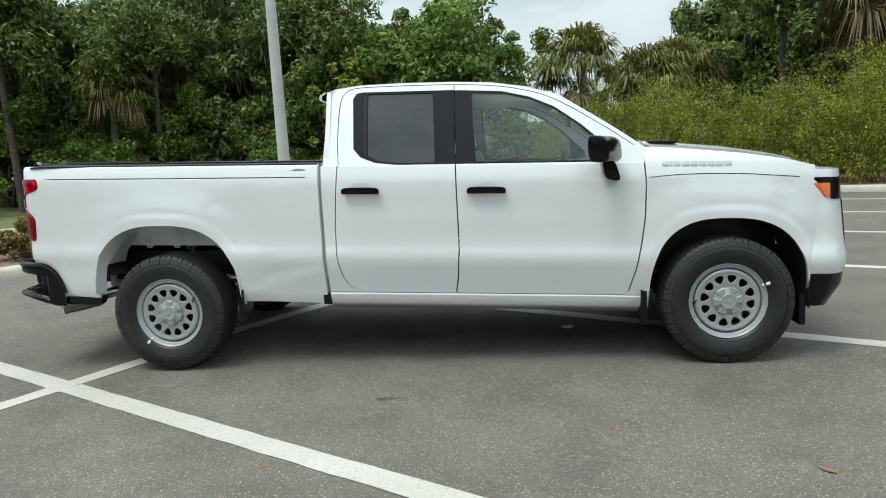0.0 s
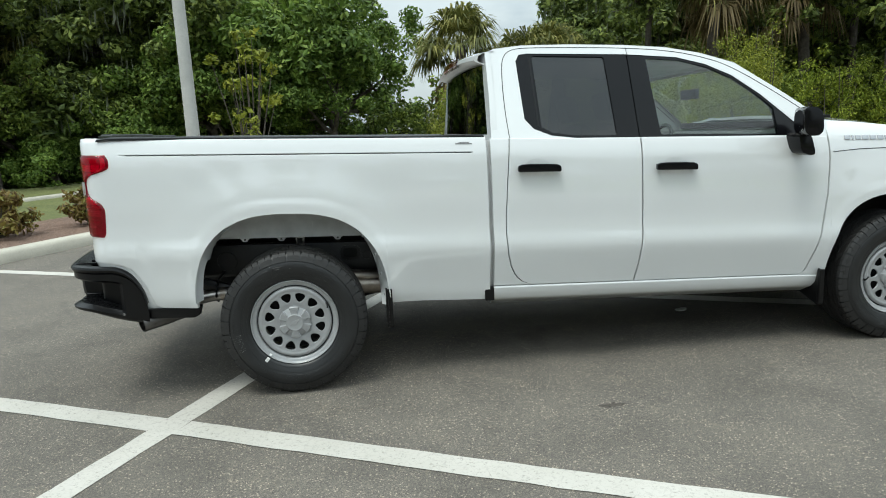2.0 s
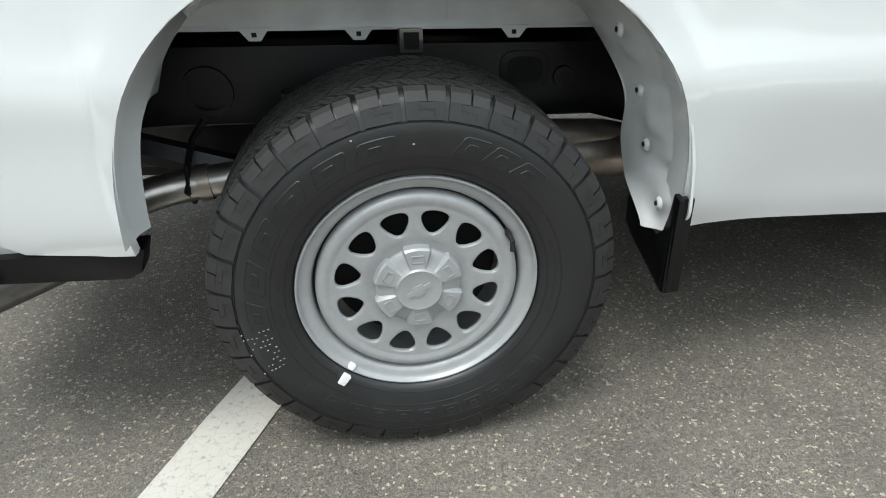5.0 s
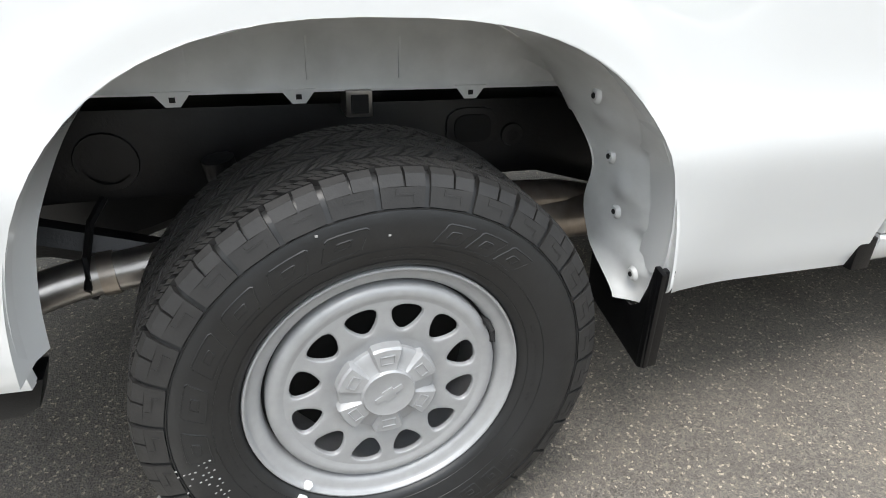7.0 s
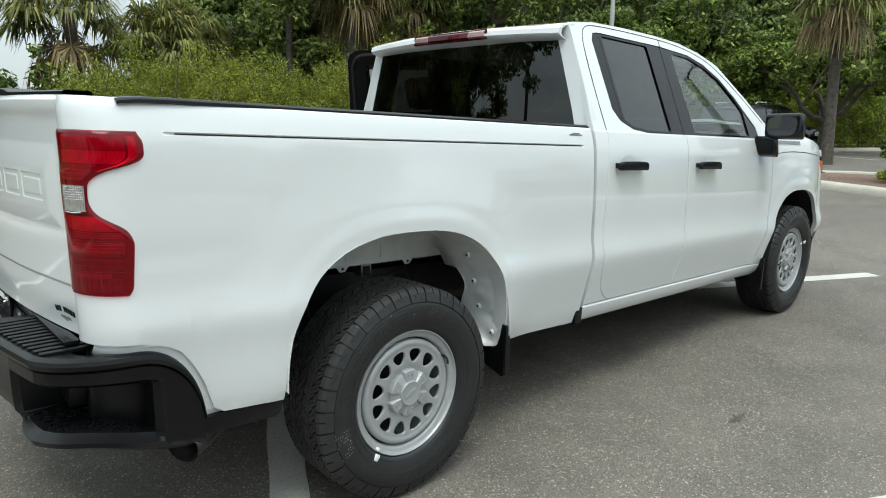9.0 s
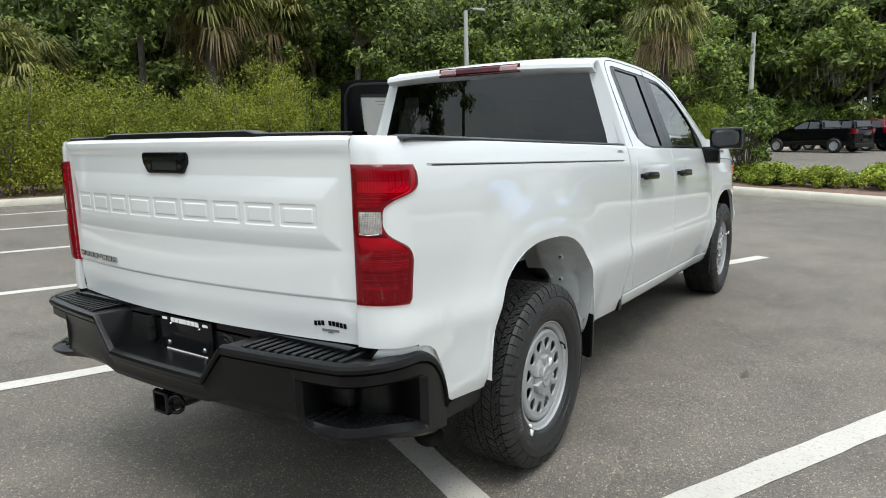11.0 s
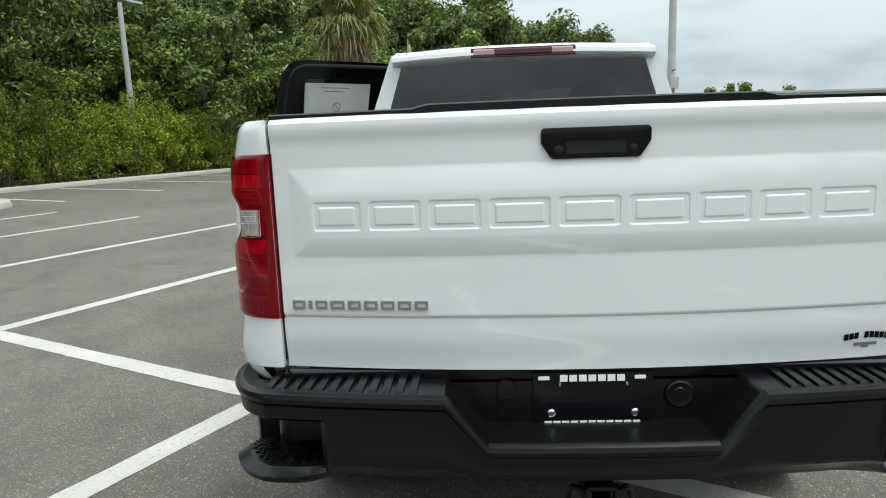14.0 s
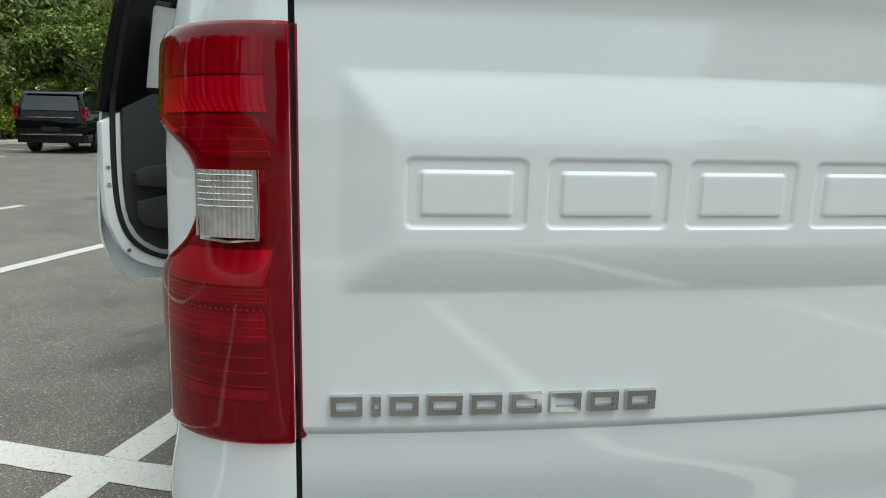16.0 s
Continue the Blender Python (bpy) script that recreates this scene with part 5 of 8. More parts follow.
for t in np.linspace(-1, 1, 33):
    a = 0.735 * t
    e = 0.03 * t * t
    cols.append([(1.19 + e, a, 1.958 - 0.02 * t * t), (1.125 + e, a, 1.946 - 0.02 * t * t), (1.095 + e, a, 1.928 - 0.02 * t * t), (1.09 + e, a, 1.905 - 0.02 * t * t), (1.10 + e, a, 1.893 - 0.018 * t * t), (1.165 + e * 0.3, a, 1.872 - 0.012 * t * t)])
grid(bm, cols)
hem(bm, Vector((0.02, 0, 0)))
finish(bm, Vector((-1, 0, 0.3)))
spoiler = bpart("roof_spoiler", bm, WHITE, truck, "white roof lip above the rear window")
for y0, y1, mt, lb in ((-0.275, -0.16, PINKCLEAR, "pinkish clear cargo lamp"), (-0.158, 0.158, HIGHLENS, "dark red high brake lamp"), (0.16, 0.275, PINKCLEAR, "pinkish clear cargo lamp")):
    bm = bmesh.new()
    cols = []
    for a in np.linspace(y0, y1, 7):
        e = 0.03 * (a / 0.735) ** 2
        cols.append([(1.108 + e, a, 1.892), (1.092 + e, a, 1.893), (1.084 + e, a, 1.902), (1.087 + e, a, 1.925), (1.096 + e, a, 1.934), (1.12 + e, a, 1.936)])
    grid(bm, cols)
    finish(bm, Vector((-1, 0, 0)))
    bpart("high_lamp", bm, mt, spoiler, lb)
bm = bmesh.new()
grid(bm, [[(1.098 + 0.03 * (a / 0.735) ** 2 - d, a, z) for z, d in ((1.887, -0.005), (1.889, 0.008), (1.938, 0.003), (1.940, -0.01))] for a in np.linspace(-0.29, 0.29, 9)])
finish(bm, Vector((-1, 0, 0)))
bpart("lamp_housing", bm, HIGHLENS, spoiler, "dark red lamp housing")
# windscreen, cowl, bonnet
bm = bmesh.new()
cols = []
for t in np.linspace(-1, 1, 21):
    cols.append([(x + 0.10 * (1 - t * t), t * (cab_y(z) - 0.03), z) for x, z in ((2.74, 1.878), (2.90, 1.775), (3.06, 1.67), (3.25, 1.545))])
grid(bm, cols)
finish(bm, Vector((1, 0, 1)))
ws = bpart("windscreen", bm, GLASS, truck, "large sloping windscreen")
ws.visible_shadow = False
bm = bmesh.new()
cols = []
bt = lerp_curve([(3.28, 1.535), (3.45, 1.525), (3.85, 1.488), (4.10, 1.450), (4.27, 1.41), (4.36, 1.375), (4.44, 1.33)])
for x in list(np.linspace(3.30, 4.42, 40)):
    ye = min(0.86, half(min(x, 4.27), bt(min(x, 4.27))) - 0.01) - 0.25 * smoothstep(4.25, 4.55, x)
    cols.append([(x + 0.05 * (1 - t * t) * smoothstep(4.0, 4.42, x), ye * t, bt(x) + 0.045 * (1 - abs(t) ** 2.2) * smoothstep(4.55, 4.2, x) + 0.012 * math.exp(-((abs(t) - 0.55) / 0.12) ** 2)) for t in np.linspace(-1, 1, 33)])
grid(bm, cols)
hem(bm, Vector((0, 0, -0.02)))
finish(bm, Vector((0, 0, 1)))
bonnet = bpart("bonnet", bm, WHITE, truck, "white ribbed bonnet", 30)
for nm, side in SIDES:
    bm = bmesh.new()
    prism(bm, rounded([(3.33, 0.42), (3.33, 0.66), (3.52, 0.64), (3.52, 0.44)], 1), 1.555, 1.575, 0.004, put=lambda a, d, b: (a, side * b, d))
    bpart("bonnet_vent", bm, BLACK, bonnet)
bm = bmesh.new()
box(bm, (3.20, -0.80, 1.49), (3.36, 0.80, 1.54), 0.01)
bpart("cowl", bm, BLACK, truck)

# ---- front end ----


def nose(a, z, lift=0.0):
    """a 0 at the fender, 1 at the middle."""
    t = a * math.pi / 2
    lean = 0.041 * smoothstep(0.85, 1.36, z) + 0.10 * smoothstep(0.68, 0.50, z)
    h = half(4.27, z)
    return (4.265 + (0.316 - lean + lift) * math.sin(t) ** 0.72, (h + lift) * max(0.0, math.cos(t)) ** 0.55, z)


for nm, side in SIDES:
    for name, z0, z1, mt, lb in (("front_fascia", 0.735, 1.385, WHITE, "white front corner"), ("front_bumper", 0.515, 0.732, BLACK, "black lower front bumper")):
        bm = bmesh.new()
        cols = []
        for a in np.linspace(0.0, 1.0, 30):
            cols.append([(p[0], side * p[1], p[2]) for p in (nose(a, z, 0.012 * smoothstep(1.0, 0.8, z) * smoothstep(0.7, 0.8, z)) for z in np.linspace(z0, z1, 24))])
        grid(bm, cols)
        hem(bm, Vector((-0.03, 0, 0)))
        finish(bm, Vector((0.6, side * 0.6, 0)))
        bpart(name, bm, mt, truck, lb, 30)
    for name, z0, z1, a0, a1, mt, lb, lift in (("headlamp", 1.20, 1.335, 0.0, 0.42, GLOSSBLACK, "dark headlamp", 0.004), ("turn_lamp", 1.215, 1.30, 0.005, 0.13, AMBER, "amber turn lamp", 0.008)):
        bm = bmesh.new()
        cols = []
        for a in np.linspace(a0, a1, 14):
            cut = 0.12 * max(0, 0.16 - a) / 0.16 if name == "headlamp" else 0.08 * max(0, 0.08 - a) / 0.08
            cols.append([(p[0], side * p[1], p[2]) for p in (nose(a, z, lift) for z in np.linspace(z0 + cut, z1, 8))])
        grid(bm, cols)
        hem(bm, Vector((-0.02, -side * 0.01, 0)))
        finish(bm, Vector((0.6, side * 0.6, 0)))
        bpart(name, bm, mt, truck, lb, 40)
    bm = bmesh.new()
    grid(bm, [[(p[0], side * p[1], p[2]) for p in (nose(a, z, 0.006) for z in (0.82, 0.95, 1.1, 1.19))] for a in np.linspace(0.48, 1, 12)])
    finish(bm, Vector((1, 0, 0)))
    bpart("grille", bm, BLACK, truck, "black front grille")
    # air deflector before the front wheel
    bm = bmesh.new()
    box(bm, (4.19, side * 0.78, 0.40), (4.23, side * 0.93, 0.60), 0.006)
    bpart("air_flap", bm, BLACK, truck)

# ---- wheels ----
def tyre_profile():
    # radius, height along the axle (outer side negative)
    pts = [(0.2365, -0.100), (0.243, -0.114), (0.250, -0.1195), (0.262, -0.124), (0.290, -0.135), (0.318, -0.139), (0.342, -0.136), (0.3445, -0.1345), (0.3475, -0.1325), (0.362, -0.1275), (0.377, -0.1200), (0.388, -0.1090), (0.390, -0.098), (0.387, -0.086), (0.388, 0.0)]
    return pts + [(r, -h) for r, h in pts[-2::-1]]


def lug(v, f, base, top):
    """A block: four base and four top places, in order round it."""
    i = len(v)
    v += base + top
    f.append((i + 4, i + 5, i + 6, i + 7))
    for k in range(4):
        f.append((i + k, i + (k + 1) % 4, i + 4 + (k + 1) % 4, i + 4 + k))


def ring_at(r, h, a):
    return (r * math.cos(a), h, r * math.sin(a))


def make_wheel(parent_label):
    bm = bmesh.new()
    revolve(bm, [(0.0, -0.02), (0.165, -0.02), (0.175, 0.0), (0.175, 0.10), (0.0, 0.10)], 40)
    ob = part("wheel", bm, FLATBLACK, truck, parent_label)
    bm = bmesh.new()
    revolve(bm, tyre_profile(), 96)
    tyre = part("tyre", bm, RUBBER, ob, "black all-terrain tyre with raised bars")
    # tread: five rows of stepped, sipe-cut blocks
    v, f = [], []
    n = 54
    rows = ((-0.0820, 0.034, 0.0, 0.30), (-0.0415, 0.036, 0.5, -0.42), (0.0, 0.034, 0.15, 0.45), (0.0415, 0.036, 0.65, -0.42), (0.0820, 0.034, 0.35, 0.30))
    for h, w, off, skew in rows:
        for k in range(n):
            pitch = math.tau / n
            for half_block in (0, 1):
                for cut in (0, 1, 2):
                    a0 = (k + off) * pitch + pitch * (0.0 + 0.285 * cut) + half_block * 0.16 * pitch
                    a1 = a0 + pitch * 0.225
                    h0 = h - w / 2 + half_block * (w / 2 + 0.0006)
                    h1 = h0 + w / 2 - 0.0006
                    sk = skew * pitch
                    quad = ((a0, h0), (a1, h0), (a1, h1), (a0, h1))
                    base, top = [], []
                    for aa, hh in quad:
                        sa = aa + sk * (hh - h) / w * 2
                        base.append(ring_at(0.384, hh, sa))
                        top.append(ring_at(0.4005 - 0.0016 * (abs(hh) / 0.1) ** 2, hh, sa))
                    lug(v, f, base, top)
    # shoulder lugs: a broad block split by a short sipe, running down to a ledge on the side wall
    m = 31
    for sgn in (-1, 1):
        for k in range(m):
            pitch = math.tau / m
            a0 = (k + (0.0 if sgn < 0 else 0.4)) * pitch
            # crown part, in two halves
            for u0, u1 in ((0.0, 0.385), (0.435, 0.885)):
                b0, b1 = a0 + u0 * pitch, a0 + u1 * pitch
                base = [ring_at(0.382, sgn * 0.100, b0), ring_at(0.382, sgn * 0.100, b1), ring_at(0.372, sgn * 0.119, b1), ring_at(0.372, sgn * 0.119, b0)]
                top = [ring_at(0.3985, sgn * 0.1025, b0), ring_at(0.3985, sgn * 0.1025, b1), ring_at(0.3935, sgn * 0.1165, b1), ring_at(0.3935, sgn * 0.1165, b0)]
                lug(v, f, base, top)
                base = [ring_at(0.378, sgn * 0.110, b0), ring_at(0.378, sgn * 0.110, b1), ring_at(0.366, sgn * 0.122, b1), ring_at(0.366, sgn * 0.122, b0)]
                top = [ring_at(0.3938, sgn * 0.1160, b0), ring_at(0.3938, sgn * 0.1160, b1), ring_at(0.3775, sgn * 0.1265, b1), ring_at(0.3775, sgn * 0.1265, b0)]
                lug(v, f, base, top)
            # side part, whole width, with a stepped lower field
            b0, b1 = a0, a0 + 0.885 * pitch
            base = [ring_at(0.372, sgn * 0.116, b0), ring_at(0.372, sgn * 0.116, b1), ring_at(0.350, sgn * 0.130, b1), ring_at(0.350, sgn * 0.130, b0)]
            top = [ring_at(0.3776, sgn * 0.1264, b0), ring_at(0.3776, sgn * 0.1264, b1), ring_at(0.3495, sgn * 0.1362, b1), ring_at(0.3495, sgn * 0.1362, b0)]
            lug(v, f, base, top)
            for u0, u1, r0, r1 in ((0.20, 0.60, 0.3655, 0.3675), (0.20, 0.235, 0.3560, 0.3675), (0.565, 0.60, 0.3655, 0.3745)):
                b0, b1 = a0 + u0 * pitch, a0 + u1 * pitch
                hh = lambda r: 0.1264 + (0.3776 - r) * 0.349  # noqa: E731
                base = [ring_at(r1, sgn * (hh(r1) - 0.001), b0), ring_at(r1, sgn * (hh(r1) - 0.001), b1), ring_at(r0, sgn * (hh(r0) - 0.001), b1), ring_at(r0, sgn * (hh(r0) - 0.001), b0)]
                top = [ring_at(r1, sgn * (hh(r1) + 0.0007), b0), ring_at(r1, sgn * (hh(r1) + 0.0007), b1), ring_at(r0, sgn * (hh(r0) + 0.0007), b1), ring_at(r0, sgn * (hh(r0) + 0.0007), b0)]
                lug(v, f, base, top)
    t = raw("tread", v, f, TREAD)
    bm = bmesh.new()
    bm.from_mesh(t.data)
    bmesh.ops.recalc_face_normals(bm, faces=bm.faces[:])
    bm.to_mesh(t.data)
    bm.free()
    t.parent = ob
    # side wall rings and blank lettering
    for r0, hh in ((0.3445, -0.1345), (0.2545, -0.1212), (0.2805, -0.1312)):
        bm = bmesh.new()
        revolve(bm, [(r0, hh + 0.001), (r0 + 0.0008, hh - 0.0016), (r0 + 0.0020, hh - 0.0016), (r0 + 0.0028, hh + 0.001)], 96)
        part("side_ring", bm, RUBBER, tyre)
    side_h = lerp_curve([(0.250, -0.1195), (0.262, -0.124), (0.290, -0.135), (0.318, -0.139), (0.342, -0.136)])

    def outline(a0, a1, r0, r1, lean, thick):
        """A blank with a raised rim and a raised rim round a slot inside it."""
        bm = bmesh.new()
        for e in (0.0, 0.33):
            da, dr = (a1 - a0) * e, (r1 - r0) * e
            corners = [(a0 + da, r0 + dr), (a0 + da, r1 - dr), (a1 - da, r1 - dr), (a1 - da, r0 + dr)]
            dense = []
            for (p, q), (p2, q2) in zip(corners, corners[1:] + corners[:1]):
                dense += [(p + (p2 - p) * k, q + (q2 - q) * k) for k in (0.07, 0.3, 0.5, 0.7, 0.93)]
            pts = [ring_at(q, side_h(q) + 0.0006, p + lean * (q - r0)) for p, q in dense]
            tube(bm, pts + pts[:2], thick, 5, cap=False)
        part("sidewall_blank", bm, RUBBER, tyre)

    for k in range(6):
        a = radians(190 - k * 16.0)
        outline(a, a - radians(11.5), 0.290, 0.326, -1.6, 0.0017)
    for k in range(3):
        a = radians(77 - k * 10.8)
        outline(a, a - radians(8.5), 0.290, 0.326, -1.6, 0.0017)
    for k in range(11):
        a = radians(-38 - k * 9.6)
        outline(a, a - radians(7.0), 0.294, 0.322, 0.0, 0.0014)
    bars = random.Random(4)
    for base, r0, r1 in ((96, 0.2655, 0.2705), (-150, 0.2655, 0.2705), (20, 0.2655, 0.2715)):
        a = base
        for k in range(18):
            w = bars.choice((1.1, 1.6, 2.0))
            if bars.random() < 0.82:
                bm = bmesh.new()
                cols = [[ring_at(r, side_h(r) - 0.0006 * e, radians(b)) for r, e in ((r0, 0), (r0 + 0.001, 1), (r1 - 0.001, 1), (r1, 0))] for b in (a, a - w)]
                grid(bm, cols)
                finish(bm, Vector((0, -1, 0)))
                part("print_bar", bm, RUBBER, tyre)
            a -= w + 0.7
    # rim: lip, stepped flange, well
    bm = bmesh.new()
    revolve(bm, [(0.230, -0.088), (0.2365, -0.098), (0.2388, -0.108), (0.2372, -0.1125), (0.2345, -0.1132), (0.2322, -0.1115), (0.2308, -0.1075), (0.2285, -0.1045), (0.2235, -0.1028), (0.2195, -0.1012), (0.2155, -0.1000), (0.2105, -0.0970), (0.2065, -0.0900), (0.2045, -0.074), (0.2035, 0.00), (0.2035, 0.10), (0.225, 0.11)], 88)
    rim = part("rim", bm, SILVER, ob, "silver painted steel rim", 40)
    # pierced disc: twelve sectors, a rolled outer ring and the hub face
    face = lerp_curve([(0.060, -0.0910), (0.095, -0.0945), (0.106, -0.0978), (0.118, -0.0990), (0.160, -0.0995), (0.172, -0.1000)])
    bm = bmesh.new()
    half_a = math.pi / 12
    corner = [math.atan2(w, half_a * 0.1375) for w in (0.172 - 0.1375, 0.098 - 0.1375)]
    angles = sorted([j * math.tau / 32 for j in range(32)] + [c % math.tau for c in corner] + [(math.pi - c) % math.tau for c in corner])
    m = len(angles)
    for s in range(12):
        ac = (s + 0.5) * math.tau / 12
        rings = [[], [], [], [], [], []]
        for th in angles:
            # opening: rounded triangle, broad towards the rim
            du, dv = math.cos(th), math.sin(th)
            hu = 0.0236 * math.copysign(abs(du) ** 0.82, du) * (1 + 0.34 * dv)
            hv = 0.0252 * math.copysign(abs(dv) ** 0.92, dv) + 0.0015
            rc = 0.1375
            k = min((half_a * rc) / abs(du) if abs(du) > 1e-6 else 9, ((0.172 - rc) if dv > 0 else (rc - 0.098)) / abs(dv) if abs(dv) > 1e-6 else 9)
            for i, fr in enumerate((0.0, 0.06, 0.16, 0.40, 0.72, 1.0)):
                u = hu + (du * k - hu) * fr
                w = hv + (dv * k - hv) * fr
                r = rc + w
                rings[i].append(bm.verts.new(ring_at(r, face(r) + (0.0022 if i == 0 else 0.0006 if i == 1 else 0.0), ac + u / rc)))
        inner = [bm.verts.new((q.co.x, q.co.y + 0.007, q.co.z)) for q in rings[0]]
        rings.insert(0, inner)
        for r0, r1 in zip(rings, rings[1:]):
            for j in range(m):
                bm.faces.new((r0[j], r0[(j + 1) % m], r1[(j + 1) % m], r1[j]))
    bmesh.ops.remove_doubles(bm, verts=bm.verts[:], dist=0.0010)
    finish(bm, Vector((0, -1, 0)))
    part("disc", bm, SILVER, rim, "silver wheel disc with twelve openings", 45)
    bm = bmesh.new()
    revolve(bm, [(0.1700, -0.0996), (0.1745, -0.1003), (0.1790, -0.1022), (0.1840, -0.1034), (0.1890, -0.1031), (0.1950, -0.1005), (0.1985, -0.0960), (0.2000, -0.089), (0.2002, -0.068)], 88)
    part("disc_ring", bm, SILVER, rim, sharp=50)
    bm = bmesh.new()
    revolve(bm, [(0.0, -0.089), (0.060, -0.0908), (0.095, -0.0943), (0.1005, -0.0962)], 60)
    part("hub_face", bm, SILVER, rim, sharp=50)
    # black ring added for the dark groove between disc and rim
    bm = bmesh.new()
    revolve(bm, [(0.1995, -0.078), (0.2050, -0.076)], 60)
    part("well_gap_shade", bm, FLATBLACK, rim)
    # centre cap with six teeth
    bm = bmesh.new()
    cols = []
    for j in range(181):
        a = j * math.tau / 180
        lob = smoothstep(0.24, 0.44, 0.5 - 0.5 * math.cos(6 * a))
        low = smoothstep(0.20, 0.0, 0.5 - 0.5 * math.cos(6 * a))
        cols.append([ring_at(r, h, a) for r, h in ((0.0835 + 0.0065 * lob, -0.0860), (0.0825 + 0.0065 * lob, -0.1000 - 0.010 * lob), (0.0795 + 0.006 * lob, -0.1025 - 0.0115 * lob), (0.066, -0.1062 - 0.0085 * lob), (0.056, -0.1100 - 0.0055 * lob), (0.0485, -0.1125 - 0.0035 * lob), (0.0470, -0.1135 - 0.0030 * lob), (0.0460, -0.1185), (0.0440, -0.1205), (0.0410, -0.1195), (0.0, -0.1200))])
    grid(bm, cols)
    bmesh.ops.remove_doubles(bm, verts=bm.verts[:], dist=1e-5)
    finish(bm, Vector((0, -1, 0)))
    cap = part("centre_cap", bm, SILVER, rim, "silver six-toothed centre cap", 28)
    for k in range(6):
        bm = bmesh.new()
        for x0, x1, z0, z1 in ((-0.0125, -0.0108, 0.060, 0.074), (0.0108, 0.0125, 0.060, 0.074), (-0.0125, 0.0125, 0.0735, 0.0752), (-0.0125, 0.0125, 0.0588, 0.0602)):
            box(bm, (x0, -0.1166, z0), (x1, -0.1120, z1), 0.0006)
        bmesh.ops.rotate(bm, matrix=Matrix.Rotation(k * math.tau / 6, 3, "Y"), verts=bm.verts[:])
        part("cap_slot", bm, SILVER, rim)
    bm = bmesh.new()
    prism(bm, [(-0.026, -0.004), (-0.026, 0.006), (-0.009, 0.006), (-0.009, 0.012), (0.011, 0.012), (0.011, 0.006), (0.027, 0.006), (0.025, -0.004), (0.008, -0.004), (0.008, -0.011), (-0.012, -0.011), (-0.012, -0.004)], -0.1185, -0.1220, 0.0006)
    bmesh.ops.rotate(bm, matrix=Matrix.Rotation(radians(-28), 3, "Y"), verts=bm.verts[:])
    part("cap_mark", bm, SILVER, rim)
    # valve, tape
    bm = bmesh.new()
    tube(bm, [(0.176, -0.080, 0.094), (0.180, -0.104, 0.096), (0.183, -0.118, 0.088), (0.182, -0.122, 0.070)], [0.006, 0.006, 0.0048, 0.0052], 8)
    part("valve", bm, FLATBLACK, ob)
    a = radians(230)
    for r0, r1, w, hh, nm in ((0.243, 0.268, 0.0085, -0.1245, "tape_mark"), (0.222, 0.234, 0.0065, -0.1110, "tape_tab")):
        bm = bmesh.new()
        box(bm, (-w, hh - 0.004, r0), (w, hh + 0.008, r1), 0.003, Matrix.Rotation(math.pi / 2 - a, 4, "Y"))
        part(nm, bm, WHITEMARK, ob, "white tape tab on the rim")
    return ob


wheel = make_wheel("silver steel wheel with black all-terrain tyre")
WHEEL_R = 0.402


def wheel_pose(x, side, spin):
    m = Matrix.Translation((x, side * 0.860 + SHIFT, WHEEL_R + (0.027 if x < 1 else 0.004)))
    if side > 0:
        m = m @ Matrix.Rotation(math.pi, 4, "Z")
    return m @ Matrix.Rotation(radians(spin), 4, "Y") @ Matrix.Scale(1.018, 4)


WHEELS = [(0.0, -1, 0), (WHEELBASE, -1, 205), (0.0, 1, 40), (WHEELBASE, 1, 75)]
for i, (x, side, spin) in enumerate(WHEELS):
    w = wheel if i == 0 else copy_thing(wheel, Matrix())
    w.matrix_world = wheel_pose(x, side, spin)
    WHEELS[i] = w
# rows of small white marks and chips on the rear tyre
_r5 = random.Random(8)
bm = bmesh.new()
for i in range(7):
    for j in range(9):
        if _r5.random() < 0.5:
            r, a = 0.296 + 0.0085 * i, radians(188 + 2.1 * j)
            h = float(np.interp(r, (0.290, 0.318, 0.342, 0.350), (-0.135, -0.139, -0.136, -0.137)))
            box(bm, (-0.0016, -0.0012, -0.0008), (0.0016, 0.0004, 0.0008), 0, Matrix.Translation(ring_at(r, h, a)) @ Matrix.Rotation(-a, 4, "Y"))
for r, a in ((0.338, 108), (0.308, 90)):
    box(bm, (-0.002, -0.0015, -0.0015), (0.002, 0.0004, 0.0015), 0, Matrix.Translation(ring_at(r, -0.137, radians(a))))
part("chalk_marks", bm, CHALK, WHEELS[0], "small pale marks on the tyre wall")["kind"] = "stuff"
# tan scuff on the rear tyre
bm = bmesh.new()
tube(bm, [(0.276, -1.0075, 0.545), (0.300, -1.0085, 0.538), (0.335, -1.004, 0.560)], [0.004, 0.007, 0.003], 6)
for v in bm.verts:
    v.co.y = -1.004 - (v.co.y + 1.004) * 0.15
tagged(mesh_object("scuff_mark", bm, TAN), "tan scuff mark stuck on the rear tyre", "scuff mark")

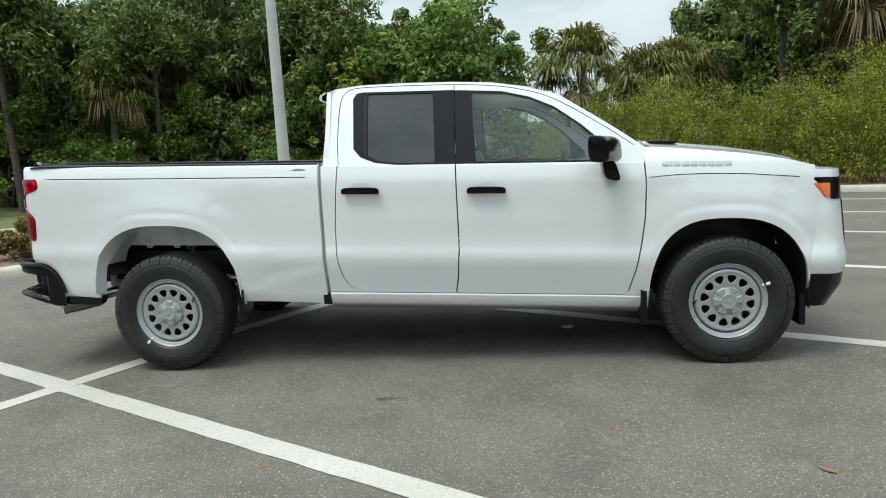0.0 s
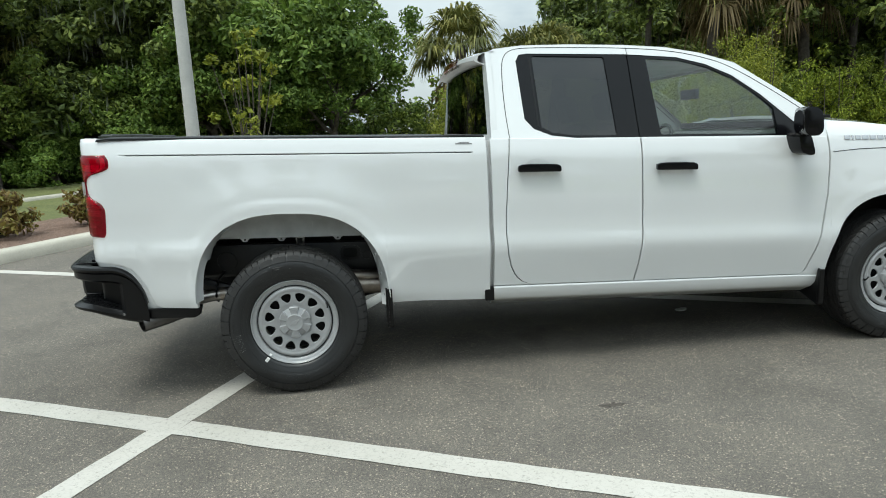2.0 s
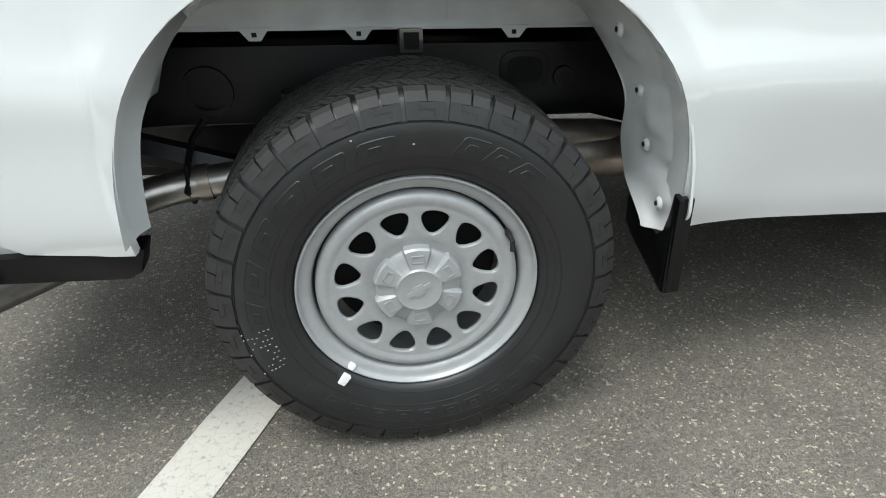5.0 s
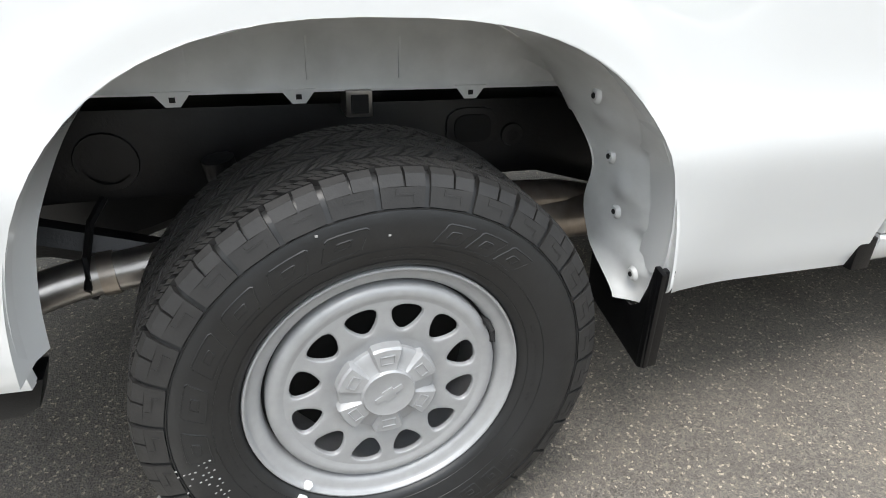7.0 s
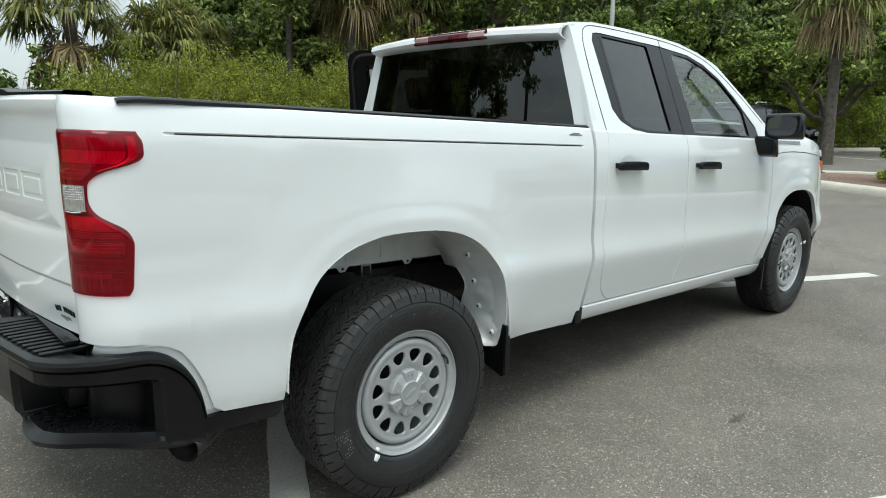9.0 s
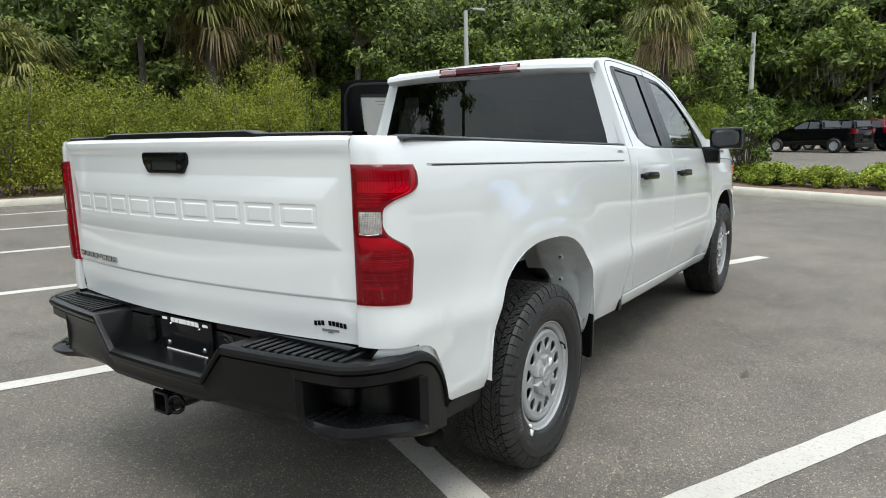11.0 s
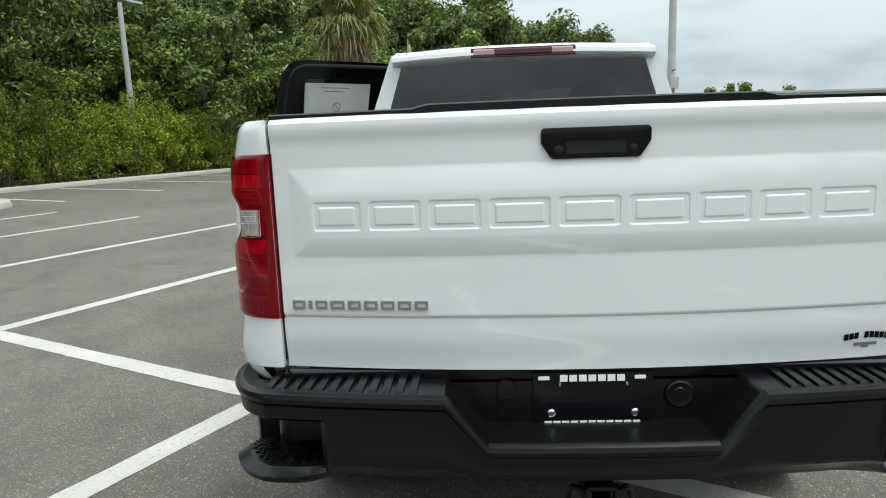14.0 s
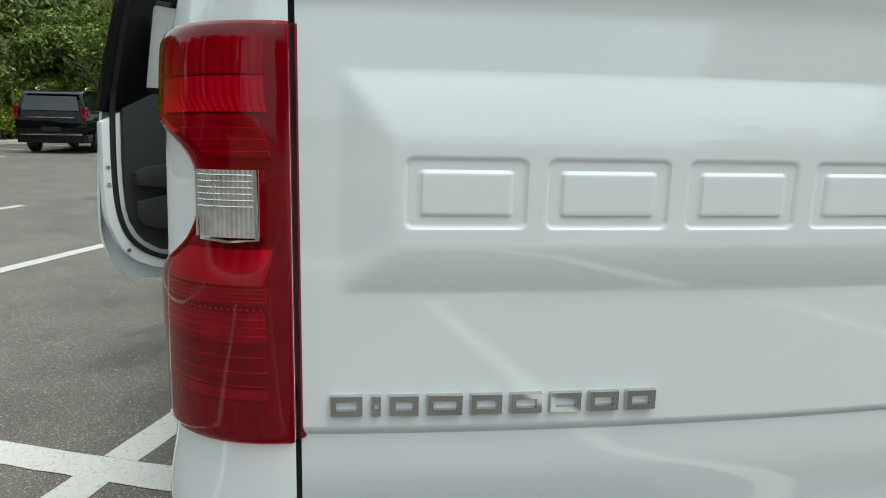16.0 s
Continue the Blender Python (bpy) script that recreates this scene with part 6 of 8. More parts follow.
# ---- underside ----
for nm, side in SIDES:
    bm = bmesh.new()
    prism(bm, [(-0.95, 0.60), (-0.95, 0.72), (-0.5, 0.80), (0.55, 0.80), (0.95, 0.66), (4.2, 0.66), (4.2, 0.50), (0.95, 0.50), (0.50, 0.62), (-0.5, 0.62)], side * 0.42, side * 0.50, 0.006)
    rail = bpart("frame_rail", bm, UNDER, truck, "black steel frame rail")
    for x, z, r in ((-0.42, 0.70, 0.045), (0.43, 0.715, 0.014)):
        bm = bmesh.new()
        revolve(bm, [(r, -0.006), (r + 0.012, -0.006), (r + 0.014, 0.0)], 20)
        bmesh.ops.transform(bm, matrix=Matrix.Translation((x, side * 0.50, z)) @ (Matrix.Rotation(math.pi, 4, "Z") if side > 0 else Matrix()), verts=bm.verts[:])
        bpart("rail_hole_rim", bm, UNDER, rail)
    # the smaller black piece stands in for the shaded hole in the boss
    for w, h, d, mt, nm2 in ((0.062, 0.046, 0.506, UNDER, "rail_boss"), (0.044, 0.032, 0.509, FLATBLACK, "rail_hole")):
        bm = bmesh.new()
        prism(bm, rounded([(0.33 - w, 0.735 - h), (0.33 - w, 0.735 + h), (0.33 + w, 0.735 + h), (0.33 + w, 0.735 - h)], 2), side * 0.495, side * d, 0.002)
        bpart(nm2, bm, mt, rail)
    bm = bmesh.new()
    tube(bm, [(-0.62, side * 0.55, 0.60), (-0.3, side * 0.55, 0.50), (0.0, side * 0.55, 0.46), (0.3, side * 0.55, 0.47), (0.66, side * 0.55, 0.56)], 0.035, 6)
    bpart("leaf_spring", bm, UNDER, truck)
    bm = bmesh.new()
    tube(bm, [(-0.16, side * 0.56, 0.40), (-0.22, side * 0.57, 0.72)], 0.032, 10)
    bpart("shock_absorber", bm, UNDER, truck)
    # wheel house: pressed inner sheet with tabs, front closing sheet, liner
    bm = bmesh.new()
    cols = []
    for x in np.linspace(-0.49, 0.49, 31):
        zl = arch_z(x, 0, 0.5)
        zt = min(zl + 0.01, 1.05)
        cols.append([(x, side * 0.645, min(0.862, zt)), (x, side * 0.640, min(0.872, zt)), (x, side * 0.648, 0.5 * (min(0.872, zt) + zt)), (x, side * 0.70, zt + 0.006), (x, side * 0.85, zt + 0.008), (x, side * 0.990, zl + 0.003)])
    grid(bm, cols)
    hem(bm, Vector((0, 0, 0.004)))
    house = bpart("wheel_house", bm, INNER, truck, "grey unpainted inner sheet of the wheel arch")
    for x in (-0.279, -0.068, 0.263):
        bm = bmesh.new()
        prism(bm, [(x - 0.032, 0.868), (x - 0.012, 0.842), (x + 0.012, 0.842), (x + 0.032, 0.868)], side * 0.640, side * 0.646)
        tab = bpart("tab", bm, INNER, house)
        # black block on the tab, nothing is cut: its colour is the hole's shade
        bm = bmesh.new()
        box(bm, (x - 0.005, side * 0.6455 - 0.002, 0.850), (x + 0.005, side * 0.6455 + 0.002, 0.859))
        bpart("tab_hole", bm, FLATBLACK, house)
    for x in (-0.25, -0.05, 0.12):
        bm = bmesh.new()
        box(bm, (x - 0.002, side * 0.648, 0.885), (x + 0.002, side * 0.643, 0.985))
        bpart("seam", bm, INNER, house)
    bm = bmesh.new()
    box(bm, (0.015, side * 0.60, 0.815), (0.065, side * 0.655, 0.865), 0.004)
    bpart("bracket", bm, DARKSTEEL, house, "grey steel bracket")
    bm = bmesh.new()
    box(bm, (0.024, side * 0.656, 0.824), (0.056, side * 0.66, 0.858))
    bpart("bracket_face", bm, FLATBLACK, house)
    bm = bmesh.new()
    cols = []
    for z in np.linspace(0.492, 1.035, 64):
        xo = 0.012 + 0.524 * max(0.0, 1 - max(0.0, (z - 0.50) / 0.545) ** ARCH_N) ** (1 / ARCH_N)
        tip = 0.22 + 0.78 * smoothstep(0.488, 0.575, z)
        wave = 0.022 * math.sin(z * 26 + 0.6) * smoothstep(0.5, 0.6, z)
        col = []
        for y, x in ((0.992, 0.003), (0.962, 0.010), (0.930, 0.010), (0.905, 0.000), (0.885, -0.004), (0.865, -0.010), (0.845, -0.016), (0.825, -0.022), (0.805, -0.030), (0.785, -0.036), (0.765 + wave, -0.040)):
            dent = sum(h * math.exp(-(((z - zc) / sz) ** 2 + ((y - yc) / 0.026) ** 2)) for zc, yc, sz, h in ((0.62, 0.885, 0.022, 0.014), (0.715, 0.865, 0.028, -0.016), (0.80, 0.900, 0.026, 0.015), (0.855, 0.850, 0.02, -0.012), (0.56, 0.90, 0.018, -0.010)))
            col.append((xo + x + dent, side * (0.918 + (y - 0.918) * tip), z))
        cols.append(col)
    grid(bm, cols)
    hem(bm, Vector((0.006, 0, 0)))
    liner = bpart("closing_sheet", bm, INNER, house, "light grey pressed closing sheet")
    for z, y in ((0.555, 0.905), (0.66, 0.835), (0.775, 0.83), (0.90, 0.86)):
        x = 0.012 + 0.524 * max(0.0, 1 - max(0.0, (z - 0.50) / 0.545) ** ARCH_N) ** (1 / ARCH_N) - 0.018 - (0.93 - y) * 0.05
        for nm2, ring, mt in (("boss", [(0.0, -0.004), (0.010, -0.004), (0.016, 0.003)], INNER), ("clip", [(0.0, -0.0065), (0.0045, -0.006), (0.006, -0.003)], FLATBLACK)):
            bm = bmesh.new()
            revolve(bm, ring, 14)
            bmesh.ops.transform(bm, matrix=pose(x, side * y, z, 0, 0, -90), verts=bm.verts[:])
            bpart(nm2, bm, mt, house)
    bm = bmesh.new()
    cols = []
    for z in np.linspace(0.56, 1.035, 24):
        xo = 0.012 - 0.524 * max(0.0, 1 - max(0.0, (z - 0.50) / 0.545) ** ARCH_N) ** (1 / ARCH_N)
        cols.append([(xo - 0.003, side * 0.992, z), (xo + 0.006, side * 0.93, z), (xo + 0.02, side * (0.90 - 0.08 * smoothstep(0.75, 0.85, z)), z)])
    grid(bm, cols)
    bpart("closing_sheet", bm, WHITE, house)
    # black sill behind the rear wheel arch, mud flaps
    bm = bmesh.new()
    prism(bm, [(-0.785, 0.478), (-0.785, 0.53), (-0.50, 0.535), (-0.515, 0.485), (-0.54, 0.472)], side * 0.88, side * 0.94, 0.006)
    bpart("arch_tail", bm, BLACK, truck)
    for x, z0 in ((0.545, 0.40), (3.235, 0.42)):
        bm = bmesh.new()
        prism(bm, [(side * 0.76, z0 + 0.04), (side * 0.80, z0 + 0.02), (side * 0.965, z0 - 0.03), (side * 0.985, z0 - 0.02), (side * 0.993, z0 + 0.20), (side * 0.968, z0 + 0.207), (side * 0.957, z0 + 0.155), (side * 0.940, z0 + 0.110), (side * 0.915, z0 + 0.088), (side * 0.885, z0 + 0.092), (side * 0.862, z0 + 0.120), (side * 0.835, z0 + 0.150), (side * 0.76, z0 + 0.165)], x - 0.03, x - 0.018, 0.004, put=lambda a, d, b: (d + 0.25 * (0.60 - b) * 0.1, a, b))
        box(bm, (x - 0.03, side * 0.975 - 0.008, z0 - 0.02), (x + 0.008, side * 0.975 + 0.008, z0 + 0.20), 0.004)
        bpart("mud_flap", bm, BLACK, truck, "black mud flap")
    # front wheel house
    bm = bmesh.new()
    cols = []
    for x in arch_columns(1, 24):
        zt = arch_z(x, 1, 0.5)
        cols.append([(x, side * y, zt + 0.012 + 0.03 * smoothstep(0.95, 0.7, y)) for y in (0.955, 0.85, 0.7, 0.52)])
    grid(bm, cols)
    bpart("wheel_liner", bm, FLATBLACK, truck, "black front wheel liner")
bm = bmesh.new()
tube(bm, [(0, -0.78, 0.39), (0, -0.3, 0.39), (0, -0.15, 0.40), (0, 0.0, 0.40), (0, 0.15, 0.40), (0, 0.3, 0.39), (0, 0.78, 0.39)], [0.045, 0.045, 0.12, 0.16, 0.12, 0.045, 0.045], 14)
part("rear_axle", bm, UNDER, truck)
bm = bmesh.new()
tube(bm, [(0.9, -0.55, 0.50), (0.5, -0.60, 0.60), (0.2, -0.63, 0.62), (-0.25, -0.62, 0.56)], 0.036, 14)
pipe = bpart("exhaust_pipe", bm, STEEL, truck, "brown tinted steel exhaust pipe")
bm = bmesh.new()
tube(bm, smooth_curve([(-0.25, -0.62, 0.56), (-0.38, -0.625, 0.535), (-0.50, -0.635, 0.525), (-0.60, -0.69, 0.515), (-0.68, -0.79, 0.485), (-0.74, -0.855, 0.465)], 3), 0.037, 18)
bpart("tail_pipe", bm, DARKSTEEL, truck, "dark steel tail pipe")
bm = bmesh.new()
tube(bm, [(-0.425, -0.629, 0.531), (-0.452, -0.631, 0.529)], 0.0415, 16)
bpart("pipe_clamp", bm, STEEL, truck, "brown steel pipe clamp")
bm = bmesh.new()
tube(bm, [(-0.470, -0.634, 0.486), (-0.470, -0.676, 0.528), (-0.466, -0.650, 0.575), (-0.455, -0.60, 0.62), (-0.43, -0.56, 0.65)], 0.008, 6)
bpart("pipe_hanger", bm, UNDER, truck)
bm = bmesh.new()
tube(bm, [(-0.62, -0.77, 0.480), (-0.66, -0.80, 0.474), (-0.70, -0.828, 0.468), (-0.83, -0.920, 0.448)], [0.041, 0.043, 0.050, 0.051], 18, cap=False)
tube(bm, [(-0.828, -0.919, 0.4485), (-0.64, -0.785, 0.477)], 0.046, 18, cap=False)
bpart("exhaust_tip", bm, TIPSTEEL, truck, "dark exhaust tip")
bm = bmesh.new()
tube(bm, [(0.35, -0.60, 0.55), (0.62, -0.60, 0.55)], 0.06, 12)
bpart("muffler", bm, STEEL, truck)
bm = bmesh.new()
revolve(bm, [(0.20, -0.10), (0.34, -0.11), (0.38, -0.07), (0.38, 0.07), (0.34, 0.11), (0.20, 0.10), (0.20, -0.10)], 32)
bmesh.ops.transform(bm, matrix=pose(-0.60, 0, 0.54, 90, 0, 0), verts=bm.verts[:])
bpart("spare_tyre", bm, RUBBER, truck)
bm = bmesh.new()
box(bm, (0.9, -0.40, 0.50), (3.4, 0.40, 0.62), 0.02)
bpart("underbody", bm, UNDER, truck)
bm = bmesh.new()
box(bm, (1.16, -0.90, 0.56), (3.3, 0.90, 0.62), 0.02)
bpart("cab_floor", bm, UNDER, truck)
bm = bmesh.new()
box(bm, (3.4, -0.52, 0.35), (4.2, 0.52, 1.2), 0.05)
bpart("engine_block", bm, UNDER, truck)
bm = bmesh.new()
box(bm, (-1.0, -0.40, 0.58), (1.0, 0.40, 0.66), 0.02)
bpart("box_underside", bm, UNDER, truck)

# ---- cabin ----
def seat(x, y, width):
    s = bmesh.new()
    prism(s, rounded([(x, 0.82), (x, 0.98), (x + 0.50, 1.0), (x + 0.52, 0.84)], 2), y - width / 2, y + width / 2, 0.03)
    ob = bpart("seat_cushion", s, CLOTH, truck, "dark grey cloth seat")
    s = bmesh.new()
    prism(s, rounded([(x - 0.02, 0.90), (x - 0.20, 1.50), (x - 0.10, 1.54), (x + 0.10, 0.96)], 2), y - width / 2, y + width / 2, 0.03)
    bpart("seat_back", s, CLOTH, ob)
    for yy in ([y] if width < 0.7 else [y - 0.42, y + 0.42]):
        s = bmesh.new()
        prism(s, rounded([(x - 0.22, 1.54), (x - 0.26, 1.72), (x - 0.16, 1.73), (x - 0.13, 1.55)], 2), yy - 0.13, yy + 0.13, 0.03)
        bpart("headrest", s, CLOTH, ob)


seat(2.25, -0.40, 0.52)
seat(2.25, 0.40, 0.52)
seat(1.48, 0.0, 1.5)
bm = bmesh.new()
prism(bm, rounded([(2.95, 1.10), (2.93, 1.40), (3.02, 1.47), (3.28, 1.48), (3.28, 1.05)], 2), -0.80, 0.80, 0.03)
bpart("dashboard", bm, CABIN, truck, "dark dashboard")
bm = bmesh.new()
ring = [(2.80 + 0.07 * math.sin(a), 0.40 + 0.19 * math.cos(a), 1.35 + 0.17 * math.sin(a)) for a in np.linspace(0, math.tau, 29)]
tube(bm, ring, 0.016, 8, cap=False)
tube(bm, [(2.80, 0.22, 1.35), (2.83, 0.40, 1.34), (2.80, 0.58, 1.35)], 0.02, 6)
tube(bm, [(2.83, 0.40, 1.34), (3.0, 0.40, 1.25)], 0.03, 8)
bpart("steering_wheel", bm, CABIN, truck)
bm = bmesh.new()
box(bm, (1.22, -0.66, 1.895), (2.70, 0.66, 1.915), 0.005)
bpart("headlining", bm, INNER, truck)
bm = bmesh.new()
box(bm, (2.84, -0.10, 1.70), (2.87, 0.12, 1.77), 0.01)
bpart("cabin_mirror", bm, CABIN, truck)

# ---- the opened rear door on the far side ----
HINGE = Vector((2.06, 0.925, 0.0))
OPEN = Matrix.Translation(HINGE) @ Matrix.Rotation(radians(-57), 4, "Z") @ Matrix.Translation(-HINGE)


def opened(name, bm, material, parent, label="", sharp=38):
    bmesh.ops.transform(bm, matrix=OPEN, verts=bm.verts[:])
    return bpart(name, bm, material, parent, label, sharp)


bm = bmesh.new()
cols = [[(DOOR_REAR(z) - 0.01 + (DOOR_MID(z) + 0.007 - DOOR_REAR(z)) * u, half(1.6, z), z) for z in np.linspace(0.585, BELT, 26)] for u in np.linspace(0, 1, 14)]
grid(bm, cols)
hem(bm, Vector((0, -0.03, 0)))
finish(bm, Vector((0, 1, 0)))
odoor = opened("open_rear_door", bm, WHITE, truck, "opened white rear door showing its black inner side", 30)
inner = rounded([(1.225, 1.42), (1.215, 1.0), (1.222, 0.89), (1.27, 0.76), (1.33, 0.69), (1.42, 0.645), (1.55, 0.618), (2.04, 0.60), (2.04, 1.42)], 1)
bm = bmesh.new()
prism(bm, inner, 0.925, 0.868, 0.010)
opened("inner_sheet", bm, WHITE, odoor, "white inner edge of the door")
bm = bmesh.new()
prism(bm, rounded([(1.31, 1.47), (1.295, 1.10), (1.305, 0.90), (1.36, 0.79), (1.47, 0.72), (2.02, 0.695), (2.02, 1.47)], 1), 0.870, 0.835, 0.012)
trim = opened("door_trim", bm, CABIN, odoor, "black inner door trim")
bm = bmesh.new()
prism(bm, rounded([(1.33, 1.03), (1.33, 1.13), (1.60, 1.155), (1.95, 1.19), (1.95, 1.05)], 1), 0.84, 0.785, 0.018)
opened("armrest", bm, CABIN, odoor)
bm = bmesh.new()
prism(bm, rounded([(1.335, 0.87), (1.335, 1.00), (1.95, 1.01), (1.95, 0.84), (1.46, 0.83)], 1), 0.84, 0.805, 0.012)
opened("lower_pad", bm, CABIN, odoor)
bm = bmesh.new()
prism(bm, rounded([(1.47, 0.765), (1.45, 0.815), (1.95, 0.815), (1.95, 0.75)], 1), 0.838, 0.825, 0.006)
opened("door_pocket", bm, FLATBLACK, odoor)
FR = [(1.222, 1.38), (1.238, 1.55), (1.268, 1.80), (1.282, 1.90), (1.31, 1.945), (1.36, 1.968), (1.44, 1.974), (1.96, 1.974), (2.05, 1.95), (2.05, 1.38)]
HO = [(1.425, 1.475), (1.412, 1.80), (1.432, 1.868), (1.97, 1.872), (1.97, 1.475)]
put = lambda a, b: (a, cab_y(b) - 0.062, b)  # noqa: E731
bm = holed(FR, [HO], put, Vector((0, 0.05, 0)), Vector((0, -1, 0)))
opened("window_frame", bm, GLOSSBLACK, odoor, "black inner window frame")
bm = bmesh.new()
bm.faces.new([bm.verts.new((a, cab_y(b) - 0.03, b)) for a, b in HO])
g = opened("pane", bm, DARKGLASS, odoor, "dark window glass")
g.visible_shadow = False
# seal round the door
bm = bmesh.new()
loop = smooth_curve([(2.0, 1.945), (1.45, 1.942), (1.37, 1.93), (1.325, 1.885), (1.305, 1.80), (1.275, 1.42), (1.262, 1.10), (1.272, 0.90), (1.325, 0.775), (1.44, 0.695), (1.60, 0.665), (2.0, 0.655)], 2)
tube(bm, [(a, (cab_y(b) - 0.066) if b > 1.437 else 0.866, b) for a, b in loop], 0.013, 7)
opened("door_seal", bm, FLATBLACK, odoor)
bm = bmesh.new()
prism(bm, [(1.436, 1.50), (1.430, 1.845), (1.885, 1.845), (1.885, 1.50)], -0.034, -0.036, put=lambda a, d, b: (a, cab_y(b) + d, b))
sheet = opened("paper_sheet", bm, PAPER, odoor, "white printed paper sheet on the glass")
for k, (a0, a1) in enumerate(((1.54, 1.74), (1.56, 1.70))):
    bm = bmesh.new()
    prism(bm, [(a0, 1.815 - 0.022 * k), (a0, 1.819 - 0.022 * k), (a1, 1.819 - 0.022 * k), (a1, 1.815 - 0.022 * k)], -0.0365, -0.0372, put=lambda a, d, b: (a, cab_y(b) + d, b))
    opened("print_bar", bm, INK, sheet, "grey print bar")
bm = bmesh.new()
ring = [(1.655 + 0.026 * math.cos(a), cab_y(1.70 + 0.026 * math.sin(a)) - 0.038, 1.70 + 0.026 * math.sin(a)) for a in np.linspace(0, math.tau, 21)]
tube(bm, ring, 0.0025, 5, cap=False)
tube(bm, [(1.637, cab_y(1.718) - 0.038, 1.718), (1.673, cab_y(1.682) - 0.038, 1.682)], 0.0025, 5)
opened("round_sign", bm, INK, sheet)
# black discs on the door edge, painted in place of dark holes
for z in (0.74, 1.05, 1.13):
    bm = bmesh.new()
    revolve(bm, [(0.0, -0.002), (0.009, -0.002), (0.010, 0.0)], 10)
    bmesh.ops.transform(bm, matrix=pose(1.238 + 0.5 * max(0, 0.88 - z), 0.866, z, 0, 0, 180), verts=bm.verts[:])
    opened("edge_hole", bm, FLATBLACK, odoor)

# ---- plants ----
def leaf_cloud(centres, per, leaf, rng, spread, squash=0.75, up=0.4):
    """Quads strewn in clumps: vertices and faces for from_pydata."""
    c = np.repeat(np.asarray(centres, float)[:, :3], per, axis=0)
    r = np.repeat(np.asarray(centres, float)[:, 3], per)
    n = len(c)
    d = rng.normal(size=(n, 3))
    d /= np.linalg.norm(d, axis=1, keepdims=True)
    rad = r * spread * rng.random(n) ** 0.45
    pos = c + d * rad[:, None] * np.array([1, 1, squash])
    nrm = d * 0.6 + rng.normal(size=(n, 3)) * 0.5 + np.array([0, 0, up])
    nrm /= np.linalg.norm(nrm, axis=1, keepdims=True)
    t = np.cross(nrm, rng.normal(size=(n, 3)))
    t /= np.linalg.norm(t, axis=1, keepdims=True)
    b = np.cross(nrm, t)
    size = leaf * rng.uniform(0.6, 1.4, n)
    t, b = t * size[:, None], b * (size * rng.uniform(0.35, 0.6, n))[:, None]
    fold = nrm * (size * 0.15)[:, None]
    verts = np.stack([pos - t, pos + b - fold, pos + t, pos - b - fold], 1).reshape(-1, 3)
    faces = np.arange(4 * n).reshape(n, 4)
    return verts, faces


def foliage(name, centres, per, leaf, material, seed, parent=None, spread=1.0, squash=0.75):
    v, f = leaf_cloud(centres, per, leaf, np.random.default_rng(seed), spread, squash)
    ob = raw(name, v.tolist(), f.tolist(), material)
    ob.parent = parent
    return ob


def limb(bm, rng, start, way, length, radius, depth, tips):
    pts, p, d = [Vector(start)], Vector(start), Vector(way).normalized()
    steps = 4
    for _ in range(steps):
        d = (d + Vector(rng.normal(size=3)) * 0.22 + Vector((0, 0, 0.06))).normalized()
        p = p + d * length / steps
        pts.append(p.copy())
    tube(bm, pts, [radius * (1 - 0.14 * i) for i in range(len(pts))], 7 if depth else 5, cap=False)
    if depth == 0:
        tips.append((*p, length))
        return
    for k in range(3 if depth > 1 else 4):
        a = pts[-1 - (k % 3)]
        w = (d + Vector(rng.normal(size=3)) * 0.75 + Vector((0, 0, 0.15))).normalized()
        limb(bm, rng, a, w, length * rng.uniform(0.55, 0.8), radius * 0.5, depth - 1, tips)


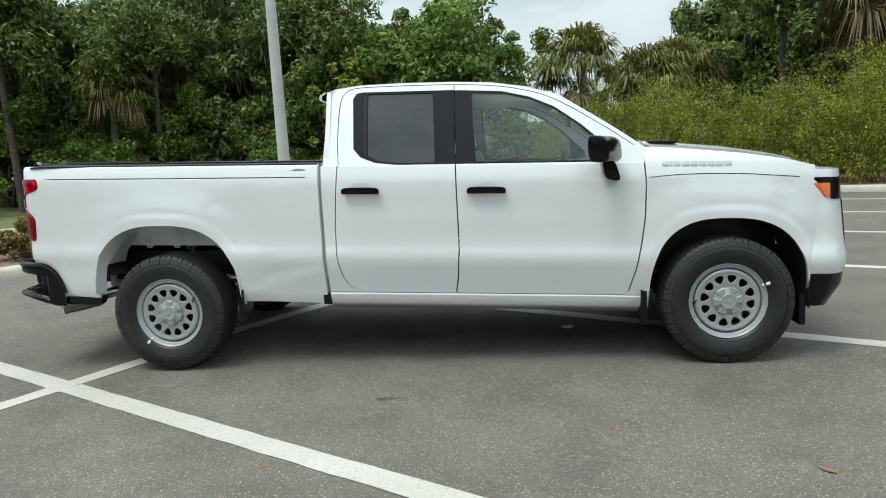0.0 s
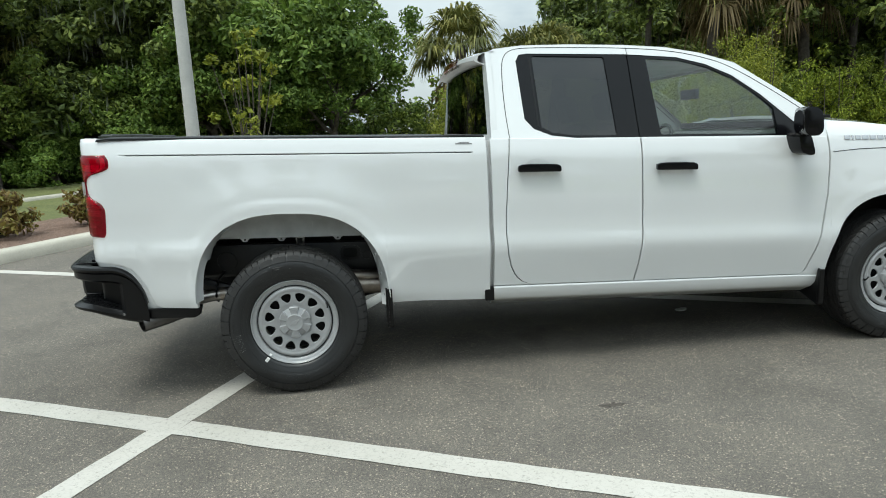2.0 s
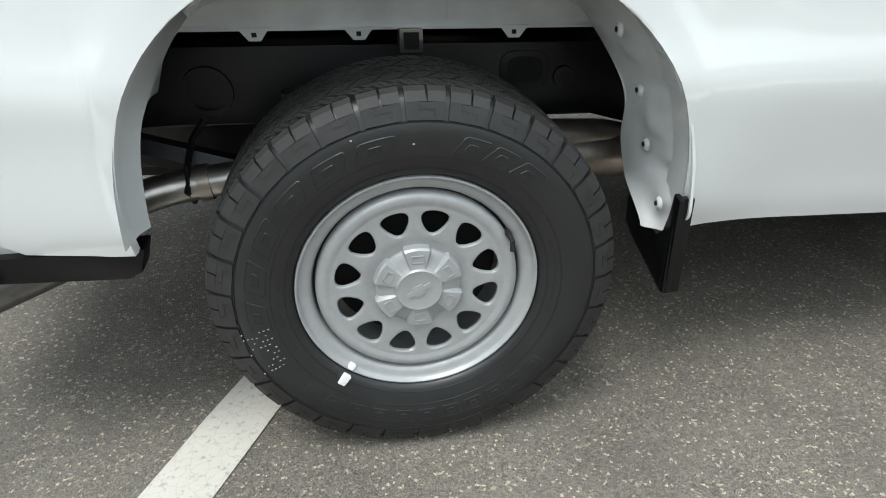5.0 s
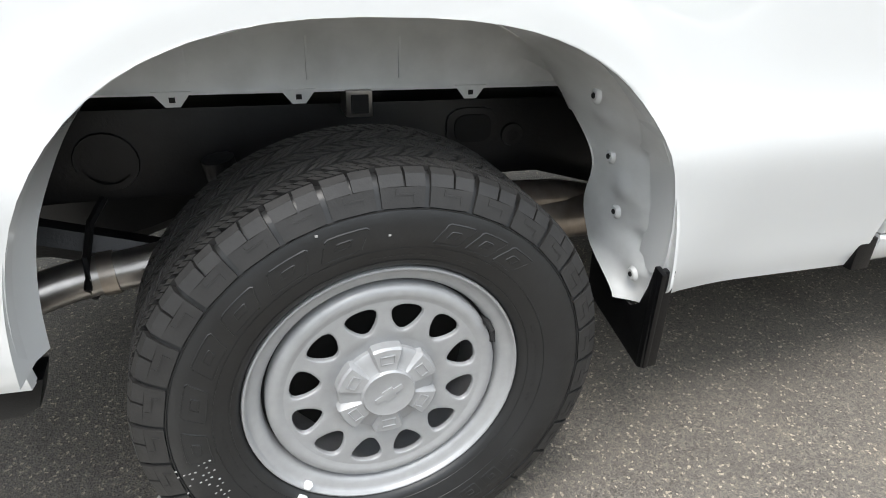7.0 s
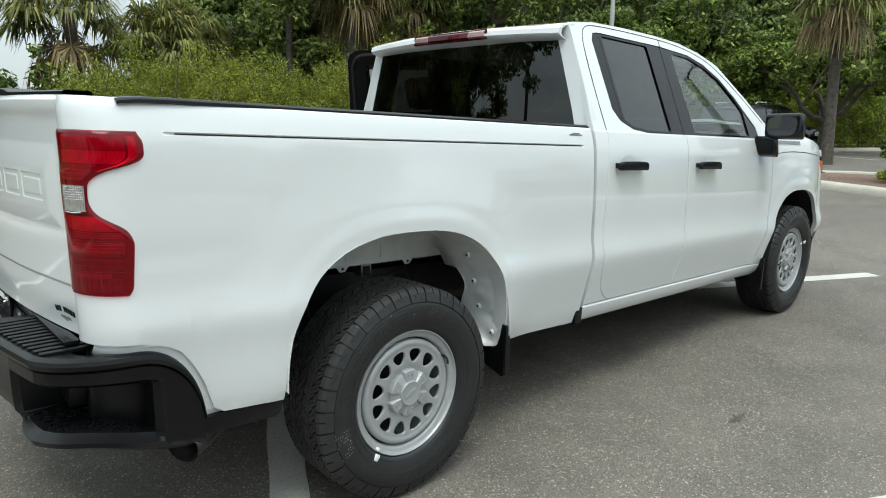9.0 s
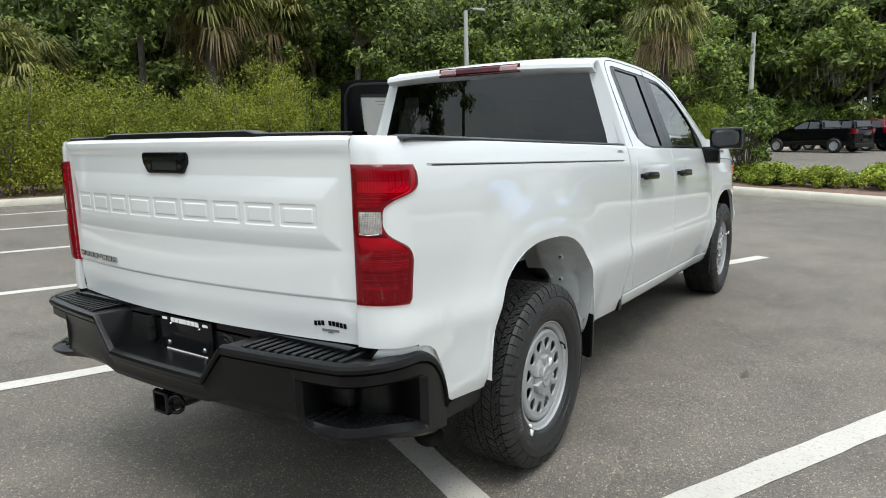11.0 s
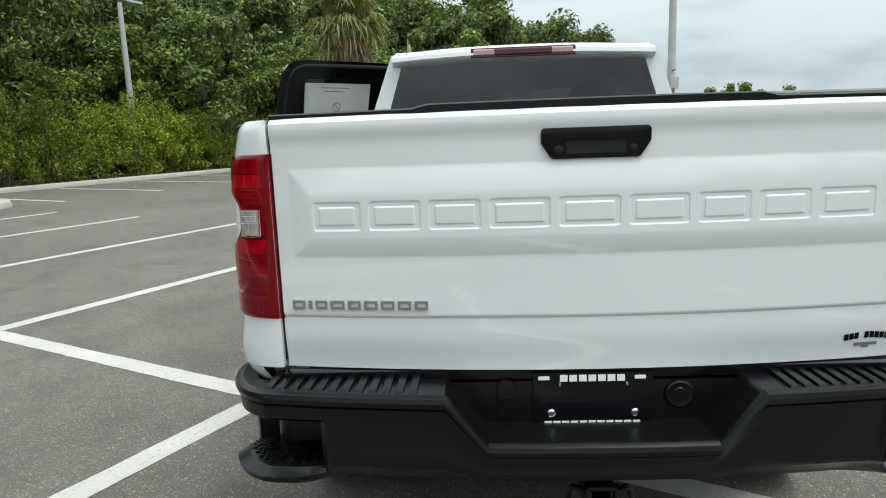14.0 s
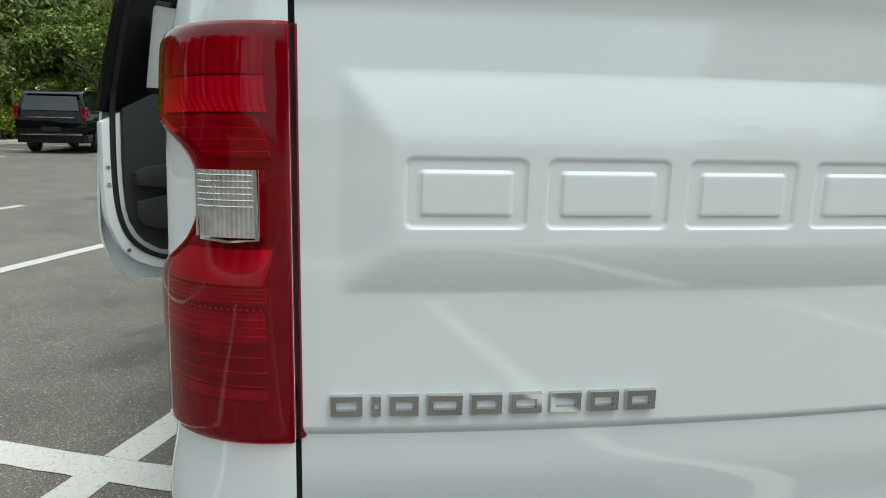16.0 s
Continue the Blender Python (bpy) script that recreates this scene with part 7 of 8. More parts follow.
def oak(seed, height, leafmat, moss=True, crown=1.0, leaf=0.155, per=230, label="", low=0.17, girth=1.0):
    rng = np.random.default_rng(seed)
    ob = thing("tree", label or "tall dark green oak hung with grey moss", "tree", "trees round the lot")
    bm, tips = bmesh.new(), []
    trunk_h = height * low
    tube(bm, [(0, 0, -0.2), (0.05, 0, 0.3), (0.12, 0.08, trunk_h * 0.5), (0.2, 0.0, trunk_h)], [0.42 * girth, 0.33 * girth, 0.27 * girth, 0.24 * girth], 9, cap=False)
    for k in range(5):
        a = k * math.tau / 5 + rng.uniform(-0.4, 0.4)
        limb(bm, rng, (0.2, 0, trunk_h * rng.uniform(0.75, 1.0)), (math.cos(a), math.sin(a), rng.uniform(0.15, 1.5)), height * 0.30 * crown, 0.15, 2, tips)
    part("trunk", bm, BARK, ob, sharp=60)
    centres = []
    for x, y, z, r in tips:
        centres.append((x, y, z, rng.uniform(0.6, 1.15)))
        if rng.random() < 0.6:
            centres.append((x + rng.normal() * 0.9, y + rng.normal() * 0.9, z + rng.normal() * 0.6, rng.uniform(0.45, 0.9)))
    foliage("crown", centres, per, leaf, leafmat, seed + 7, ob)
    if moss:
        v, f = [], []
        picks = [centres[i] for i in rng.choice(len(centres), min(len(centres), 70), replace=False)]
        for x, y, z, r in picks:
            for _ in range(14):
                px, py, pz = x + rng.normal() * 0.45, y + rng.normal() * 0.45, z - rng.uniform(0.1, 0.6)
                ln, w, a = rng.uniform(0.35, 0.95), rng.uniform(0.008, 0.022), rng.uniform(0, math.tau)
                dx, dy, k = math.cos(a) * w, math.sin(a) * w, len(v)
                v += [(px - dx, py - dy, pz), (px + dx, py + dy, pz), (px + dx * 0.9 + rng.normal() * 0.04, py + dy * 0.9, pz - ln * 0.6), (px - dx * 0.7, py - dy * 0.7, pz - ln * 0.55), (px + rng.normal() * 0.08, py, pz - ln)]
                f += [(k, k + 1, k + 2, k + 3), (k + 3, k + 2, k + 4)]
        m = raw("moss", v, f, MOSS)
        m.parent = ob
        m["label"], m["kind"] = "grey-green hanging moss", "stuff"
    return ob


def palm(seed, height, label="cabbage palm with drooping brown fronds", lean=0.3, dead=0.25, fronds=52, size=1.35):
    rng = np.random.default_rng(seed)
    ob = thing("palm_tree", label, "palm", "palms round the lot")
    bm = bmesh.new()
    pts = [(lean * (k / 8) ** 2, 0, -0.2 + (height + 0.2) * k / 8) for k in range(9)]
    tube(bm, pts, [0.26, 0.21] + [0.18] * 5 + [0.2, 0.22], 10, cap=False)
    part("trunk", bm, BARK, ob, sharp=60)
    groups = {"fronds": ([], []), "dead_fronds": ([], [])}
    top = Vector(pts[-1])
    for k in range(fronds):
        old = k < fronds * dead
        v, f = groups["dead_fronds" if old else "fronds"]
        a = rng.uniform(0, math.tau)
        el = rng.uniform(-1.1, -0.35) if old else rng.uniform(-0.35, 1.35)
        d = Vector((math.cos(a) * math.cos(el), math.sin(a) * math.cos(el), math.sin(el)))
        ln = rng.uniform(0.7, 1.1) * size
        hub = top + d * ln + Vector((0, 0, -0.12 * ln if not old else -0.3 * ln))
        side = d.cross(Vector((0, 0, 1))).normalized()
        nrm = side.cross(d).normalized()
        i = len(v)
        v += [tuple(top - side * 0.02), tuple(top + side * 0.02), tuple(hub + side * 0.015), tuple(hub - side * 0.015)]
        f.append((i, i + 1, i + 2, i + 3))
        for j in range(40):
            b = (j / 39 - 0.5) * 4.3 + rng.normal() * 0.05
            w = (d * math.cos(b) + side * math.sin(b) + nrm * 0.12 * rng.normal()).normalized()
            l2 = size * rng.uniform(0.55, 0.95) * (0.75 + 0.25 * math.cos(b))
            mid = hub + w * l2 * 0.6 + nrm * 0.03
            tip = hub + w * l2 + Vector((0, 0, -0.55 * l2 * rng.uniform(0.5, 1.3) - (0.25 if old else 0)))
            q = w.cross(nrm).normalized() * 0.028 * size
            i = len(v)
            v += [tuple(hub), tuple(mid + q), tuple(tip), tuple(mid - q)]
            f.append((i, i + 1, i + 2, i + 3))
    for nm, (v, f) in groups.items():
        m = raw(nm, v, f, DEADFROND if nm == "dead_fronds" else PALMLEAF)
        m.parent = ob
        if nm == "dead_fronds":
            m["label"] = "hanging brown dead fronds"
    return ob


def hedge(name, path, width, height, per_m, leaf, material, seed, label, wobble=0.45, per=42):
    """A thick uneven bank of leaves along (s, n) points, with stems standing in it."""
    rng = np.random.default_rng(seed)
    pts = [np.array(lot(s, n)[:2]) for s, n in path]
    cs, stems = [], bmesh.new()
    for a, b in zip(pts, pts[1:]):
        ln = np.linalg.norm(b - a)
        d = (b - a) / ln
        nn = np.array([-d[1], d[0]])
        for _ in range(int(ln * per_m)):
            t, w = rng.random() * ln, (rng.random() - 0.5) * width
            h = height * (1 + wobble * noise.noise((a[0] + d[0] * t * 0.35, a[1] + d[1] * t * 0.35, seed)) + 0.12 * rng.normal())
            h *= math.sqrt(max(0.12, 1 - (2 * w / width) ** 2 * 0.75))
            p = a + d * t + nn * w
            z = 0.1 + h * (rng.random() ** 0.7)
            cs.append((p[0], p[1], z, rng.uniform(0.22, 0.42)))
            if rng.random() < 0.05:
                tube(stems, [(p[0], p[1], 0.05), (p[0] + rng.normal() * 0.1, p[1] + rng.normal() * 0.1, h * 0.5), (p[0] + rng.normal() * 0.25, p[1] + rng.normal() * 0.25, h * 1.02)], [0.025, 0.018, 0.008], 4, cap=False)
    ob = thing(name, label, "hedge", kind="stuff")
    foliage("leaves", cs, per, leaf, material, seed, ob, 1.0, 1.0)
    part("woody_base", stems, BARK, ob, sharp=60)
    return ob


def shrub(seed, radius, height, material, label, leaf=0.045, clumps=34, per=70):
    rng = np.random.default_rng(seed)
    ob = thing("shrub", label, "shrub", "shrubs in the beds")
    bm, cs = bmesh.new(), []
    for _ in range(clumps):
        a, r = rng.uniform(0, math.tau), radius * math.sqrt(rng.random())
        x, y = math.cos(a) * r, math.sin(a) * r
        z = height * rng.uniform(0.25, 1.0) * math.sqrt(max(0.2, 1 - (r / radius) ** 2 * 0.6))
        cs.append((x, y, z, radius * rng.uniform(0.16, 0.3)))
        tube(bm, [(x * 0.1, y * 0.1, 0), (x * 0.6, y * 0.6, z * 0.6), (x, y, z)], [0.012, 0.009, 0.004], 4, cap=False)
    part("woody_base", bm, BARK, ob, sharp=60)
    foliage("leaves", cs, per, leaf, material, seed, ob, 1.0, 0.9)
    return ob


def place(ob, spots):
    """Stand the thing at the first spot and copies of it at the others: (x, y, z, turn, size)."""
    x, y, z, turn, size = spots[0]
    ob.matrix_world = pose(x, y, z, 0, 0, turn)
    ob.scale = (size,) * 3
    for x, y, z, turn, size in spots[1:]:
        c = copy_thing(ob, pose(x, y, z, 0, 0, turn))
        c.scale = (size,) * 3


_rng = np.random.default_rng(5)


def polar(az, dist, turn=None, size=1.0, z=0.0):
    return (dist * math.cos(radians(az)), -2 + dist * math.sin(radians(az)), z, _rng.uniform(0, 360) if turn is None else turn, size)


# the wood behind the lawn and the hedges
def ring_of(seed, a0, a1, d0, d1, count, k0, k1):
    r = np.random.default_rng(seed)
    spots = [(a0 + (a1 - a0) * (i + 0.5 + r.uniform(-0.35, 0.35)) / count, r.uniform(d0, d1), r.uniform(k0, k1)) for i in range(count)]
    return [polar(a, d, None, k) for a, d, k in spots if not (50.5 < a < 55.5 or 120.3 < a < 122.8 or 112.2 < a < 113.8)]


place(oak(11, 12, OAKLEAF, leaf=0.13, per=240), ring_of(1, 132, 96, 28, 33, 9, 0.9, 1.1) + ring_of(12, 127, 111, 31, 34, 4, 1.05, 1.25) + ring_of(2, 66, 28, 33, 38, 7, 0.95, 1.15))
place(oak(23, 10, OAKLEAF, crown=1.1, leaf=0.145, per=190), ring_of(3, 132, 98, 34, 40, 9, 1.05, 1.3) + ring_of(4, 65, 24, 35, 39, 8, 1.0, 1.25))
place(oak(37, 11, MIDLEAF, moss=False, leaf=0.13, per=230), ring_of(5, 127, 98, 26, 29, 6, 0.6, 0.85) + ring_of(6, 68, 16, 32, 36, 10, 0.7, 1.05) + ring_of(7, 30, 1, 50, 55, 9, 1.25, 1.6))
place(oak(41, 12, OAKLEAF, leaf=0.15, per=190), ring_of(8, 26, 1, 55, 60, 10, 1.45, 1.75) + ring_of(9, 60, 10, 42, 50, 8, 1.2, 1.45))
place(oak(53, 10, LIGHTLEAF, moss=False, leaf=0.14, per=200, low=0.25, label="pale green airy oak"), [polar(a, d, None, k) for a, d, k in [(93, 27, 1.0), (89.5, 31, 0.95), (101, 26, 0.75), (90.2, 25, 0.62)]])
place(oak(61, 5.5, LIGHTLEAF, moss=False, leaf=0.12, per=260, low=0.12, label="bushy pale green young tree"), [polar(a, d, None, k) for a, d, k in [(36.5, 32, 1.05), (33.5, 33, 0.95), (64, 26, 0.7), (57, 26, 0.7), (106, 25, 0.7), (123, 25, 0.7), (114, 25.5, 0.6), (12, 53, 1.0), (-2, 60, 0.9), (-4.6, 62, 0.8), (4, 57, 1.0)]])
place(oak(59, 8, LIGHTLEAF, moss=False, leaf=0.17, per=180, low=0.15, label="distant pale green tree"), [polar(a, d, None, k) for a, d, k in [(-9, 95, 0.9), (-12, 85, 0.75), (-15, 80, 0.7), (-17.4, 150, 1.0), (-19.4, 184, 1.55), (-21.4, 190, 1.7), (-24.5, 186, 1.45), (-19.2, 118, 0.8), (-26, 95, 0.5), (-31, 90, 0.5), (-36, 95, 0.6), (-6.5, 100, 1.0)]])
place(oak(67, 11, OAKLEAF, leaf=0.11, per=260, crown=0.32, low=0.5, girth=0.6, label="thin tall tree hung with grey moss"), [polar(-7.4, 52, 40, 1.15)])
place(oak(71, 13, OAKLEAF, leaf=0.12, per=120, crown=0.45, low=0.55, girth=0.5, moss=False, label="slender tall tree with a bare grey trunk"), [(21.5, 21.3, 0, 20, 1.15), polar(62, 26, 0, 0.9), polar(55, 29, 90, 1.0), polar(44, 25.5, 30, 0.85), polar(103, 25, 60, 0.9), polar(118, 24.5, 10, 0.8), polar(129, 26, 200, 0.95), polar(141, 25, 120, 0.85), polar(22, 40, 120, 1.05), polar(8, 50, 10, 1.2), polar(1, 52, 70, 1.1)])
place(palm(3, 5.7, size=1.15, dead=0.12, fronds=64), [(14.2, 19.6, 0, 30, 1.18), polar(50, 29, 120, 1.15)])
place(palm(4, 6.0, "cabbage palm with brown skirt", dead=0.14, size=1.15), [(22.4, 4.6, 0, 80, 0.9), (-12.8, 18.8, 0, 10, 0.8), polar(116, 27, 80, 0.8)])
place(palm(6, 4.6, "dark cabbage palm standing above the hedge", dead=0.15), [(7.9, 22.0, 0, 140, 0.85), (5.6, 24.0, 0, 200, 1.05), (9.3, 24.5, 0, 10, 0.95)])
# unseen oaks round the other sides, added for their reflection in the paint
place(oak(91, 11, OAKLEAF, leaf=0.30, per=36, low=0.2, label="tall dark green oak out of view across the lot"), ring_of(21, 204, 304, 42, 56, 19, 0.85, 1.25))
# hedges
hedge("hedge", [(-5.2, 17.7), (5.2, 17.7)], 2.8, 3.0, 150, 0.034, HEDGELEAF, 71, "tall feathery yellow-green hedge at the end of the rows", 0.5, 88)
hedge("hedge", [(6.2, 22.5), (16, 22.5), (31, 22.5)], 1.7, 2.75, 70, 0.048, MIDHEDGE, 72, "clipped green hedge behind the far kerb", 0.3, 62)
hedge("hedge", [(-7, 22.5), (7, 23.5)], 3.0, 2.9, 40, 0.10, MIDLEAF, 73, "dense green undergrowth below the trees", 0.8)
hedge("hedge", [(31, 24), (46, 23.6), (54, 17), (57, 8)], 3.0, 2.6, 34, 0.10, DARKHEDGE, 74, "dense green undergrowth below the far trees", 0.8)
hedge("hedge", [(-20, 22), (-7, 24)], 4.0, 2.4, 34, 0.11, MIDLEAF, 75, "dark undergrowth at the edge of the wood", 0.9)
# beds
place(shrub(81, 0.55, 0.62, RUSTLEAF, "low rusty-green shrub in the mulch bed"), [(*lot(s, n, 0.13), _rng.uniform(0, 360), k) for s, n, k in [(-7.0, 1.6, 1.0), (-7.3, 3.2, 1.1), (-7.0, 4.7, 0.95), (-7.2, 6.3, 1.05), (-7.1, 8.0, 1.0), (-7.3, 0.2, 0.9), (-7.2, 10.0, 1.0)]])
place(shrub(83, 0.7, 0.5, MIDHEDGE, "low bright green shrub in the planted island", 0.036, 60, 90), [(*lot(13.2 + 0.35 * math.sin(5 * k), 7.6 - 1.05 * k, 0.13), 77 * k, 0.9 + 0.2 * math.sin(3 * k)) for k in range(24)])
place(shrub(85, 0.62, 2.3, DARKHEDGE, "slim young tree in the planted island", 0.06, 60, 60), [(*lot(13.2, 7.6, 0.13), 0, 1.0), (*lot(13.4, 1.0, 0.13), 90, 0.95)])
place(shrub(87, 0.6, 2.9, HEDGELEAF, "sparse young tree in the mulch bed", 0.06, 26, 26), [(*lot(-7.0, 9.4, 0.13), 0, 1.45)])

# ---- lamp posts ----
def lamp_post(x, y, height, label, turn=0.0, lean=0.0):
    ob = thing("street_lamp", label, "lamp post", "lamp posts of the lot", at=pose(x, y, 0, lean, 0, turn))
    bm = bmesh.new()
    tube(bm, [(0, 0, -0.05), (0, 0, height * 0.5), (0, 0, height)], [0.135, 0.115, 0.09], 16)
    part("pole", bm, POLE, ob)
    bm = bmesh.new()
    tube(bm, [(0, 0, height - 0.05), (0.2, 0, height + 0.06), (0.45, 0, height + 0.1)], 0.035, 8)
    part("arm", bm, BLACK, ob)
    bm = bmesh.new()
    box(bm, (0.38, -0.17, height + 0.05), (1.0, 0.17, height + 0.15), 0.03)
    part("lamp_head", bm, POLE, ob, "flat grey lamp head")
    return ob


lamp_post(-2.59, 8.85, 7.5, "pale concrete lamp post behind the truck", 0)
lamp_post(23.7, 13.9, 6.8, "pale lamp post rising from the hedge", -20)
island_post = lamp_post(18.6, -5.9, 8.0, "pale concrete lamp post in the island", 90)
bm = bmesh.new()
tube(bm, [(0.0, -0.36, 3.0), (0.0, 0.36, 3.0)], 0.02, 8)
part("cross_bar", bm, BLACK, island_post, "thin dark cross bar")
bm = bmesh.new()
box(bm, (-0.14, 0.12, 2.45), (0.10, 0.30, 2.80), 0.02)
part("fuse_box", bm, POLE, island_post, "small grey box on the post")
lamp_post(33.0, 3.5, 6.2, "distant pale lamp post before the trees", 200)

# ---- parked vehicles ----
def far_vehicle(name, label, category, m, profile, belt, width, axles, colour, glass_x, wheel_r=0.37, rear_glass=None, lamp=(-0.32, -0.04, 0.36)):
    """A parked vehicle: body from its side outline, narrowed above the belt, with panes, lamps and wheels. Forward is +x."""
    ob = thing(name, label, category, "vehicles parked round the lot", at=m)
    top = max(z for _, z in profile)

    def put(a, y, b):
        k = 1.0 - 0.20 * max(0.0, (b - belt) / (top - belt)) - 0.06 * max(0.0, (0.55 - b) / 0.4)
        return (a, y * k, b)

    bm = bmesh.new()
    prism(bm, smooth_curve(profile + profile[:1], 1)[:-1], -width / 2, width / 2, 0.035, put)
    body = part("body", bm, colour, ob, sharp=30)
    for s in (-1, 1):
        for quad in glass_x:
            bm = bmesh.new()
            bm.faces.new([bm.verts.new(Vector(put(a, s * (width / 2 + 0.006), b))) for a, b in quad])
            finish(bm, Vector((0, s, 0)))
            part("side_window", bm, FARGLASS, ob, "dark side window")
        for x in axles:
            bm = bmesh.new()
            revolve(bm, [(wheel_r * 0.62, -0.11), (wheel_r * 0.9, -0.12), (wheel_r, -0.08), (wheel_r, 0.08), (wheel_r * 0.6, 0.1)], 28)
            bmesh.ops.transform(bm, matrix=Matrix.Translation((x, s * (width / 2 - 0.07), wheel_r)) @ (Matrix.Rotation(math.pi, 4, "Z") if s > 0 else Matrix()), verts=bm.verts[:])
            w = part("wheel", bm, RUBBER, ob)
            bm = bmesh.new()
            revolve(bm, [(0.0, -0.10), (0.05, -0.105), (0.08, -0.085), (wheel_r * 0.55, -0.095), (wheel_r * 0.64, -0.112), (wheel_r * 0.64, 0.0)], 28)
            bmesh.ops.transform(bm, matrix=Matrix.Translation((x, s * (width / 2 - 0.07), wheel_r)) @ (Matrix.Rotation(math.pi, 4, "Z") if s > 0 else Matrix()), verts=bm.verts[:])
            part("rim", bm, SILVER, w, "silver rim")
            # flat black disc on the body side, for the shade inside the arch
            bm = bmesh.new()
            revolve(bm, [(wheel_r + 0.06, -0.02), (wheel_r + 0.06, 0.0), (0.0, 0.0)], 28)
            bmesh.ops.transform(bm, matrix=Matrix.Translation((x, s * (width / 2 + 0.004), wheel_r + 0.02)) @ (Matrix.Rotation(math.pi, 4, "Z") if s > 0 else Matrix()), verts=bm.verts[:])
            for v in bm.verts:
                v.co.y = s * (width / 2 + 0.003)
            bmesh.ops.delete(bm, geom=[v for v in bm.verts if v.co.z < 0.30], context="VERTS")
            part("arch_shade", bm, FLATBLACK, ob, "flat dark disc painted as the shaded wheel arch")
        rear = min(x for x, _ in profile)
        bm = bmesh.new()
        box(bm, (rear - 0.012, s * width * lamp[2], belt + lamp[0]), (rear + 0.25, s * (width / 2 + 0.004), belt + lamp[1]), 0.015)
        part("tail_lamp", bm, LENS, ob, "red tail lamp")
        front = max(x for x, _ in profile)
        bm = bmesh.new()
        box(bm, (front - 0.28, s * width * 0.33, belt - 0.34), (front + 0.01, s * (width / 2 + 0.002), belt - 0.20), 0.015)
        part("headlamp", bm, CLEAR, ob, "clear headlamp")
        bm = bmesh.new()
        box(bm, (glass_x[-1][-1][0] - 0.12, s * width / 2, belt), (glass_x[-1][-1][0] + 0.1, s * (width / 2 + 0.2), belt + 0.14), 0.03)
        part("mirror", bm, GLOSSBLACK, ob)
    rear, front = min(x for x, _ in profile), max(x for x, _ in profile)
    if rear_glass:
        bm = bmesh.new()
        (xa, za), (xb, zb) = rear_glass
        bm.faces.new([bm.verts.new(Vector(put(x, y, z)) + Vector((-0.045, 0, 0.006))) for x, y, z in ((xa, -width * 0.42, za), (xa, width * 0.42, za), (xb, width * 0.42, zb), (xb, -width * 0.42, zb))])
        finish(bm, Vector((-1, 0, 0.2)))
        part("rear_window", bm, FARGLASS, ob, "dark rear window")
    if name == "parked_suv":
        bm = bmesh.new()
        box(bm, (rear - 0.02, -width * 0.34, belt - 0.12), (rear + 0.03, width * 0.34, belt - 0.085), 0.008)
        part("trim_bar", bm, CHROME, ob, "bright trim bar across the tailgate")
        bm = bmesh.new()
        box(bm, (rear - 0.045, -width * 0.44, 0.555), (rear + 0.03, width * 0.44, 0.595), 0.01)
        part("bumper_strip", bm, CHROME, ob, "bright strip along the bumper")
        bm = bmesh.new()
        prism(bm, [(rear + 0.30, top - 0.10), (rear + 0.30, top - 0.04), (rear + 0.02, top - 0.07), (rear + 0.0, top - 0.11)], -width * 0.38, width * 0.38, 0.012)
        part("roof_spoiler", bm, colour, ob)
        for s in (-1, 1):
            bm = bmesh.new()
            tube(bm, [(-1.7, s * width * 0.36, top - 0.02), (-1.6, s * width * 0.36, top + 0.05), (0.0, s * width * 0.36, top + 0.05), (0.15, s * width * 0.36, top - 0.02)], 0.02, 6)
            part("roof_rail", bm, CHROME, ob, "bright roof rail")
    for x0, x1 in ((rear - 0.03, rear + 0.12), (front - 0.14, front + 0.03)):
        bm = bmesh.new()
        box(bm, (x0, -width * 0.48, 0.32), (x1, width * 0.48, 0.56), 0.03)
        part("bumper", bm, BLACK, ob, "black bumper")
    bm = bmesh.new()
    box(bm, (rear - 0.035, -0.26, 0.66), (rear + 0.01, 0.26, 0.80), 0.006)
    part("plate_recess", bm, FLATBLACK, ob)
    return ob


FARGLASS = simple("dark_car_window_glass", (0.008, 0.010, 0.012), 0.03, 0.0, 4, 0.2, spec=0.75)
BLACKPAINT = paint("black_car_paint", (0.003, 0.003, 0.004), coat_ior=1.34, spec=0.0)
REDPAINT = paint("red_car_paint", (0.15, 0.006, 0.009), coat_ior=1.4)
SILVERPAINT = paint("silver_car_paint", (0.50, 0.52, 0.53), 0.5)
BLUEPAINT = paint("bright_blue_car_paint", (0.03, 0.20, 0.52))
SUV = [(-2.50, 0.40), (-2.62, 0.62), (-2.62, 0.86), (-2.57, 1.16), (-2.42, 1.70), (-2.22, 1.86), (-1.0, 1.93), (0.3, 1.88), (0.75, 1.70), (1.25, 1.22), (2.35, 1.10), (2.58, 0.95), (2.62, 0.45), (2.3, 0.30), (-2.3, 0.30)]
SUV_GLASS = [[(-2.42, 1.22), (-2.30, 1.72), (-1.30, 1.78), (-1.28, 1.20)], [(-1.20, 1.20), (-1.22, 1.78), (-0.15, 1.76), (-0.15, 1.19)], [(-0.07, 1.19), (-0.07, 1.76), (0.35, 1.72), (1.0, 1.20)]]
PICK = [(-2.85, 0.50), (-2.90, 0.95), (-2.88, 1.40), (-1.02, 1.40), (-0.98, 1.45), (-0.86, 1.86), (-0.6, 1.93), (0.25, 1.90), (0.55, 1.75), (1.15, 1.38), (2.55, 1.24), (2.78, 1.0), (2.80, 0.55), (2.5, 0.42), (-2.6, 0.45)]
PICK_GLASS = [[(-0.80, 1.42), (-0.72, 1.80), (-0.15, 1.82), (-0.15, 1.41)], [(-0.07, 1.41), (-0.07, 1.82), (0.25, 1.79), (0.92, 1.40)]]
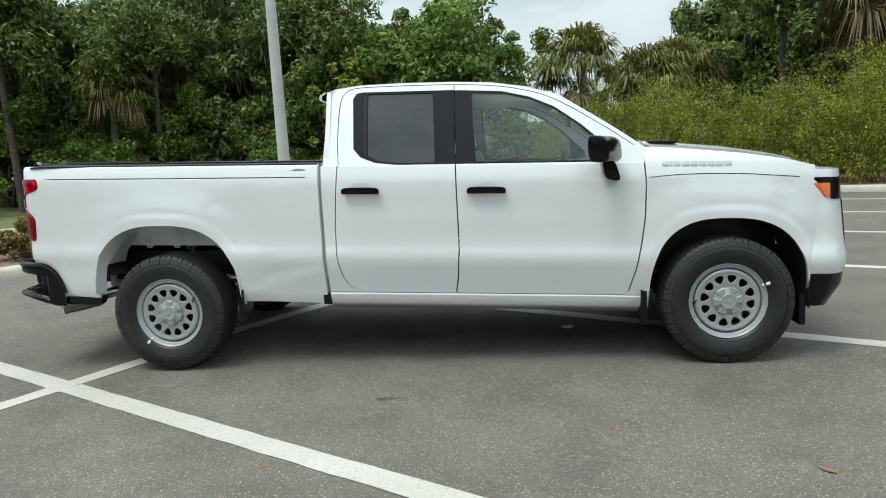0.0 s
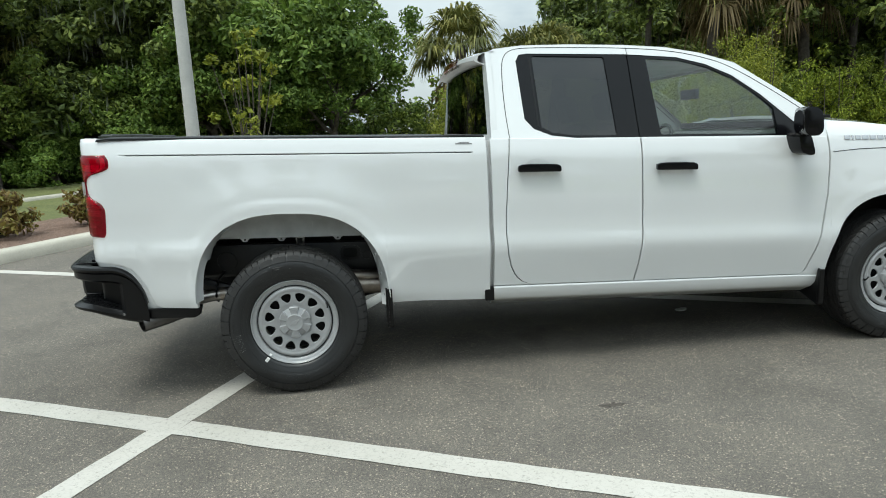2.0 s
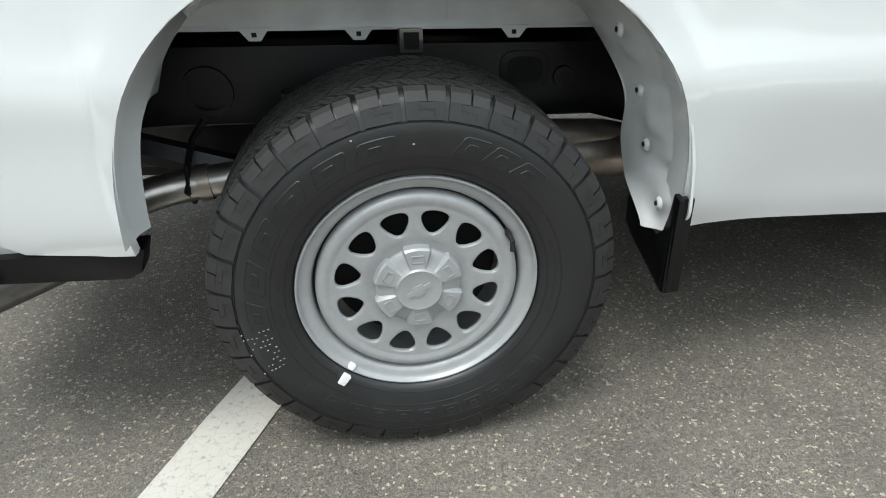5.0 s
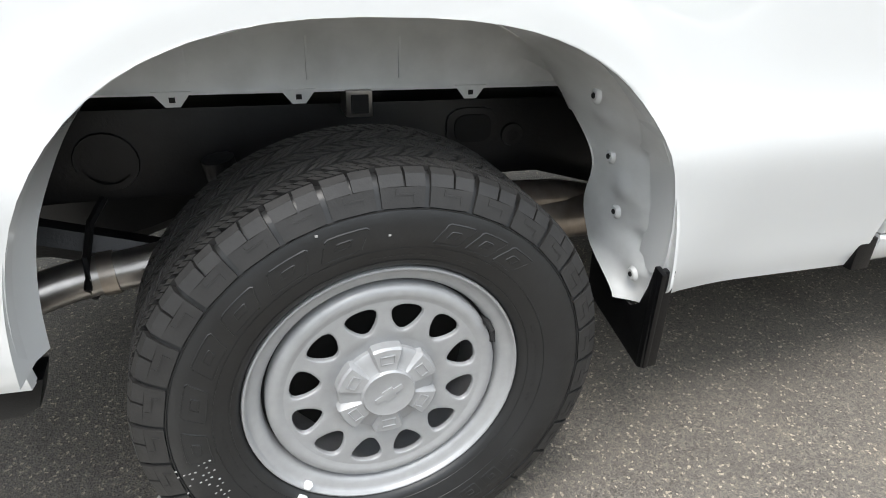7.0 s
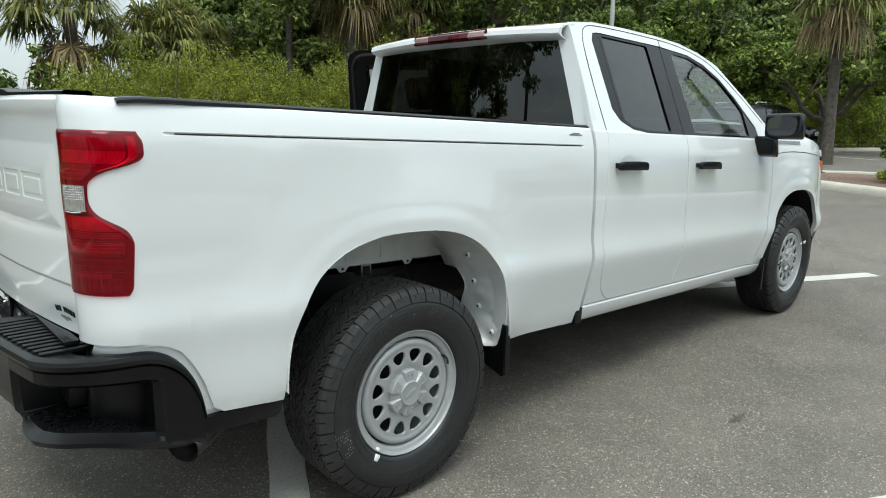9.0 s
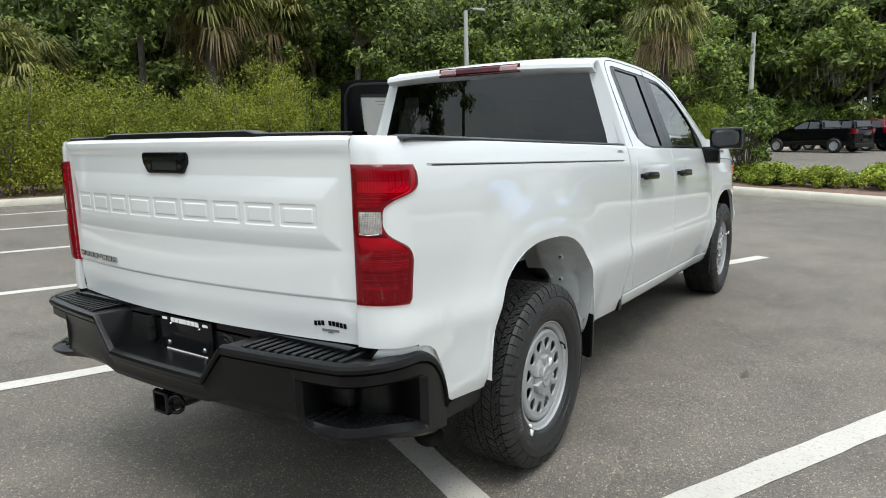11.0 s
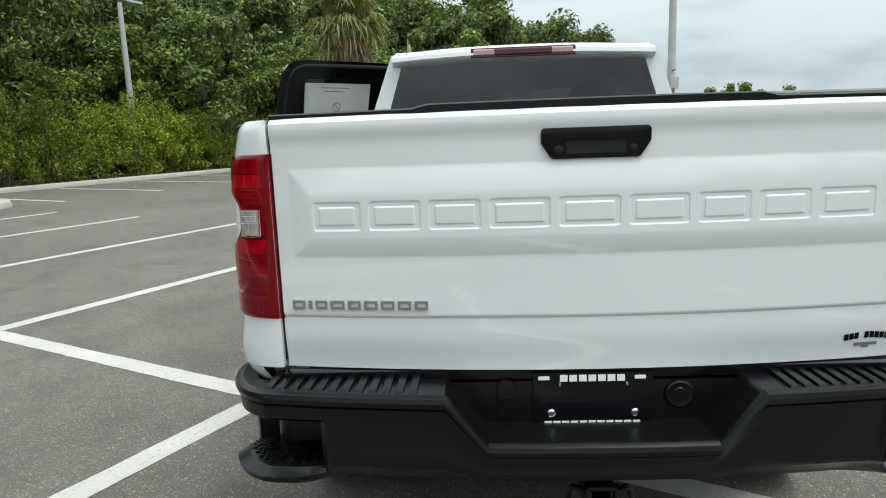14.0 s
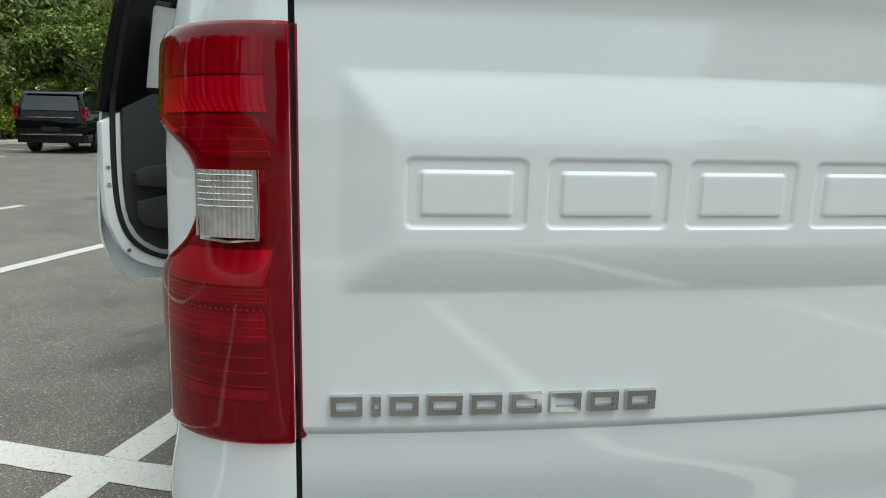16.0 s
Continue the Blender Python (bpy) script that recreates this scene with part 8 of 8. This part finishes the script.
CROSS = [(-2.15, 0.38), (-2.22, 0.72), (-2.18, 1.02), (-1.95, 1.42), (-1.7, 1.56), (-0.7, 1.64), (0.25, 1.60), (0.65, 1.44), (1.15, 1.08), (1.95, 0.96), (2.16, 0.80), (2.20, 0.42), (1.9, 0.26), (-1.9, 0.26)]
CROSS_GLASS = [[(-1.72, 1.10), (-1.62, 1.44), (-0.95, 1.50), (-0.95, 1.06)], [(-0.87, 1.06), (-0.87, 1.50), (0.18, 1.48), (0.90, 1.05)]]


def at_lot(s, n, heading):
    x, y, _ = lot(s, n)
    return pose(x, y, 0, 0, 0, heading)


ROW = math.degrees(math.atan2(NY, NX))
far_vehicle("parked_suv", "large black sport utility vehicle parked by the hedge", "suv", pose(23.2, 7.2, 0, 0, 0, -5), SUV, 1.18, 1.98, (-1.55, 1.55), BLACKPAINT, SUV_GLASS, rear_glass=((-2.535, 1.28), (-2.42, 1.70)), lamp=(-0.14, 0.22, 0.45))
for k, (s, n, mt, lb) in enumerate(((33.6, 18.5, BLACKPAINT, "black pickup truck parked in the far row"), (36.5, 18.5, BLACKPAINT, "black pickup truck parked in the far row"), (39.4, 18.5, REDPAINT, "dark red pickup truck parked in the far row"), (42.3, 18.5, REDPAINT, "red pickup truck parked in the far row"), (45.2, 18.5, SILVERPAINT, "silver pickup truck parked in the far row"))):
    far_vehicle("parked_pickup", lb, "pickup truck", at_lot(s, n, ROW) @ Matrix.Scale(0.88, 4), PICK, 1.40, 2.0, (-1.75, 1.85), mt, PICK_GLASS, wheel_r=0.41, rear_glass=((-0.98, 1.46), (-0.88, 1.82)))
far_vehicle("parked_car", "silver crossover parked far across the lot", "car", at_lot(43.5, 12.0, 146), CROSS, 1.05, 1.84, (-1.32, 1.32), SILVERPAINT, CROSS_GLASS, wheel_r=0.34, rear_glass=((-2.16, 1.10), (-1.97, 1.42)))
far_vehicle("parked_car", "pale silver crossover parked behind the island", "car", at_lot(32.4, 6.4, ROW + 128), CROSS, 1.05, 1.84, (-1.32, 1.32), SILVERPAINT, CROSS_GLASS, wheel_r=0.34, rear_glass=((-2.16, 1.10), (-1.97, 1.42)))
far_vehicle("parked_car", "bright blue crossover parked behind the island", "car", at_lot(25.6, 2.6, ROW + 128), CROSS, 1.05, 1.84, (-1.32, 1.32), BLUEPAINT, CROSS_GLASS, wheel_r=0.34, rear_glass=((-2.16, 1.10), (-1.97, 1.42)))

far_vehicle("parked_car", "bright blue crossover parked beside the other blue one", "car", pose(21.6, -12.4, 0, 0, 0, ROW + 128), CROSS, 1.05, 1.84, (-1.32, 1.32), BLUEPAINT, CROSS_GLASS, wheel_r=0.34, rear_glass=((-2.16, 1.10), (-1.97, 1.42)))

# ---- far buildings ----
bldg = thing("far_building", "low white commercial building behind the far trees", "building", at=pose(146, -66, 0, 0, 0, 15))
bm = bmesh.new()
box(bm, (-6, -22, 0), (6, 22, 6.4), 0.05)
part("wall", bm, concrete_material("white_plaster", (0.66, 0.66, 0.64)), bldg)
bm = bmesh.new()
box(bm, (-6.2, -22.2, 6.4), (6.2, 22.2, 6.9), 0.03)
part("roof", bm, POLE, bldg)
for k in range(11):
    bm = bmesh.new()
    box(bm, (-6.05, -20.6 + 3.8 * k, 3.4), (-5.97, -17.9 + 3.8 * k, 4.9), 0.01)
    part("window", bm, GLOSSBLACK, bldg)
shed = thing("garden_shed", "small white shed among the trees", "shed", at=pose(-9.5, 30, 0, 0, 0, 20))
bm = bmesh.new()
box(bm, (-1.6, -1.2, 0), (1.6, 1.2, 1.6), 0.02)
part("wall", bm, concrete_material("white_boards", (0.62, 0.63, 0.62)), shed)
bm = bmesh.new()
prism(bm, [(-1.35, 1.58), (0, 2.1), (1.35, 1.58)], -1.8, 1.8, 0.02, put=lambda a, y, b: (y, a, b))
part("roof", bm, POLE, shed)

# ---- small litter on the asphalt ----
_r2 = np.random.default_rng(9)
LEAFDRY = simple("dry_brown_leaf", (0.24, 0.11, 0.06), 0.8, 0.0, 60, 0.3)
for x, y, k in ((3.71, -2.44, 0.6), (2.9, -2.0, 0.3), (-2.2, -1.1, 0.5), (-1.5, -1.6, 0.35), (1.2, -2.4, 0.3), (-1.9, 0.4, 0.5)):
    bm = bmesh.new()
    pts = [(0.05 * math.cos(a) * (1 + 0.3 * math.cos(2 * a)), 0.028 * math.sin(a)) for a in np.linspace(0, math.tau, 13)[:-1]]
    prism(bm, pts, 0.0, 0.003, put=lambda a, d, b: (a, b, d + 0.006 + 0.16 * abs(b) + 0.05 * abs(a)))
    ob = mesh_object("dry_leaf", bm, LEAFDRY)
    ob.matrix_world = pose(x, y, 0, 0, 0, _r2.uniform(0, 360)) @ Matrix.Diagonal((k, k, k, 1))
    tagged(ob, "small dry brown leaf lying on the asphalt", "leaf", "leaves on the asphalt")
OIL = simple("dark_oil_stain", (0.075, 0.065, 0.054), 0.8, 0.0, 60, 0.45)
bm = bmesh.new()
ring = []
for k in range(40):
    a = k * math.tau / 40
    r = 0.030 + 0.008 * math.sin(2 * a + 1) + 0.005 * math.sin(7 * a) + _r2.uniform(-0.013, 0.011)
    ring.append(bm.verts.new((1.63 + 1.7 * r * math.cos(a), -1.55 + r * math.sin(a), 0.0035)))
bm.faces.new(ring)
ob = mesh_object("oil_spot", bm, OIL, None)
tagged(ob, "dark oil spot on the asphalt beside the truck", "oil stain")

# small pale piece on the ground under the truck, in the paper colour
bm = bmesh.new()
prism(bm, rounded([(-0.055, -0.02), (-0.04, 0.03), (0.03, 0.035), (0.06, 0.0), (0.02, -0.03)], 1), 0.004, 0.012, 0.002, put=lambda a, d, b: (a, b, d + 0.12 * abs(a)))
ob = mesh_object("pale_patch", bm, PAPER)
ob.matrix_world = pose(2.8, -0.04, 0, 0, 0, 20)
tagged(ob, "small white patch on the ground under the truck", "litter")

# strip of asphalt closing the corner beside the rounded kerb
flat("asphalt_corner", [lot(s, n)[:2] for s, n in ((3.4, 15.2), (6.5, 15.2), (6.5, 18.2), (3.4, 18.2))], -0.005, ASPHALT, "worn grey asphalt beside the rounded kerb", "asphalt")
